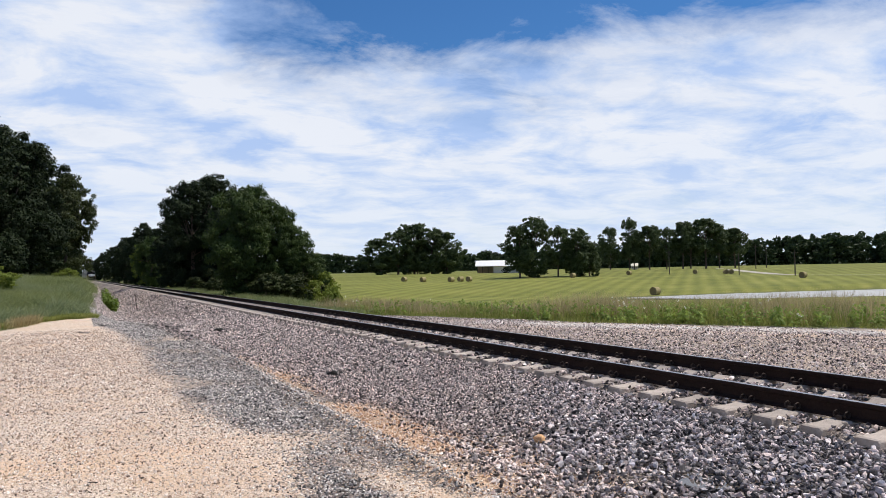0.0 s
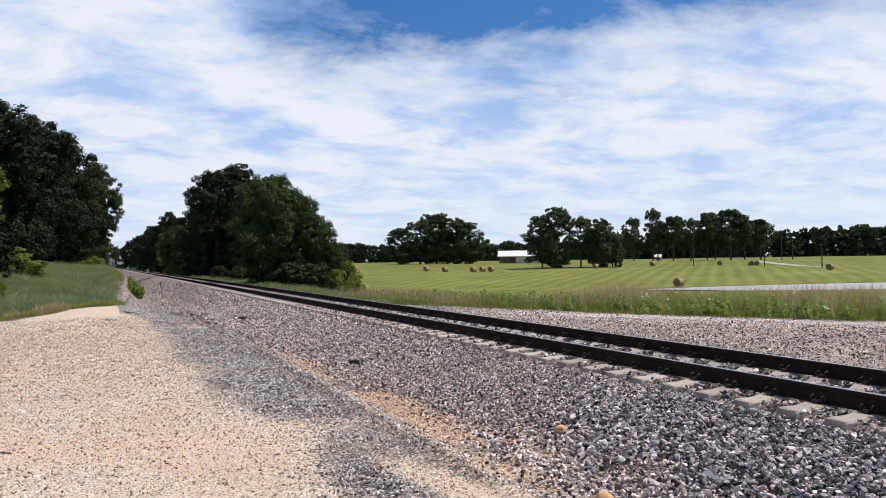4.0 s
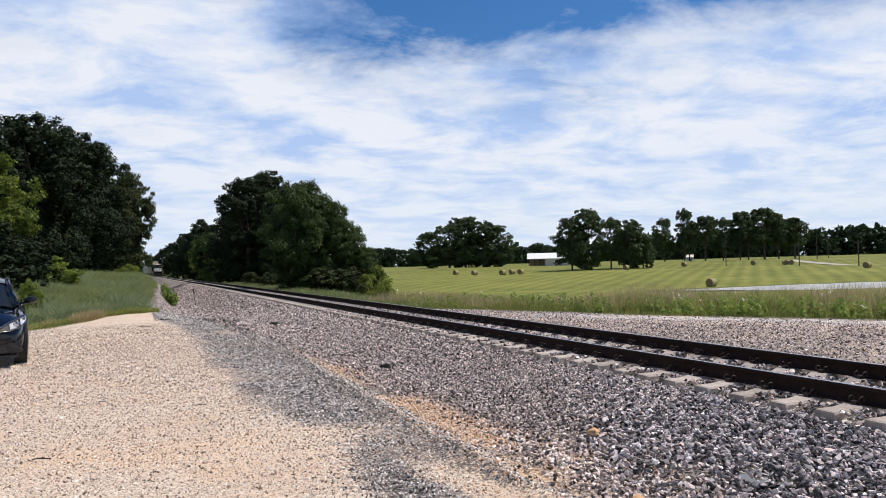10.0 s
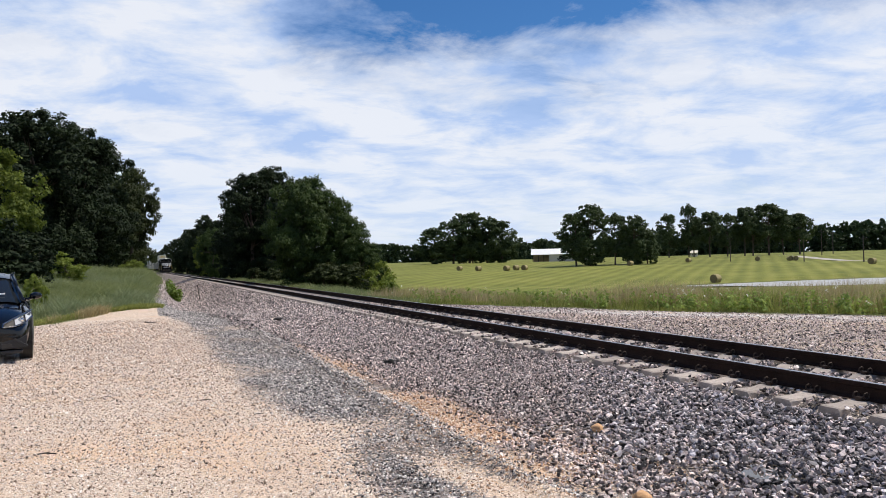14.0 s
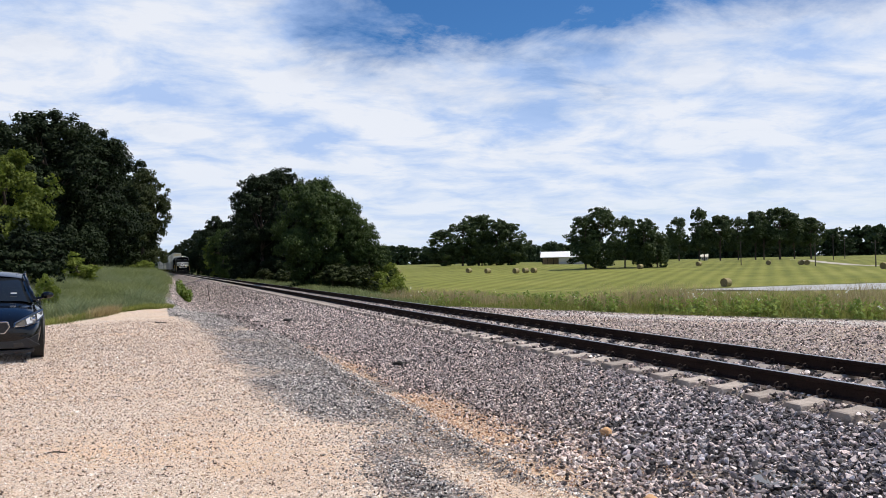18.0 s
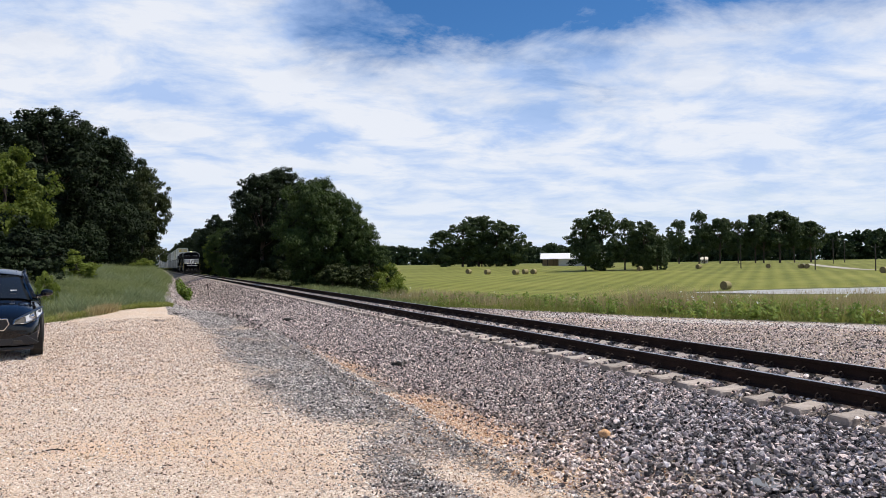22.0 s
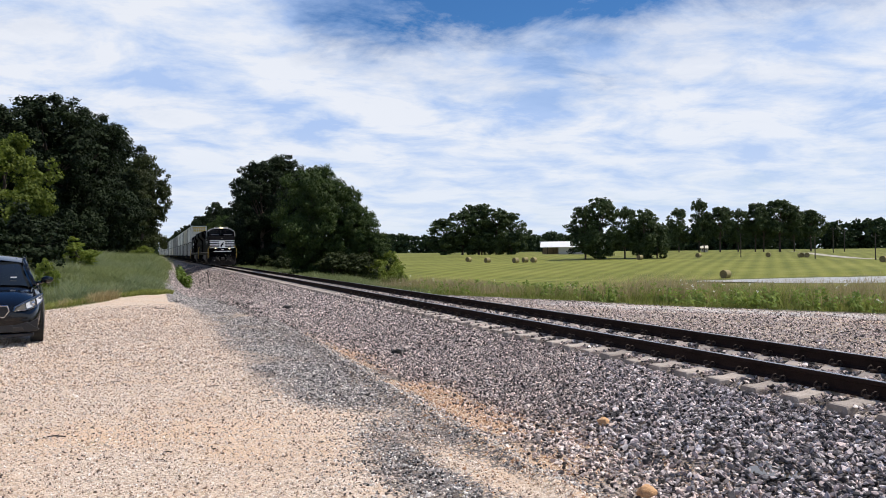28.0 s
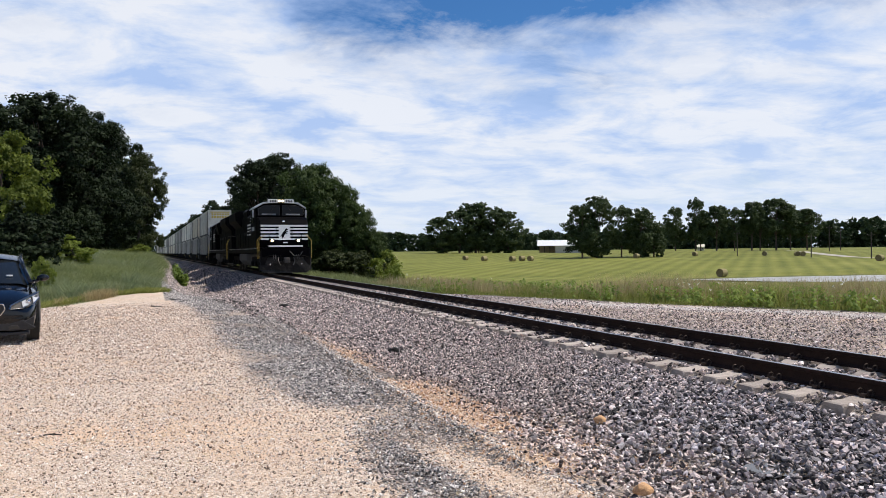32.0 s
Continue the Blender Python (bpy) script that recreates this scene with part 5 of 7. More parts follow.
def build_far_woods():
    """Low wooded skyline behind the fields, one clump of leaves after another."""
    r = np.random.default_rng(300)

    def belt(name, a0, a1, dist, h0, h1, count, leaf, seed):
        r = np.random.default_rng(seed)
        blobs = []
        n = int((a1 - a0) / 90 * dist / 1.1)
        for i in range(n):
            a = radians(r.uniform(a0, a1))
            d = dist + r.uniform(-25, 25)
            x, y = d * math.sin(a), d * math.cos(a)
            h = r.uniform(h0, h1) + 1.5 * float(lump_noise(np.array(a * dist), np.array(0.0), 40.0, 7))
            for f in (-0.1, 0.1, 0.3, 0.55, 0.82):
                s = h * r.uniform(0.22, 0.32)
                blobs.append((x + r.normal(0, 2), y + r.normal(0, 2), 1.0 + h * f, s))
        me = crown_mesh(name, blobs, count, leaf, M_WOODS, seed + 1, 0.5)
        tagged(new(name, me), "distant dark green belt of woods", "woods", kind="stuff")
    belt("far_woods", 14, 38, 560, 9, 11.5, 60000, 1.5, 310)
    belt("far_woods", 34, 62, 520, 13, 16, 84000, 1.5, 320)
    belt("far_woods", -8, 15, 760, 9, 13, 30000, 2.0, 330)


build_far_woods()

# ---------------------------------------------------------------- the field's things
def bale_thing():
    """A round hay bale on its side: net-wrapped roll with coiled ends."""
    thing = empty("hay_bale", pose(0, 0, 0), "round straw-coloured hay bale lying in the mown field", "hay bale", "hay bales")
    bm = bmesh.new()
    bmesh.ops.create_cone(bm, cap_ends=False, segments=28, radius1=0.75, radius2=0.75, depth=1.35, matrix=pose(0, 0, 0.74, 0, 90, 0))
    rr = random.Random(9)
    bmesh.ops.subdivide_edges(bm, edges=[e for e in bm.edges if abs(e.verts[0].co.x - e.verts[1].co.x) > 1], cuts=6)
    for v in bm.verts:
        k = 1 + rr.uniform(-0.02, 0.02)
        v.co.y *= k
        v.co.z = max(0.0, 0.74 + (v.co.z - 0.74) * k)
    part("roll", bm, M_BALE, thing, smooth=True)
    for s in (-1, 1):
        bm = bmesh.new()
        rings = [0.75, 0.66, 0.6, 0.5, 0.44, 0.34, 0.28, 0.18, 0.1]
        last = None
        for i, rad in enumerate(rings):
            ring = [bm.verts.new((s * (0.675 + (0.02 if i % 2 else -0.012)), rad * math.cos(a), max(0, 0.74 + rad * math.sin(a)))) for a in [j * math.tau / 28 for j in range(28)]]
            if last:
                for j in range(28):
                    bm.faces.new((last[j], last[(j + 1) % 28], ring[(j + 1) % 28], ring[j]))
            last = ring
        bm.faces.new(last)
        bmesh.ops.recalc_face_normals(bm, faces=bm.faces[:])
        part("end", bm, M_BALE_END, thing, "coiled bale end, coloured darker as its shaded side")
    return thing


def build_bales():
    first = bale_thing()
    spots = [(94.4, 111.9, 15), (91.5, 210.4, 15), (93.3, 229.5, 30), (94.3, 197.1, 20), (99.7, 202.1, 10), (100.6, 198.5, 35), (138.2, 201.7, 15), (169.0, 213.3, 20), (188.0, 188.7, 70), (188.9, 187.3, 60), (184.4, 198.5, 40), (157.4, 133.3, 12), (75, 247, 30)]
    for i, (x, y, a) in enumerate(spots):
        m = pose(x, y, gz(x, y) - 0.03, 0, 0, a)
        if i == 0:
            first.matrix_world = m
        else:
            copy_thing(first, m)


build_bales()


def build_barn():
    """A long low barn: white metal roof, pale block wall and an open bay with posts."""
    x, y = 162, 283
    barn = empty("barn", pose(x, y, gz(x, y) - 0.1, 0, 0, -30), "long low barn with a white metal roof and pale walls", "barn")
    L, W, H = 26.0, 10.0, 3.0
    part("wall", boxed(-6.2, L / 2, -W / 2, W / 2, 0, H), M_BARNWALL, barn)
    part("inner_wall", boxed(-L / 2, -6.2, W / 2 - 0.3, W / 2, 0, H), M_TIMBER, barn, "tan timber back wall of the open bay")
    for px in (-12.8, -10.6, -8.4):
        part("post", boxed(px - 0.12, px + 0.12, -W / 2, -W / 2 + 0.24, 0, H), M_POLE, barn)
    for wx in (1.5, 7.5):
        win = part("window", boxed(wx, wx + 1.4, -W / 2 - 0.06, -W / 2, 1.1, 2.2), M_ROOF_METAL, barn)
        part("pane", boxed(wx + 0.1, wx + 1.3, -W / 2 - 0.08, -W / 2 - 0.05, 1.2, 2.1), M_GLASS, win)
    roof = prism([(-W / 2 - 0.7, H), (0, H + 2.3), (W / 2 + 0.7, H), (W / 2 + 0.7, H + 0.12), (0, H + 2.45), (-W / 2 - 0.7, H + 0.12)], "x", -L / 2 - 0.6, L / 2 + 0.6)
    roof = part("roof", roof, M_ROOF_METAL, barn, "white standing-seam metal roof")
    for i in range(27):
        px = -L / 2 + i
        bm = bmesh.new()
        tube(bm, (px, -W / 2 - 0.68, H + 0.15), (px, 0, H + 2.47), 0.03, 0.03, 4)
        part("seam", bm, M_ROOF_METAL, roof)


def build_houses():
    for x, y, w, mat, label in ((233, 290, 6, M_BARNWALL, "pale low house behind the oaks"),):
        h = empty("house", pose(x, y, gz(x, y) - 0.1, 0, 0, -40) @ Matrix.Diagonal((0.5, 0.5, 0.62, 1)), label, "house")
        part("wall", boxed(-w / 2, w / 2, -4, 4, 0, 2.7), mat, h)
        part("roof", prism([(-4.5, 2.65), (0, 4.5), (4.5, 2.65), (4.5, 2.8), (0, 4.7), (-4.5, 2.8)], "x", -w / 2 - 0.4, w / 2 + 0.4), M_BOX_TAN, h, "pale metal roof")
        for wx in (-w / 4, w / 4):
            win = part("window", boxed(wx - 0.6, wx + 0.6, -4.07, -4.0, 1.0, 2.1), M_ROOF_METAL, h)
            part("pane", boxed(wx - 0.5, wx + 0.5, -4.09, -4.06, 1.1, 2.0), M_GLASS, win)
        part("door", boxed(-0.45, 0.45, -4.06, -4.0, 0, 2.05), M_DARK, h)


def build_poles():
    for x, y, h in ((178.3, 204, 8.0), (175.9, 171.3, 6.6), (223.5, 209.6, 9.0), (240.1, 220, 8.5), (166.4, 143.3, 6.6)):
        p = empty("utility_pole", pose(x, y, gz(x, y) - 0.1, 0, 0, -35), "weathered wooden utility pole at the field's edge", "utility pole", "utility poles")
        part("post", tubed((0, 0, 0), (0, 0, h), 0.16, 0.11, 10), M_POLE, p)
        part("crossarm", boxed(-0.9, 0.9, -0.06, 0.06, h - 0.7, h - 0.58), M_POLE, p)
        for sx in (-0.8, 0, 0.8):
            part("insulator", tubed((sx, 0, h - 0.58), (sx, 0, h - 0.4), 0.05, 0.03, 8), M_BARNWALL, p)


def build_far_road():
    vs, fs = [], []
    pts = [(232, 236), (214, 212), (204, 196), (196, 181), (186, 166), (177, 152), (172, 140), (176, 122), (190, 108)]
    for i, (x, y) in enumerate(pts):
        for d in (-1.9, 1.9):
            xx, yy = x + d * 0.84, y - d * 0.54
            vs.append((xx, yy, gz(xx, yy) + 0.06))
        if i:
            fs.append((2 * i - 2, 2 * i - 1, 2 * i + 1, 2 * i))
    ob = new("road", mesh_of("road", vs, fs, M_DRYROAD))
    tagged(ob, "pale gravel farm road crossing the field", "road", kind="structure")


build_barn()
build_houses()
build_poles()
build_far_road()


def build_small_things():
    # marker stake in the ballast
    x, y = 3.75, 60.0
    s = empty("stake", pose(x, y, gz(x, y) - 0.05), "thin dark leaning steel marker stake in ballast", "stake")
    part("rod", tubed((0, 0, 0), (-0.17, 0, 1.2), 0.028, 0.024, 8), M_CLIP, s)
    part("cap", boxed(-0.22, -0.12, -0.025, 0.025, 1.1, 1.24), M_CLIP, s)

    def clod(name, x, y, sx, sy, sz, mat, label, seed, category="clod"):
        bm = bmesh.new()
        bmesh.ops.create_icosphere(bm, subdivisions=3, radius=1)
        for v in bm.verts:
            k = 1 + 0.28 * noise.noise(v.co * 1.7 + Vector((seed, 0, 0))) + 0.12 * noise.noise(v.co * 4 + Vector((0, seed, 0)))
            v.co = Vector((v.co.x * sx * k, v.co.y * sy * k, max(v.co.z, -0.4) * sz * k))
        me = bpy.data.meshes.new(name)
        bm.to_mesh(me)
        bm.free()
        me.materials.append(mat)
        me.shade_smooth()
        ob = new(name, me)
        ob.matrix_world = pose(x, y, gz(x, y) + 0.045 + sz * 0.3)
        tagged(ob, label, category)
    clod("dark_clod", 3.96, 13.06, 0.12, 0.10, 0.07, M_CLOD, "black lump of tar lying on grey ballast", 1.0)
    clod("dark_clod", 4.0, 25.5, 0.16, 0.12, 0.07, M_CLOD, "black lump of tar lying on grey ballast", 5.0)
    clod("orange_stone", 4.3, 6.95, 0.065, 0.06, 0.05, M_ORANGESTONE, "single rust-orange stone among grey ballast", 3.0, "stone")
    clod("orange_stone", 3.2, 4.62, 0.07, 0.055, 0.05, M_ORANGESTONE, "single rust-orange stone among grey ballast", 8.0, "stone")
    # puddles at the ballast toe
    for x, y, a, b in ((4.2, 10.2, 0.13, 0.6), (4.75, 4.95, 0.3, 0.3)):
        z = gz(x, y) + 0.05
        vs = [(x, y, z)] + [(x + a * (1 + 0.25 * math.sin(3 * t + x)) * math.cos(t), y + b * (1 + 0.2 * math.sin(2 * t)) * math.sin(t), z) for t in [i * math.tau / 28 for i in range(28)]]
        fs = [(0, i + 1, (i + 1) % 28 + 1) for i in range(28)]
        tagged(new("puddle", mesh_of("puddle", vs, fs, M_PUDDLE)), "small shallow puddle among the ballast", "puddle", kind="structure")
    # twigs on the sand
    rr = random.Random(77)
    for x, y, k in ((0.64, 9.7, 0.75), (-0.48, 10.5, 0.6), (-0.82, 7.5, 0.9), (1.1, 8.5, 0.6), (0.08, 6.6, 0.45), (-0.26, 11.7, 0.5), (1.09, 9.0, 0.4)):
        t = empty("twig", pose(x, y, gz(x, y) + 0.010, 0, 0, rr.uniform(-25, 25)) @ Matrix.Scale(k * 0.7, 4), "short dark dry twig on the gravel", "twig", "twigs")
        part("stick", path_tube([(-0.12, 0, 0), (-0.04, 0.022, 0.008), (0.05, 0.006, 0.004), (0.13, -0.014, 0)], 0.009, 6), M_CLOD, t)
        part("side_twig", path_tube([(-0.03, 0.02, 0.008), (0.02, 0.06, 0.012)], 0.005, 5), M_CLOD, t)
    # splintered bits of old timber along the ballast
    for x, y, k, a in ((2.6, 25.8, 1.0, 10), (2.62, 23.2, 0.8, -20), (3.25, 24.6, 0.9, 5), (0.75, 27.4, 1.0, -15), (3.23, 18.0, 0.6, 25), (0.1, 24.0, 0.7, 15)):
        t = empty("timber_scrap", pose(x, y, gz(x, y) + 0.008, 0, 4, a) @ Matrix.Scale(k * 0.5, 4), "dark weathered splinter of timber on the gravel", "timber", "timber scraps")
        part("splinter", softened(prism([(-0.42, -0.05), (-0.30, -0.07), (0.36, -0.045), (0.45, 0.02), (0.2, 0.055), (-0.34, 0.06)], "z", -0.01, 0.055), 0.012), M_CLOD, t)
        part("shard", softened(prism([(0.30, 0.08), (0.55, 0.06), (0.60, 0.10), (0.36, 0.125)], "z", -0.01, 0.03), 0.006), M_CLOD, t)


build_small_things()

# ---------------------------------------------------------------- parked car
def build_car():
    """A dark compact sedan, nose towards -y: lofted body with cabin, glass, lamps, grille, mirrors and wheels."""
    car = empty("car", pose(-2.735, 14.95, 0.0, 0, 0, 6.5) @ Matrix.Diagonal((1.03, 1.03, 1.075, 1)), "dark midnight-blue compact sedan parked on the gravel", "car")
    car.location.z = gz(-2.3, 15.6) - 0.005
    # lower body: stations along the length, half outlines (x, z)
    st = [
        (0.00, 0.60, 0.30, 0.52, 0.60), (0.06, 0.74, 0.22, 0.56, 0.68), (0.22, 0.82, 0.19, 0.62, 0.76), (0.55, 0.875, 0.19, 0.70, 0.86), (1.0, 0.89, 0.19, 0.78, 0.93),
        (1.35, 0.89, 0.19, 0.82, 0.98), (2.0, 0.89, 0.19, 0.86, 0.96), (2.8, 0.89, 0.19, 0.88, 0.97), (3.5, 0.885, 0.20, 0.90, 1.0), (4.1, 0.86, 0.22, 0.90, 1.03), (4.45, 0.80, 0.30, 0.84, 1.0), (4.54, 0.70, 0.40, 0.75, 0.9)]
    bm = bmesh.new()
    rings = []
    for y, w, z0, zs, zt in st:
        half = [(0.0, z0), (w * 0.80, z0), (w * 0.97, z0 + 0.10), (w, (z0 + zs) / 2), (w * 0.985, zs - 0.04), (w * 0.93, zs + 0.02), (w * 0.72, zt - 0.015), (w * 0.35, zt), (0.0, zt + 0.005)]
        ring = [bm.verts.new((x, y, z)) for x, z in half] + [bm.verts.new((-x, y, z)) for x, z in reversed(half[1:-1])]
        rings.append(ring)
    n = len(rings[0])
    for a, b in zip(rings[:-1], rings[1:]):
        for i in range(n):
            bm.faces.new((a[i], a[(i + 1) % n], b[(i + 1) % n], b[i]))
    bm.faces.new(rings[0])
    bm.faces.new(rings[-1][::-1])
    bmesh.ops.recalc_face_normals(bm, faces=bm.faces[:])
    body = part("body", bm, M_CARPAINT, car, "glossy dark blue-black body", smooth=True)
    md = body.modifiers.new("smooth", "SUBSURF")
    md.levels = md.render_levels = 2
    # cabin
    cab = [(1.12, 0.74, 0.94, 0.70, 0.955), (1.75, 0.70, 0.95, 0.56, 1.36), (2.1, 0.70, 0.95, 0.54, 1.44), (2.7, 0.70, 0.95, 0.54, 1.45), (3.3, 0.70, 0.96, 0.53, 1.38), (4.0, 0.68, 0.98, 0.58, 1.04)]
    bm = bmesh.new()
    rings = []
    for y, wb, zb, wt, zt in cab:
        half = [(wb, zb), ((wb + wt) / 2 + 0.02, (zb + zt) / 2), (wt, zt - 0.04), (wt * 0.8, zt), (0.0, zt + 0.02)]
        rings.append([bm.verts.new((x, y, z)) for x, z in half] + [bm.verts.new((-x, y, z)) for x, z in reversed(half[:-1])])
    n = len(rings[0])
    for a, b in zip(rings[:-1], rings[1:]):
        for i in range(n - 1):
            bm.faces.new((a[i], a[i + 1], b[i + 1], b[i]))
    bmesh.ops.recalc_face_normals(bm, faces=bm.faces[:])
    part("cabin", bm, M_CARGLASS, car, "dark cabin glass", smooth=True)
    # roof panel and pillars over the glass
    bm = bmesh.new()
    grid = []
    for y, w, z in ((1.72, 0.56, 1.375), (2.1, 0.555, 1.455), (2.7, 0.555, 1.468), (3.32, 0.545, 1.395)):
        grid.append([bm.verts.new((x * w, y, z - 0.045 * abs(x) ** 3 + 0.02 * (1 - abs(x)))) for x in (-1.02, -0.8, -0.4, 0, 0.4, 0.8, 1.02)])
    for a, b in zip(grid[:-1], grid[1:]):
        for i in range(6):
            bm.faces.new((a[i], a[i + 1], b[i + 1], b[i]))
    part("roof", bm, M_CARPAINT, car, smooth=True)
    for s in (-1, 1):
        part("pillar", path_tube([(s * 0.745, 1.12, 0.955), (s * 0.64, 1.45, 1.19), (s * 0.57, 1.75, 1.37), (s * 0.555, 2.1, 1.425), (s * 0.555, 2.7, 1.435), (s * 0.545, 3.3, 1.37), (s * 0.62, 3.95, 1.05)], 0.035, 8), M_CARPAINT, car, smooth=True)
        part("window_trim", path_tube([(s * 0.80, 1.3, 0.965), (s * 0.79, 2.2, 0.965), (s * 0.77, 3.4, 1.0)], 0.012, 6), M_CHROME, car)
        # mirror
        bm = bmesh.new()
        bmesh.ops.create_uvsphere(bm, u_segments=16, v_segments=10, radius=1, matrix=pose(s * 0.945, 1.52, 1.035) @ Matrix.Diagonal((0.105, 0.075, 0.06, 1)))
        tube(bm, (s * 0.76, 1.5, 0.96), (s * 0.88, 1.52, 1.0), 0.03, 0.025, 8)
        mir = part("mirror", bm, M_CARPAINT, car, smooth=True)
        part("mirror_glass", boxed(0.87, 1.03, 1.585, 1.592, 1.0, 1.07, bevel=0.003) if s > 0 else boxed(-1.03, -0.87, 1.585, 1.592, 1.0, 1.07, bevel=0.003), M_CHROME, mir)
        # head lamp: dark swept housing with a bright reflector, a projector and a light guide
        lens = [(0.42, 0.03, 0.585), (0.60, 0.085, 0.592), (0.76, 0.23, 0.64), (0.855, 0.50, 0.735), (0.845, 0.62, 0.825), (0.74, 0.33, 0.775), (0.58, 0.14, 0.705), (0.44, 0.05, 0.645)]
        bm = bmesh.new()
        f = [bm.verts.new((s * (x + 0.03), y - 0.045, z)) for x, y, z in lens]
        b = [bm.verts.new((s * (x - 0.02), y + 0.05, z)) for x, y, z in lens]
        bm.faces.new(f)
        for i in range(8):
            bm.faces.new((f[i], f[(i + 1) % 8], b[(i + 1) % 8], b[i]))
        bmesh.ops.recalc_face_normals(bm, faces=bm.faces[:])
        lamp = part("headlight", bm, M_PLASTIC, car, "swept-back headlight with a bright reflector")

        def shrunk(k, out):
            cx, cy, cz = (sum(p[i] for p in k) / len(k) for i in range(3))
            return [(s * (cx + (x - cx) * 0.8 + 0.03), cy + (y - cy) * 0.8 - 0.045 - out, cz + (z - cz) * 0.74) for x, y, z in k]
        for name, ring, mat in (("reflector", [lens[2], lens[3], lens[4], lens[5]], M_HEADLAMP), ("indicator", [lens[0], lens[1], lens[6], lens[7]], M_STEEL), ("reflector", [lens[1], lens[2], lens[5], lens[6]], M_HEADLAMP)):
            bm = bmesh.new()
            q = shrunk(ring, 0.012)
            t = shrunk(ring, -0.02)
            f, b = [bm.verts.new(p) for p in q], [bm.verts.new(p) for p in t]
            bm.faces.new(f)
            for i in range(4):
                bm.faces.new((f[i], f[(i + 1) % 4], b[(i + 1) % 4], b[i]))
            bmesh.ops.recalc_face_normals(bm, faces=bm.faces[:])
            part(name, bm, mat, lamp)
        bm = bmesh.new()
        bmesh.ops.create_uvsphere(bm, u_segments=14, v_segments=10, radius=0.034, matrix=pose(s * 0.735, 0.160, 0.69))
        part("lens", bm, M_CHROME, lamp, smooth=True)
        ring = [(s * 0.735 + 0.045 * math.cos(t), 0.140, 0.69 + 0.045 * math.sin(t)) for t in [i * math.tau / 16 for i in range(17)]]
        part("ring", path_tube(ring, 0.006, 6), M_TANK, lamp)
        part("light_guide", path_tube([(s * (x + 0.034), y - 0.052, z) for x, y, z in lens[4:] + lens[:1]], 0.011, 6), M_CHROME, lamp)
        part("light_guide", path_tube([(s * (x + 0.034), y - 0.052, z) for x, y, z in lens[:4]], 0.008, 6), M_CHROME, lamp)
        # fender crease over the lamp
        part("crease", path_tube([(s * 0.845, 0.66, 0.835), (s * 0.80, 1.0, 0.90), (s * 0.76, 1.3, 0.955)], 0.012, 6), M_CARPAINT, car, smooth=True)
        # lower intake with a slanting blade and fog lamp
        part("intake", softened(prism([(s * 0.42, 0.235), (s * 0.80, 0.26), (s * 0.815, 0.46), (s * 0.70, 0.40), (s * 0.42, 0.37)], "y", 0.015, 0.14), 0.012), M_PLASTIC, car, "black lower intake")
        part("blade", softened(prism([(s * 0.60, 0.40), (s * 0.64, 0.405), (s * 0.83, 0.285), (s * 0.80, 0.265), (s * 0.72, 0.29)], "y", -0.006, 0.05), 0.006), M_PLASTIC, car, "black slanting trim blade")
        part("fog_lamp", softened(prism([(s * 0.44, 0.265), (s * 0.60, 0.275), (s * 0.57, 0.33), (s * 0.44, 0.325)], "y", -0.004, 0.06), 0.006), M_STEEL, car)
        # wheel arch lip
        arc = [(s * 0.878, 0.86 + 0.37 * math.cos(t), 0.325 + 0.37 * math.sin(t)) for t in [i * math.pi / 12 for i in range(13)]]
        part("arch_lip", path_tube(arc, 0.014, 6), M_PLASTIC, car)
    # grille
    g = part("grille", softened(prism([(-0.38, 0.59), (-0.31, 0.50), (0.31, 0.50), (0.38, 0.59), (0.35, 0.665), (-0.35, 0.665)], "y", -0.018, 0.05), 0.01), M_PLASTIC, car, "black mesh grille")
    part("surround", path_tube([(-0.39, -0.02, 0.59), (-0.32, -0.02, 0.495), (0.32, -0.02, 0.495), (0.39, -0.02, 0.59), (0.36, -0.02, 0.672), (-0.36, -0.02, 0.672), (-0.39, -0.02, 0.59)], 0.010, 6), M_CHROME, g, "chrome grille surround")
    for i in range(5):
        z = 0.52 + i * 0.028
        part("bar", boxed(-0.32, 0.32, -0.024, -0.014, z, z + 0.008), M_PLASTIC, g)
    part("lower_grille", boxed(-0.44, 0.44, 0.0, 0.05, 0.25, 0.36, bevel=0.01), M_PLASTIC, car)
    part("steering_wheel", path_tube([(0.33 + 0.17 * math.cos(t), 1.72 + 0.05 * math.sin(t), 1.02 + 0.16 * math.sin(t)) for t in [i * math.tau / 20 for i in range(21)]], 0.014, 6), M_PLASTIC, car)
    for sx in (-0.36, 0.36):
        part("seat", softened(boxed(sx - 0.24, sx + 0.24, 2.2, 2.4, 0.75, 1.28), 0.06, 3), M_PLASTIC, car)
    part("dashboard", softened(boxed(-0.66, 0.66, 1.30, 1.62, 0.86, 0.99), 0.03), M_PLASTIC, car)
    part("splitter", boxed(-0.74, 0.74, 0.04, 0.3, 0.17, 0.22, bevel=0.012), M_PLASTIC, car)
    part("wiper", path_tube([(-0.5, 1.17, 0.985), (0.1, 1.22, 1.01), (0.55, 1.3, 1.055)], 0.009, 6), M_PLASTIC, car)
    part("sticker", boxed(0.36, 0.46, 1.315, 1.32, 1.02, 1.045), M_WHITE, car, "small white windscreen sticker").matrix_basis = pose(0, -0.05, 0.06)
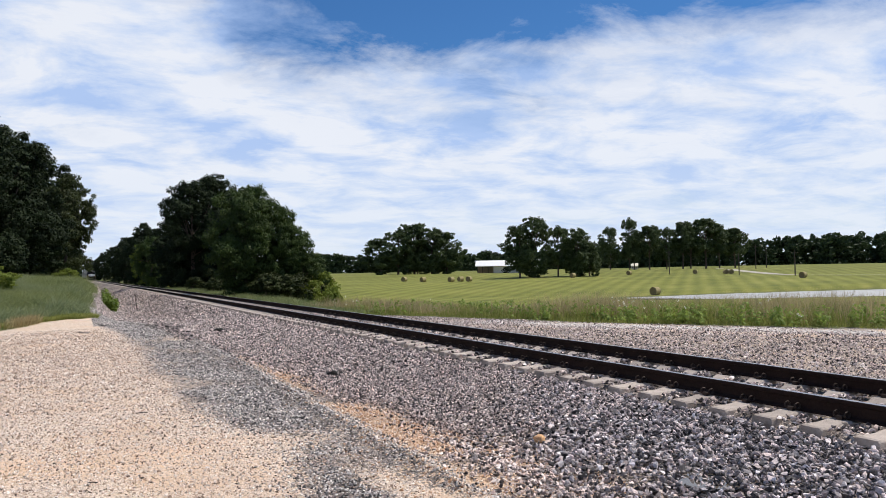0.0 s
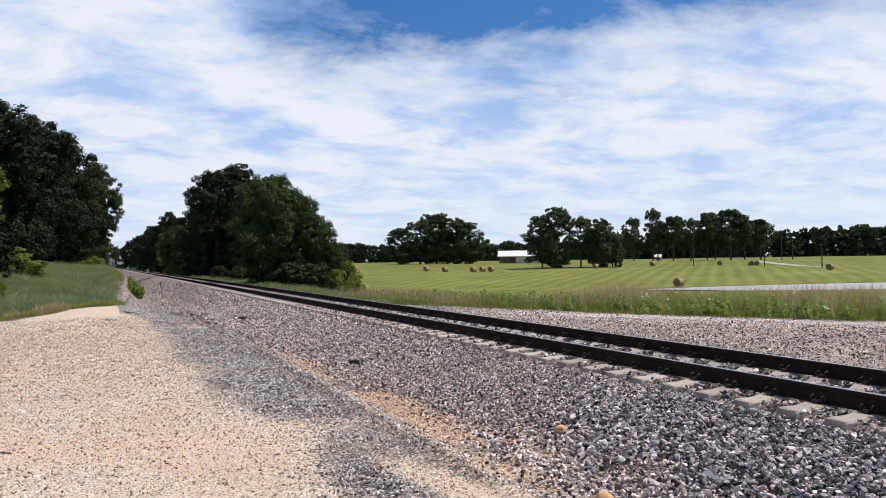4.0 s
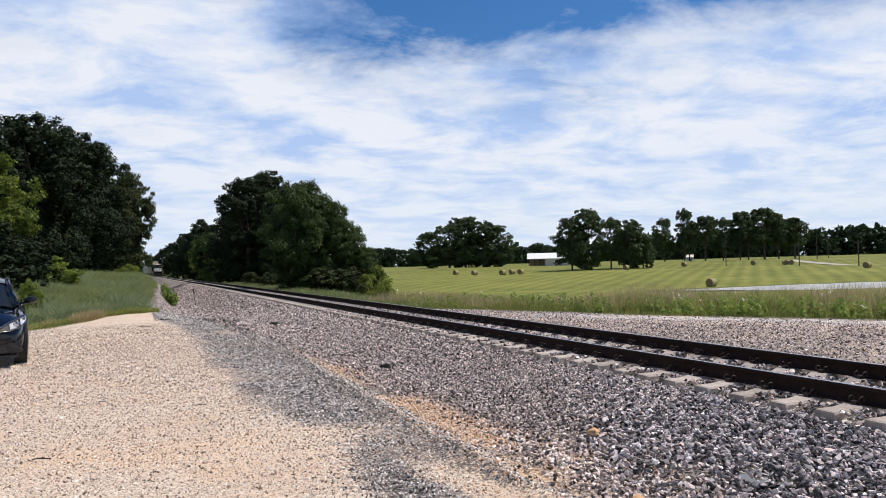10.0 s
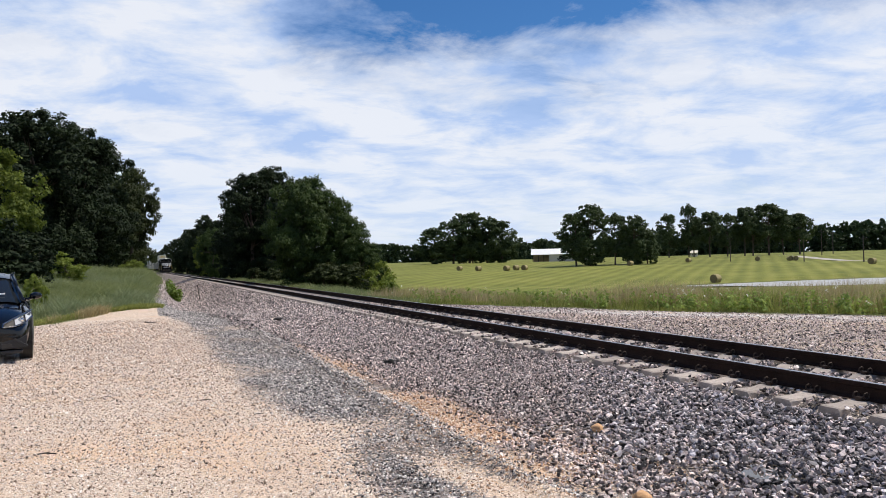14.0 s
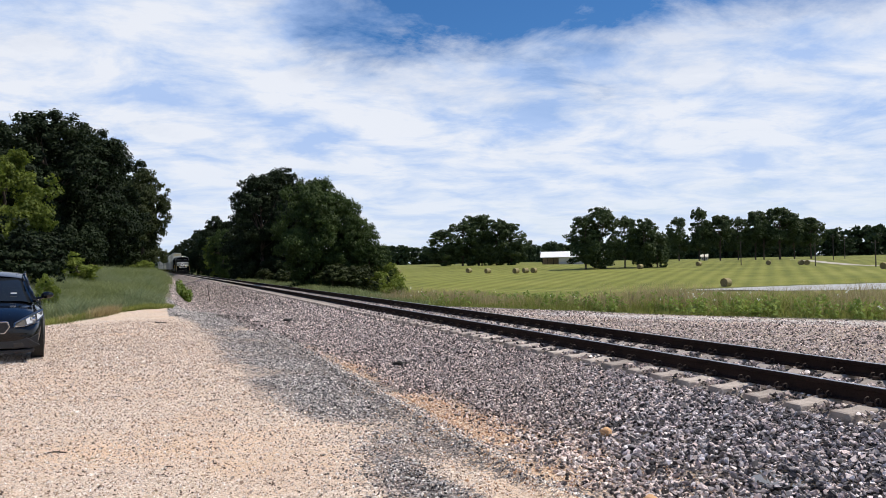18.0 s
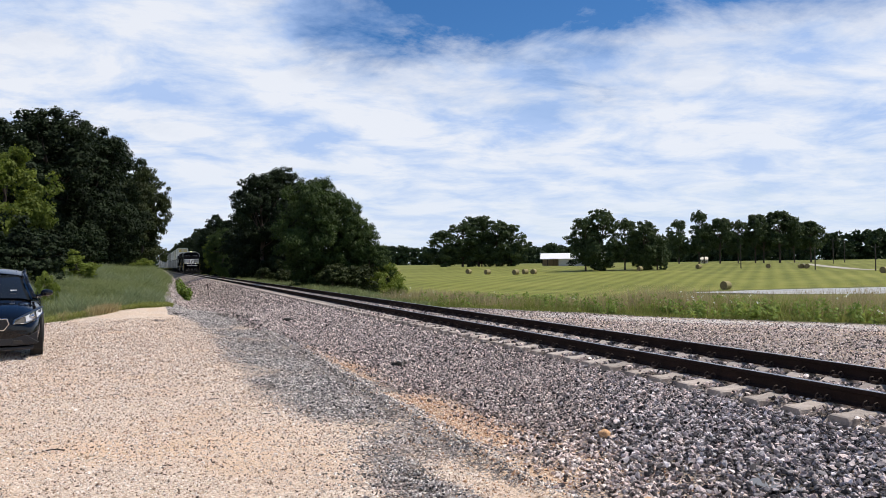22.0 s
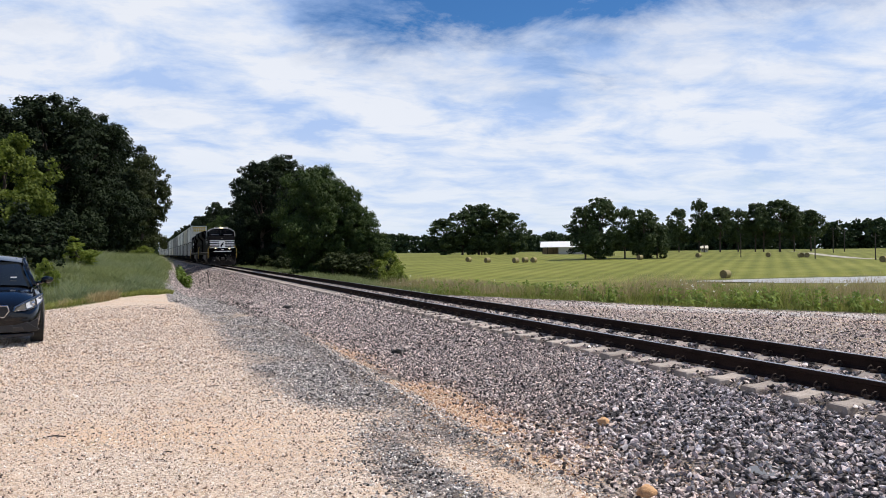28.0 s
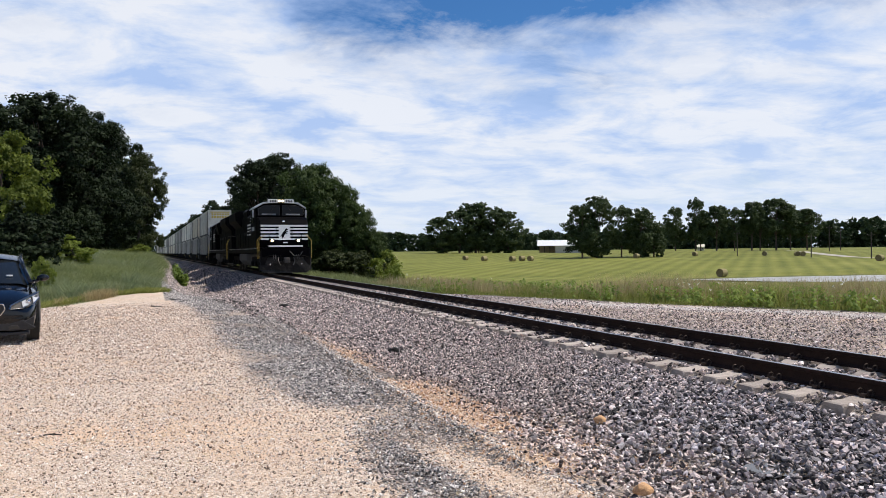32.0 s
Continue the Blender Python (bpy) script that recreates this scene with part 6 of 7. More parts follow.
    for wx in (-0.78, 0.78):
        for wy in (0.86, 3.55):
            w = part("wheel", tube(bmesh.new(), (wx - 0.1, wy, 0.325), (wx + 0.1, wy, 0.325), 0.325, 0.325, 28), M_TYRE, car, "black road tyre")
            s = 1 if wx > 0 else -1
            bm = tube(bmesh.new(), (wx + s * 0.08, wy, 0.325), (wx + s * 0.106, wy, 0.325), 0.215, 0.2, 24)
            rim = part("rim", bm, M_STEEL, w, "grey alloy rim")
    return car


build_car()

# ---------------------------------------------------------------- the train
TRAIN_SPEED, TRAIN_END = 12.2, 47.5     # metres a second, and the nose's place at the clip's end


def wheelset(parent, y, gauge=0.755, r=0.52, mat=None):
    bm = bmesh.new()
    for s in (-1, 1):
        tube(bm, (s * gauge - 0.065, 0, 0), (s * gauge + 0.065, 0, 0), r, r, 24)
        tube(bm, (s * gauge - 0.065 if s > 0 else s * gauge + 0.035, 0, 0), (s * gauge - 0.035 if s > 0 else s * gauge + 0.065, 0, 0), r + 0.028, r + 0.028, 24)
    tube(bm, (-0.95, 0, 0), (0.95, 0, 0), 0.09, 0.09, 10)
    for s in (-1, 1):
        for k in range(3):
            a = k * math.tau / 3
            tube(bm, (s * (gauge + 0.06), 0.3 * math.cos(a), 0.3 * math.sin(a)), (s * (gauge + 0.09), 0.3 * math.cos(a), 0.3 * math.sin(a)), 0.06, 0.06, 8)
    return part("wheelset", bm, M_STEEL, parent, at=pose(0, y, r))


def build_loco(lit):
    """A heavy six-axle freight locomotive, nose towards -y, rail top at z = 0."""
    loco = empty("locomotive", pose(0, 0, 0), "black six-axle freight locomotive with white nose stripes" if lit else "black six-axle freight locomotive coupled behind the leader", "locomotive", "locomotives")
    lamp = M_LAMP if lit else M_LAMP_OFF
    # underframe
    part("frame", boxed(-1.5, 1.5, 0.75, 21.9, 1.28, 1.62, bevel=0.03), M_BLACK, loco)
    for s in (-1, 1):
        for k in range(26):
            part("sill_mark", boxed(s * 1.512 - 0.008, s * 1.512 + 0.008, 2.0 + 0.72 * k, 2.28 + 0.72 * k, 1.55, 1.61), M_ROOFGREY, loco, "short pale reflective mark on the sill")
    # fuel tank
    tank = part("fuel_tank", softened(prism([(-1.42, 1.25), (-1.42, 0.75), (-1.1, 0.42), (1.1, 0.42), (1.42, 0.75), (1.42, 1.25)], "y", 8.6, 13.4), 0.05), M_TANK, loco)
    for s in (-1, 1):
        part("air_reservoir", tubed((s * 1.2, 8.9, 1.1), (s * 1.2, 13.0, 1.1), 0.16, 0.16, 12), M_GRIME, tank)
    # pilot with plough
    pl = prism([(-1.56, 1.05), (-1.56, 0.30), (-1.25, 0.08), (1.25, 0.08), (1.56, 0.30), (1.56, 1.05), (0.55, 1.05), (0.5, 0.78), (-0.5, 0.78), (-0.55, 1.05)], "y", 0.25, 0.34)
    for v in pl.verts:
        v.co.y += 0.28 * abs(v.co.x) / 1.5 - 0.22 * max(0, 0.6 - v.co.z)
    part("plough", softened(pl, 0.01), M_PLOUGH, loco, "scuffed steel snow plough")
    part("pilot", boxed(-1.5, 1.5, 0.45, 0.95, 0.55, 1.45, bevel=0.03), M_GRIME, loco)
    part("end_plate", boxed(-1.45, 1.45, 0.40, 0.47, 1.05, 1.58, bevel=0.02), M_BLACK, loco)
    c = part("coupler", boxed(-0.13, 0.13, -0.05, 0.5, 0.72, 0.98, bevel=0.04), M_STEEL, loco)
    part("knuckle", boxed(-0.22, 0.16, -0.22, 0.02, 0.68, 1.02, bevel=0.07), M_STEEL, c)
    for s in (-1, 1):
        part("air_hose", path_tube([(s * 0.45, 0.38, 1.05), (s * 0.5, 0.2, 0.8), (s * 0.38, 0.08, 0.55)], 0.03, 6), M_PLASTIC, loco)
        for k in range(2):
            part("hose", path_tube([(s * (0.62 + 0.12 * k), 0.40, 1.2), (s * (0.66 + 0.12 * k), 0.24, 0.95), (s * (0.6 + 0.12 * k), 0.3, 0.82)], 0.022, 6), M_PLASTIC, loco)
    part("jumper_cable", path_tube([(0.2, 0.38, 1.42), (0.45, 0.28, 1.12), (0.8, 0.27, 1.1), (1.0, 0.36, 1.38)], 0.03, 6), M_PLASTIC, loco)
    # anti-climber and white step edge
    part("anticlimber", boxed(-1.02, 1.02, 0.32, 0.8, 1.665, 1.755, bevel=0.01), M_WHITE, loco, "white edge of the front step")
    part("deck", boxed(-1.53, 1.53, 0.6, 21.95, 1.62, 1.66), M_GRIME, loco)
    # corner steps and yellow grab irons
    for s in (-1, 1):
        for k, z in enumerate((0.45, 0.80, 1.15, 1.48)):
            part("step", boxed(s * 1.30 - 0.24, s * 1.30 + 0.24, 0.62, 1.05, z - 0.02, z + 0.02), M_GRIME, loco)
        for y, x in ((0.58, 1.60), (0.95, 1.66)):
            part("grab_iron", path_tube([(s * x, y, 0.95), (s * x, y, 2.02), (s * (x - 0.04), y, 2.12), (s * (x - 0.36), y + 0.04, 2.46)], 0.016, 8), M_YELLOW, loco, "yellow corner handrail")
        part("side_step_panel", boxed(s * 1.54 - 0.02, s * 1.54 + 0.02, 0.60, 1.08, 0.35, 0.55), M_GRIME, loco)
        part("handrail", path_tube([(s * 0.98, 0.55, 1.66), (s * 0.98, 0.55, 2.45), (s * 1.2, 0.6, 2.5)], 0.018, 8), M_BLACK, loco)
        part("uncoupling_lever", path_tube([(s * 0.3, 0.30, 1.10), (s * 0.9, 0.26, 1.16), (s * 1.42, 0.34, 1.02), (s * 1.44, 0.33, 0.82)], 0.016, 6), M_GRIME, loco)
        part("marker_lens", tubed((s * 0.95, 0.36, 0.62), (s * 0.95, 0.395, 0.62), 0.035, 0.035, 10), M_CHROME, loco)
    # nose: flat face, a break above the stripes, then a slope back to the windscreens
    nose = prism([(1.05, 1.66), (0.95, 2.05), (0.95, 3.06), (1.25, 3.36), (1.70, 3.52), (2.75, 3.60), (2.75, 1.66)], "x", -1.53, 1.53)
    for v in nose.verts:
        k = 1 - 0.035 * max(0, (2.2 - v.co.y) / 1.2)
        v.co.x *= k
    part("nose", softened(nose, 0.07, 3), M_BLACK, loco, "broad black nose")
    # white stripes, each one a thin plate; a white centre panel with a dark leaping shape
    for k in range(4):
        z = 2.10 + k * 0.208
        for a, b in ((-1.44, -0.34), (0.34, 1.44)):
            part("stripe", boxed(a, b, 0.925, 0.955, z, z + 0.105), M_WHITE, loco, "white nose stripe")
    part("stripe", boxed(-1.44, 1.44, 0.925, 0.957, 2.915, 3.03), M_WHITE, loco, "white nose stripe")
    panel = part("emblem_panel", boxed(-0.34, 0.34, 0.921, 0.955, 2.10, 2.915), M_WHITE, loco, "white centre panel with a dark emblem")
    for s in (-1, 1):
        part("panel_edge", boxed(s * 0.46 - 0.018, s * 0.46 + 0.018, 0.912, 0.926, 2.12, 2.90), M_BLACK, panel, "dark upright bar beside the emblem")
    bm = bmesh.new()
    for a, b, r0, r1 in (((-0.12, 2.38), (0.04, 2.60), 0.075, 0.085), ((0.04, 2.60), (0.10, 2.76), 0.06, 0.045), ((0.10, 2.78), (0.20, 2.72), 0.045, 0.025), ((0.06, 2.60), (0.20, 2.62), 0.028, 0.018),
                         ((0.06, 2.54), (0.17, 2.48), 0.026, 0.016), ((-0.12, 2.38), (-0.15, 2.18), 0.04, 0.02), ((-0.08, 2.38), (-0.02, 2.20), 0.035, 0.018), ((-0.16, 2.40), (-0.24, 2.30), 0.03, 0.012)):
        d = Vector((b[0] - a[0], b[1] - a[1]))
        p = Vector((-d.y, d.x)).normalized()
        pts = [(a[0] + p.x * r0, a[1] + p.y * r0), (a[0] - p.x * r0, a[1] - p.y * r0), (b[0] - p.x * r1, b[1] - p.y * r1), (b[0] + p.x * r1, b[1] + p.y * r1)]
        vs = [bm.verts.new((x, 0.914, z)) for x, z in pts] + [bm.verts.new((x, 0.922, z)) for x, z in pts]
        bm.faces.new(vs[:4])
        for i in range(4):
            bm.faces.new((vs[i], vs[(i + 1) % 4], vs[4 + (i + 1) % 4], vs[4 + i]))
    bmesh.ops.recalc_face_normals(bm, faces=bm.faces[:])
    part("emblem", bm, M_BLACK, panel, "dark leaping emblem")
    part("nose_door_light", boxed(-0.10, 0.04, 1.06, 1.16, 3.20, 3.30, bevel=0.01), M_CHROME, loco)
    part("nose_mark", boxed(-0.14, 0.14, 0.60, 0.64, 1.90, 1.96), M_WHITE, loco, "small pale plate over the step")
    for s in (-1, 1):
        box_ = part("ditch_light", boxed(s * 0.80 - 0.15, s * 0.80 + 0.15, 0.62, 0.86, 1.94, 2.17, bevel=0.03), M_BLACK, loco)
        part("lens", tubed((s * 0.80, 0.60, 2.055), (s * 0.80, 0.64, 2.055), 0.085, 0.085, 18), lamp, box_, "lit round ditch light" if lit else "")
    # cab with a roof that slopes down to both sides
    cab = prism([(-1.54, 1.66), (-1.54, 4.12), (-1.05, 4.42), (-0.6, 4.46), (0.6, 4.46), (1.05, 4.42), (1.54, 4.12), (1.54, 1.66)], "y", 2.55, 5.2)
    for v in cab.verts:
        if v.co.y < 3 and v.co.z < 4.3:
            v.co.y -= 0.22
    part("cab", softened(cab, 0.04), M_BLACK, loco)
    part("cab_roof", softened(prism([(-1.60, 4.10), (-1.07, 4.40), (-0.6, 4.45), (0.6, 4.45), (1.07, 4.40), (1.60, 4.10), (1.58, 4.20), (1.07, 4.51), (0.6, 4.55), (-0.6, 4.55), (-1.07, 4.51), (-1.58, 4.20)], "y", 2.3, 5.25), 0.012), M_ROOFGREY, loco, "pale grey cab roof edge")
    for s in (-1, 1):
        pane = part("windscreen", softened(prism([(s * 0.08, 3.68), (s * 1.40, 3.68), (s * 1.42, 4.08), (s * 1.05, 4.28), (s * 0.08, 4.30)], "y", 2.26, 2.32), 0.01), M_GLASS, loco, "dark windscreen pane")
        part("gasket", path_tube([(s * x, 2.255, z) for x, z in ((0.08, 3.68), (1.40, 3.68), (1.42, 4.08), (1.05, 4.28), (0.08, 4.30), (0.08, 3.68))], 0.018, 6), M_PLASTIC, pane)
        part("wiper", path_tube([(s * 0.35, 2.23, 4.34), (s * 0.60, 2.22, 3.95)], 0.014, 6), M_CLIP, pane)
        # paler strip on the lower edge of the pane
        part("blind", boxed(s * 0.75 - 0.45, s * 0.75 + 0.45, 2.252, 2.262, 3.70, 3.78), M_BOX_GREY, pane, "pale strip along the windscreen's lower edge")
        sw = part("side_window", boxed(s * 1.545 - 0.015, s * 1.545 + 0.015, 3.2, 4.7, 3.25, 4.0), M_GLASS, loco)
        part("sash", boxed(s * 1.552 - 0.015, s * 1.552 + 0.015, 3.92, 3.98, 3.25, 4.0), M_STEEL, sw)
        part("mirror", boxed(s * 1.60, s * 1.72, 2.75, 2.8, 3.55, 4.05, bevel=0.02) if s > 0 else boxed(-1.72, -1.60, 2.75, 2.8, 3.55, 4.05, bevel=0.02), M_ROOFGREY, loco, "pale upright wing mirror")
        nb = part("number_board", boxed(s * 0.50 - 0.29, s * 0.50 + 0.29, 2.12, 2.5, 4.45, 4.68, bevel=0.02), M_WHITE, loco, "pale lit number board")
        for k in range(4):
            x = s * 0.50 - 0.20 + k * 0.11
            part("bar", boxed(x, x + 0.065, 2.108, 2.122, 4.51, 4.62), M_BLACK, nb)
        for k in range(4):
            part("numeral_bar", boxed(s * 1.552 - 0.01, s * 1.552 + 0.01, 3.2 + 0.32 * k, 3.42 + 0.32 * k, 2.72, 2.98), M_ROOFGREY, loco, "pale bar on the cab side")
        for k in range(5):
            part("vent_bar", boxed(s * 1.552 - 0.01, s * 1.552 + 0.01, 4.85, 5.15, 2.75 + 0.2 * k, 2.83 + 0.2 * k), M_ROOFGREY, loco, "pale bar behind the cab door")
    hl = part("headlight", boxed(-0.20, 0.20, 2.16, 2.55, 4.46, 4.69, bevel=0.02), M_STEEL, loco)
    for s in (-1, 1):
        part("lens", tubed((s * 0.095, 2.13, 4.575), (s * 0.095, 2.17, 4.575), 0.078, 0.078, 18), lamp, hl, "lit headlight" if lit else "")
    part("horn", path_tube([(0.3, 4.2, 4.5), (0.3, 4.0, 4.68), (0.3, 3.6, 4.68)], 0.06, 8), M_STEEL, loco)
    part("antenna", boxed(-0.5, -0.2, 3.4, 3.9, 4.54, 4.66, bevel=0.03), M_ROOFGREY, loco)
    # long hood
    part("hood", softened(prism([(-1.0, 1.66), (-1.0, 3.95), (-0.8, 4.25), (0.8, 4.25), (1.0, 3.95), (1.0, 1.66)], "y", 5.2, 20.6), 0.04), M_BLACK, loco)
    part("inverter_cabinet", softened(prism([(-1.42, 1.66), (-1.42, 3.75), (-1.1, 4.1), (1.1, 4.1), (1.42, 3.75), (1.42, 1.66)], "y", 5.25, 8.2), 0.05), M_BLACK, loco)
    part("blower_housing", softened(prism([(-1.25, 3.2), (-1.45, 4.2), (-1.2, 4.42), (1.2, 4.42), (1.45, 4.2), (1.25, 3.2)], "y", 8.3, 10.6), 0.04), M_BLACK, loco)
    rad = part("radiator", softened(prism([(-1.0, 3.3), (-1.52, 3.85), (-1.52, 4.45), (-1.2, 4.58), (1.2, 4.58), (1.52, 4.45), (1.52, 3.85), (1.0, 3.3)], "y", 15.2, 20.6), 0.04), M_BLACK, loco, "flared radiator wings")
    for y in (16.2, 17.9, 19.6):
        part("fan", tubed((0, y, 4.58), (0, y, 4.70), 0.72, 0.68, 24), M_STEEL, rad)
    end = part("rear_door", boxed(-0.42, 0.42, 20.6, 20.64, 1.9, 3.7), M_BLACK, loco)
    part("door_handle", boxed(0.28, 0.34, 20.64, 20.68, 2.6, 2.8), M_STEEL, end)
    rl = part("rear_headlight", boxed(-0.24, 0.24, 20.6, 20.72, 3.98, 4.2, bevel=0.02), M_STEEL, loco)
    for s in (-1, 1):
        part("lens", tubed((s * 0.11, 20.71, 4.09), (s * 0.11, 20.74, 4.09), 0.085, 0.085, 16), M_LAMP_OFF, rl)
        part("rear_stripe", boxed(s * 0.5 - 0.32, s * 0.5 + 0.32, 20.605, 20.63, 3.78, 3.86), M_WHITE, loco, "pale stripe on the hood end")
        part("end_rail", path_tube([(s * 0.6, 21.85, 1.66), (s * 0.6, 21.85, 2.75), (s * 1.4, 21.8, 2.75)], 0.022, 6), M_STEEL, loco)
    part("rear_pilot", boxed(-1.5, 1.5, 21.6, 21.95, 0.45, 1.5, bevel=0.03), M_GRIME, loco)
    part("rear_coupler", boxed(-0.13, 0.13, 21.9, 22.35, 0.72, 0.98, bevel=0.04), M_STEEL, loco)
    part("exhaust", boxed(-0.4, 0.4, 11.6, 12.8, 4.25, 4.6, bevel=0.04), M_GRIME, loco)
    for s in (-1, 1):
        for k in range(9):
            y = 8.5 + k * 0.75
            d = part("hood_door", boxed(s * 1.006 - 0.012, s * 1.006 + 0.012, y, y + 0.68, 1.9, 3.6), M_BLACK, loco)
            part("latch", boxed(s * 1.03 - 0.015, s * 1.03 + 0.015, y + 0.55, y + 0.6, 2.6, 2.85), M_STEEL, d)
        for k in range(4):
            part("hood_stripe", boxed(s * 1.435 - 0.01, s * 1.435 + 0.01, 5.6, 7.9, 2.5 + 0.22 * k, 2.6 + 0.22 * k), M_WHITE, loco, "pale ventilation bar")
        part("side_rail", path_tube([(s * 1.46, 5.3, 2.75), (s * 1.46, 20.8, 2.75)], 0.016, 6), M_GRIME, loco, "walkway handrail")
        for k in range(10):
            y = 5.3 + k * 1.72
            part("stanchion", tubed((s * 1.46, y, 1.66), (s * 1.46, y, 2.75), 0.016, 0.016, 6), M_GRIME, loco)
        part("rear_grab", path_tube([(s * 1.56, 21.8, 0.75), (s * 1.58, 21.85, 2.0), (s * 1.4, 21.8, 2.5)], 0.016, 8), M_YELLOW, loco, "yellow corner handrail")
    # trucks
    for y0 in (2.3, 14.6):
        truck = part("truck", boxed(-1.05, 1.05, y0 + 0.4, y0 + 4.7, 0.55, 0.85, bevel=0.05), M_GRIME, loco)
        for s in (-1, 1):
            part("side_frame", softened(prism([(y0, 0.75), (y0 + 0.3, 0.5), (y0 + 4.8, 0.5), (y0 + 5.1, 0.75), (y0 + 4.9, 1.05), (y0 + 0.2, 1.05)], "x", s * 1.12 - 0.09, s * 1.12 + 0.09), 0.03), M_GRIME, truck)
            for k in range(3):
                part("journal_box", boxed(s * 1.24 - 0.1, s * 1.24 + 0.1, y0 + 0.45 + k * 1.85, y0 + 0.85 + k * 1.85, 0.4, 0.75, bevel=0.04), M_GRIME, truck)
        for k in range(3):
            SPINNERS.append((wheelset(loco, y0 + 0.65 + k * 1.85), 0.52))
    return loco


SPINNERS = []
BOX_L, BOX_W, BOX_H = 16.15, 2.59, 2.90
CAR_STEP = 19.7


def corrugated(length, height, side, pitch=0.28, depth=0.03):
    """One pressed side wall with upright folds, from y = 0 to length."""
    vs, fs, y = [], [], 0.12
    prof = [(0.0, 0.0)]
    while y < length - 0.12:
        prof += [(y, 0.0), (y + 0.06, -depth), (y + pitch * 0.5, -depth), (y + pitch * 0.5 + 0.06, 0.0)]
        y += pitch
    prof.append((length, 0.0))
    for p, d in prof:
        x = side * (BOX_W / 2 - 0.02 + d)
        vs += [(x, p, 0.16), (x, p, height - 0.12)]
    for i in range(len(prof) - 1):
        f = (2 * i, 2 * i + 1, 2 * i + 3, 2 * i + 2)
        fs.append(f if side < 0 else f[::-1])
    return vs, fs


def build_container(key, mat, label, yellow=False):
    """A 53-foot domestic container, front end at y = 0, floor at z = 0."""
    c = empty("container", pose(0, 0, 0), label, "container", "stacked containers")
    W, H, L = BOX_W / 2, BOX_H, BOX_L
    for s in (-1, 1):
        vs, fs = corrugated(L, H, s)
        part_mesh("side_wall", mesh_of("side_wall", vs, fs, mat), c)
        part("bottom_rail", boxed(s * W - 0.06, s * W + 0.0, 0, L, 0.0, 0.17) if s > 0 else boxed(-W, -W + 0.06, 0, L, 0.0, 0.17), M_BOX_POST, c, "grimy bottom rail")
        part("top_rail", boxed(W - 0.06, W, 0, L, H - 0.13, H) if s > 0 else boxed(-W, -W + 0.06, 0, L, H - 0.13, H), mat, c)
        for y in (0.0, 1.95, L - 2.1, L - 0.16):
            part("corner_post", boxed(W - 0.08, W + 0.012, y, y + (0.30 if y > 1 and y < L - 1 else 0.16), 0, H, bevel=0.01) if s > 0 else boxed(-W - 0.012, -W + 0.08, y, y + (0.30 if y > 1 and y < L - 1 else 0.16), 0, H, bevel=0.01), M_BOX_POST if y > 1 else mat, c)
        for y in (1.95, L - 2.1):
            part("corner_fitting", boxed(s * (W - 0.1) - 0.08, s * (W - 0.1) + 0.08, y, y + 0.16, -0.092, 0.01), M_GRIME, c)
    front = part("front_wall", boxed(-W + 0.02, W - 0.02, 0.03, 0.09, 0.05, H - 0.05), mat, c)
    for k in range(8):
        x = -W + 0.25 + k * 0.3
        part("rib", boxed(x - 0.04, x + 0.04, 0.005, 0.04, 0.15, H - 0.15), mat, front)
    if yellow:
        for k in range(7):
            x = -0.95 + k * 0.30
            for z, h in ((H - 0.95, 0.26), (H - 0.6, 0.2)):
                part("lettering_bar", boxed(x, x + 0.2, -0.006, 0.004, z, z + h), M_BOX_YELLOW, front, "yellow bars of lettering")
        part("lettering_bar", boxed(-1.1, 1.1, -0.006, 0.004, H - 0.30, H - 0.2), M_BOX_YELLOW, front, "yellow bars of lettering")
    part("door", boxed(-W + 0.02, W - 0.02, L - 0.08, L - 0.02, 0.05, H - 0.05), mat, c)
    part("roof", boxed(-W + 0.01, W - 0.01, 0.01, L - 0.01, H - 0.04, H + 0.0), mat, c)
    return c


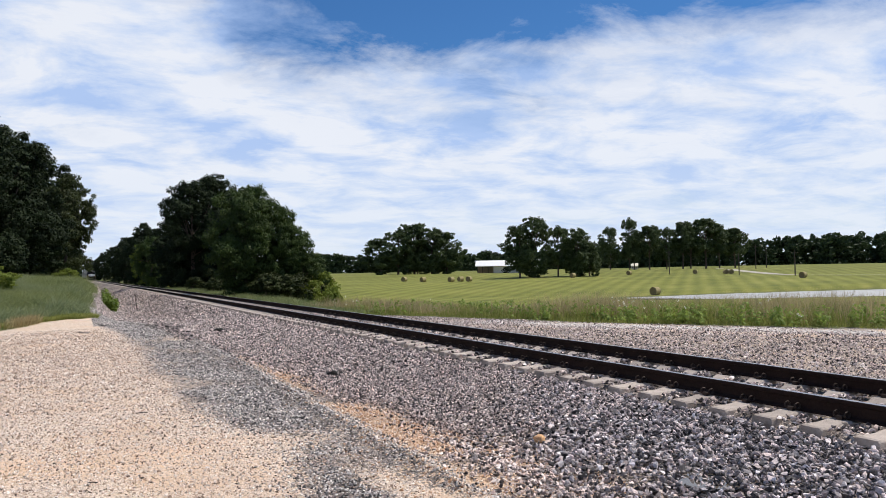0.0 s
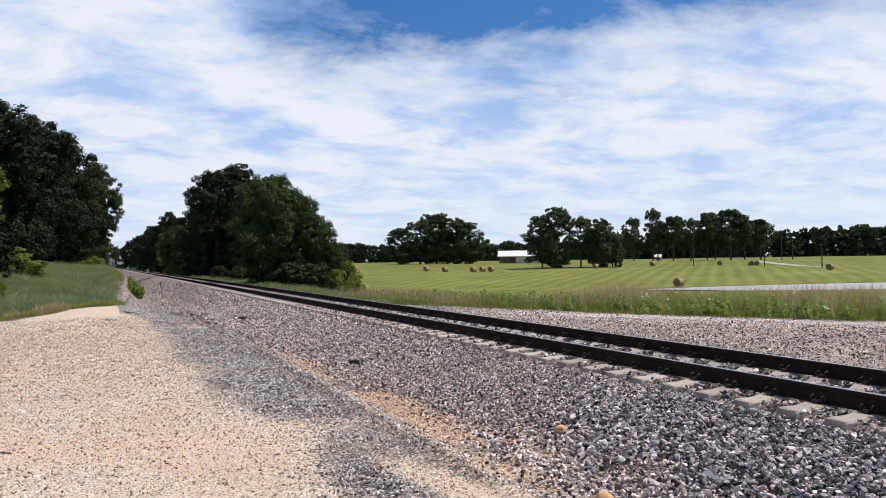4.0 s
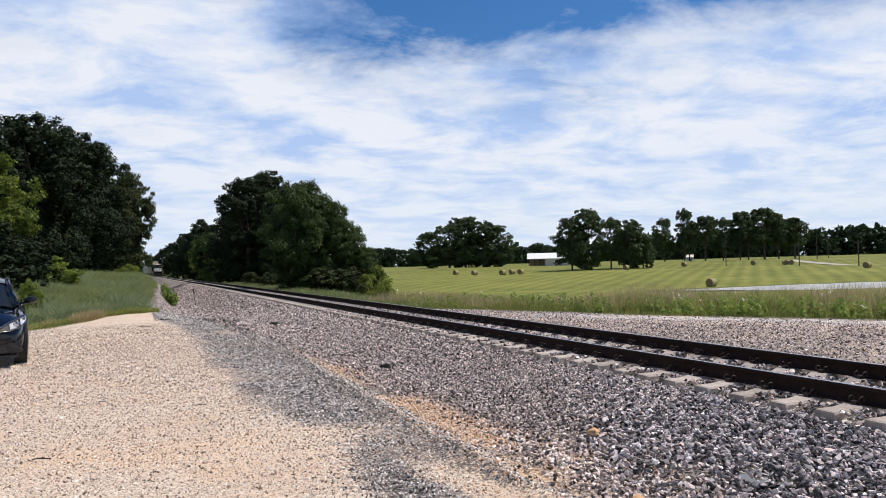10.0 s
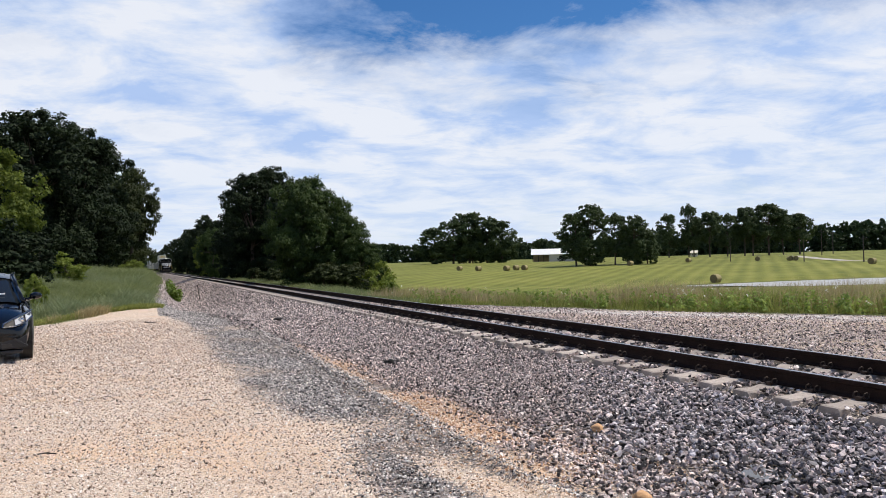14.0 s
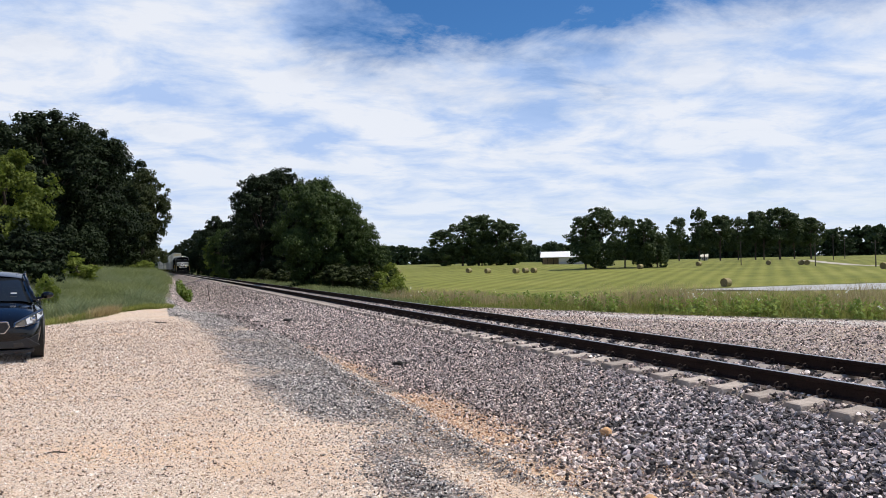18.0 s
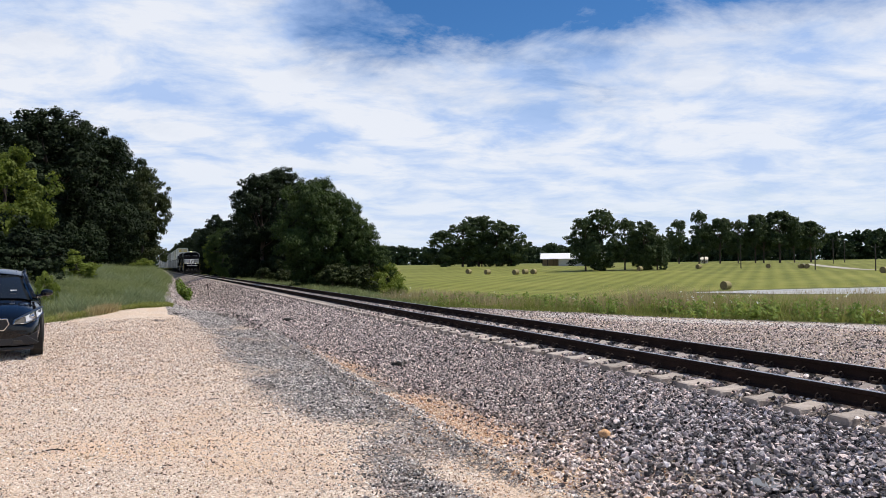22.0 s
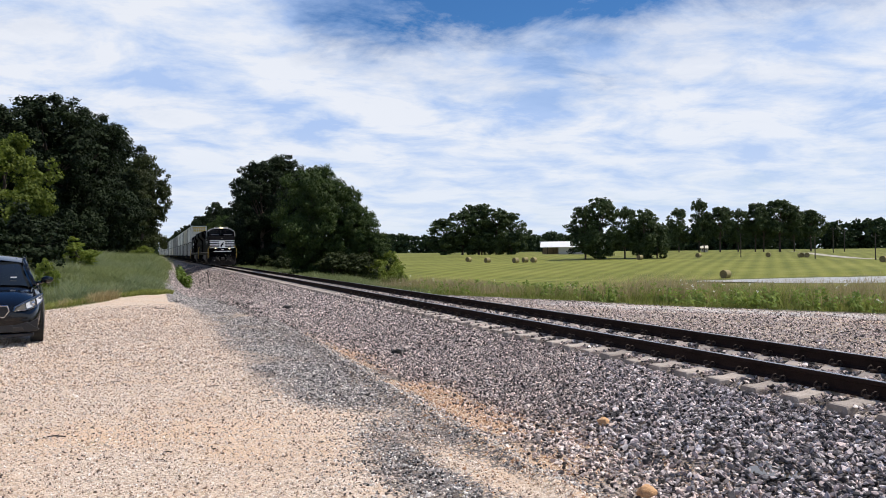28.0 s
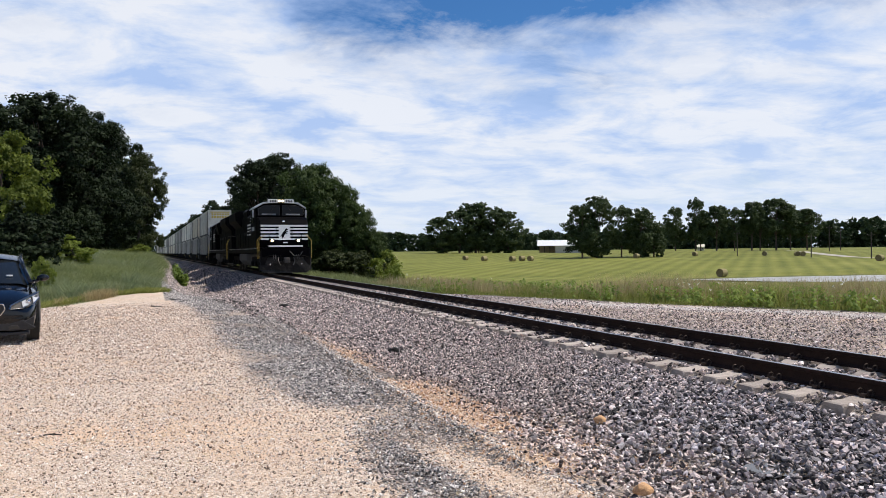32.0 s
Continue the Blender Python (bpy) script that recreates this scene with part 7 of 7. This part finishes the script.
def build_well_car():
    """An articulated double-stack well car: deep side sills, end platforms and trucks."""
    w = empty("well_car", pose(0, 0, 0), "dark rusty double-stack well car", "rail car", "well cars")
    for s in (-1, 1):
        sill = softened(prism([(2.0, 0.95), (2.9, 0.32), (18.6, 0.32), (19.5, 0.95), (19.5, 1.3), (18.7, 1.3), (18.3, 1.12), (3.2, 1.12), (2.8, 1.3), (2.0, 1.3)], "x", s * 1.42 - 0.05, s * 1.42 + 0.05), 0.02)
        part("side_sill", sill, M_GRIME, w)
        for k in range(9):
            y = 3.4 + k * 1.8
            part("sill_post", boxed(s * 1.49 - 0.03, s * 1.49 + 0.03, y, y + 0.1, 0.35, 1.1), M_GRIME, w)
        part("yellow_mark", boxed(s * 1.478 - 0.006, s * 1.478 + 0.006, 3.0, 3.5, 0.7, 0.95), M_BOX_YELLOW, w, "small yellow reflective mark")
    part("floor", boxed(-1.4, 1.4, 2.8, 18.7, 0.30, 0.38), M_GRIME, w)
    for y in (0.3,):
        part("platform", boxed(-1.35, 1.35, y, y + 2.2, 1.05, 1.2, bevel=0.02), M_GRIME, w)
        part("end_sill", boxed(-0.35, 0.35, y, y + 2.2, 0.75, 1.05, bevel=0.02), M_GRIME, w)
        part("rail", path_tube([(-1.3, y + 0.1, 1.2), (-1.3, y + 0.1, 2.0), (1.3, y + 0.1, 2.0), (1.3, y + 0.1, 1.2)], 0.02, 6), M_STEEL, w)
        part("coupler", boxed(-0.12, 0.12, y - 0.4 if y < 1 else y + 2.1, y + 0.1 if y < 1 else y + 2.6, 0.72, 0.95, bevel=0.03), M_STEEL, w)
        truck = part("truck", boxed(-0.95, 0.95, y + 0.95, y + 1.25, 0.45, 0.75, bevel=0.03), M_GRIME, w)
        for s in (-1, 1):
            part("side_frame", softened(prism([(y + 0.0, 0.62), (y + 0.4, 0.55), (y + 0.8, 0.32), (y + 1.4, 0.32), (y + 1.8, 0.55), (y + 2.2, 0.62), (y + 2.1, 0.75), (y + 0.1, 0.75)], "x", s * 1.0 - 0.07, s * 1.0 + 0.07), 0.02), M_GRIME, truck)
        for k in (0.22, 1.98):
            wheelset(w, y + k, r=0.46)
    return w


REVERSED = []       # coupled with its long hood leading
TRAIN = []          # things and how far each lies behind the train's nose, and at what height


def build_train():
    lead = build_loco(True)
    TRAIN.append((lead, 0.0, 0.0))
    second = build_loco(False)
    TRAIN.append((second, 22.4 + 22.35, 0.0))
    REVERSED.append(second)
    kinds = [build_container("w", M_BOX_WHITE, "white corrugated shipping container, lightly soiled"), build_container("g", M_BOX_GREY, "grey corrugated shipping container, soiled"),
             build_container("t", M_BOX_TAN, "tan-white corrugated shipping container, soiled")]
    yellow = build_container("y", M_BOX_WHITE, "white container with yellow lettering on its front", True)
    well = build_well_car()
    rnd = random.Random(12)
    used = set()
    for i in range(25):
        d = 45.2 + i * CAR_STEP
        w = well if i == 0 else copy_thing(well, pose(0, 0, 0))
        TRAIN.append((w, d, 0.0))
        for lvl in (0, 1):
            if i == 0 and lvl == 1:
                c = yellow
            else:
                k = rnd.choice([0, 0, 1, 1, 2])
                c = copy_thing(kinds[k], pose(0, 0, 0)) if k in used else kinds[k]
                used.add(k)
            TRAIN.append((c, d + 2.62, 0.47 + lvl * (BOX_H + 0.09)))
    for k in range(3):
        if k not in used:
            TRAIN.append((kinds[k], 45.2 + 25 * CAR_STEP, 0.4))


build_train()


def motions():
    """The train rolls towards the viewer at a steady speed; the locomotives' wheels turn."""
    for thing, behind, up in TRAIN:
        rows = []
        for t in range(0, 33, 4):
            s = TRAIN_END + TRAIN_SPEED * (32.0 - t) + behind
            rows.append((float(t), pose(float(track_x(s)), s, RAIL_TOP + up, 0, 0, track_turn(s) + (180 if thing in REVERSED else 0))))
        walk(thing, rows)
    turn = math.degrees(TRAIN_SPEED / 0.52 / FPS)
    for ob, r in SPINNERS:
        at = ob.matrix_basis.translation.copy()
        way = -1 if ob.parent in REVERSED else 1
        walk(ob, [(k / FPS, pose(*at, way * k * turn)) for k in range(0, 32 * FPS + 1)])


motions()
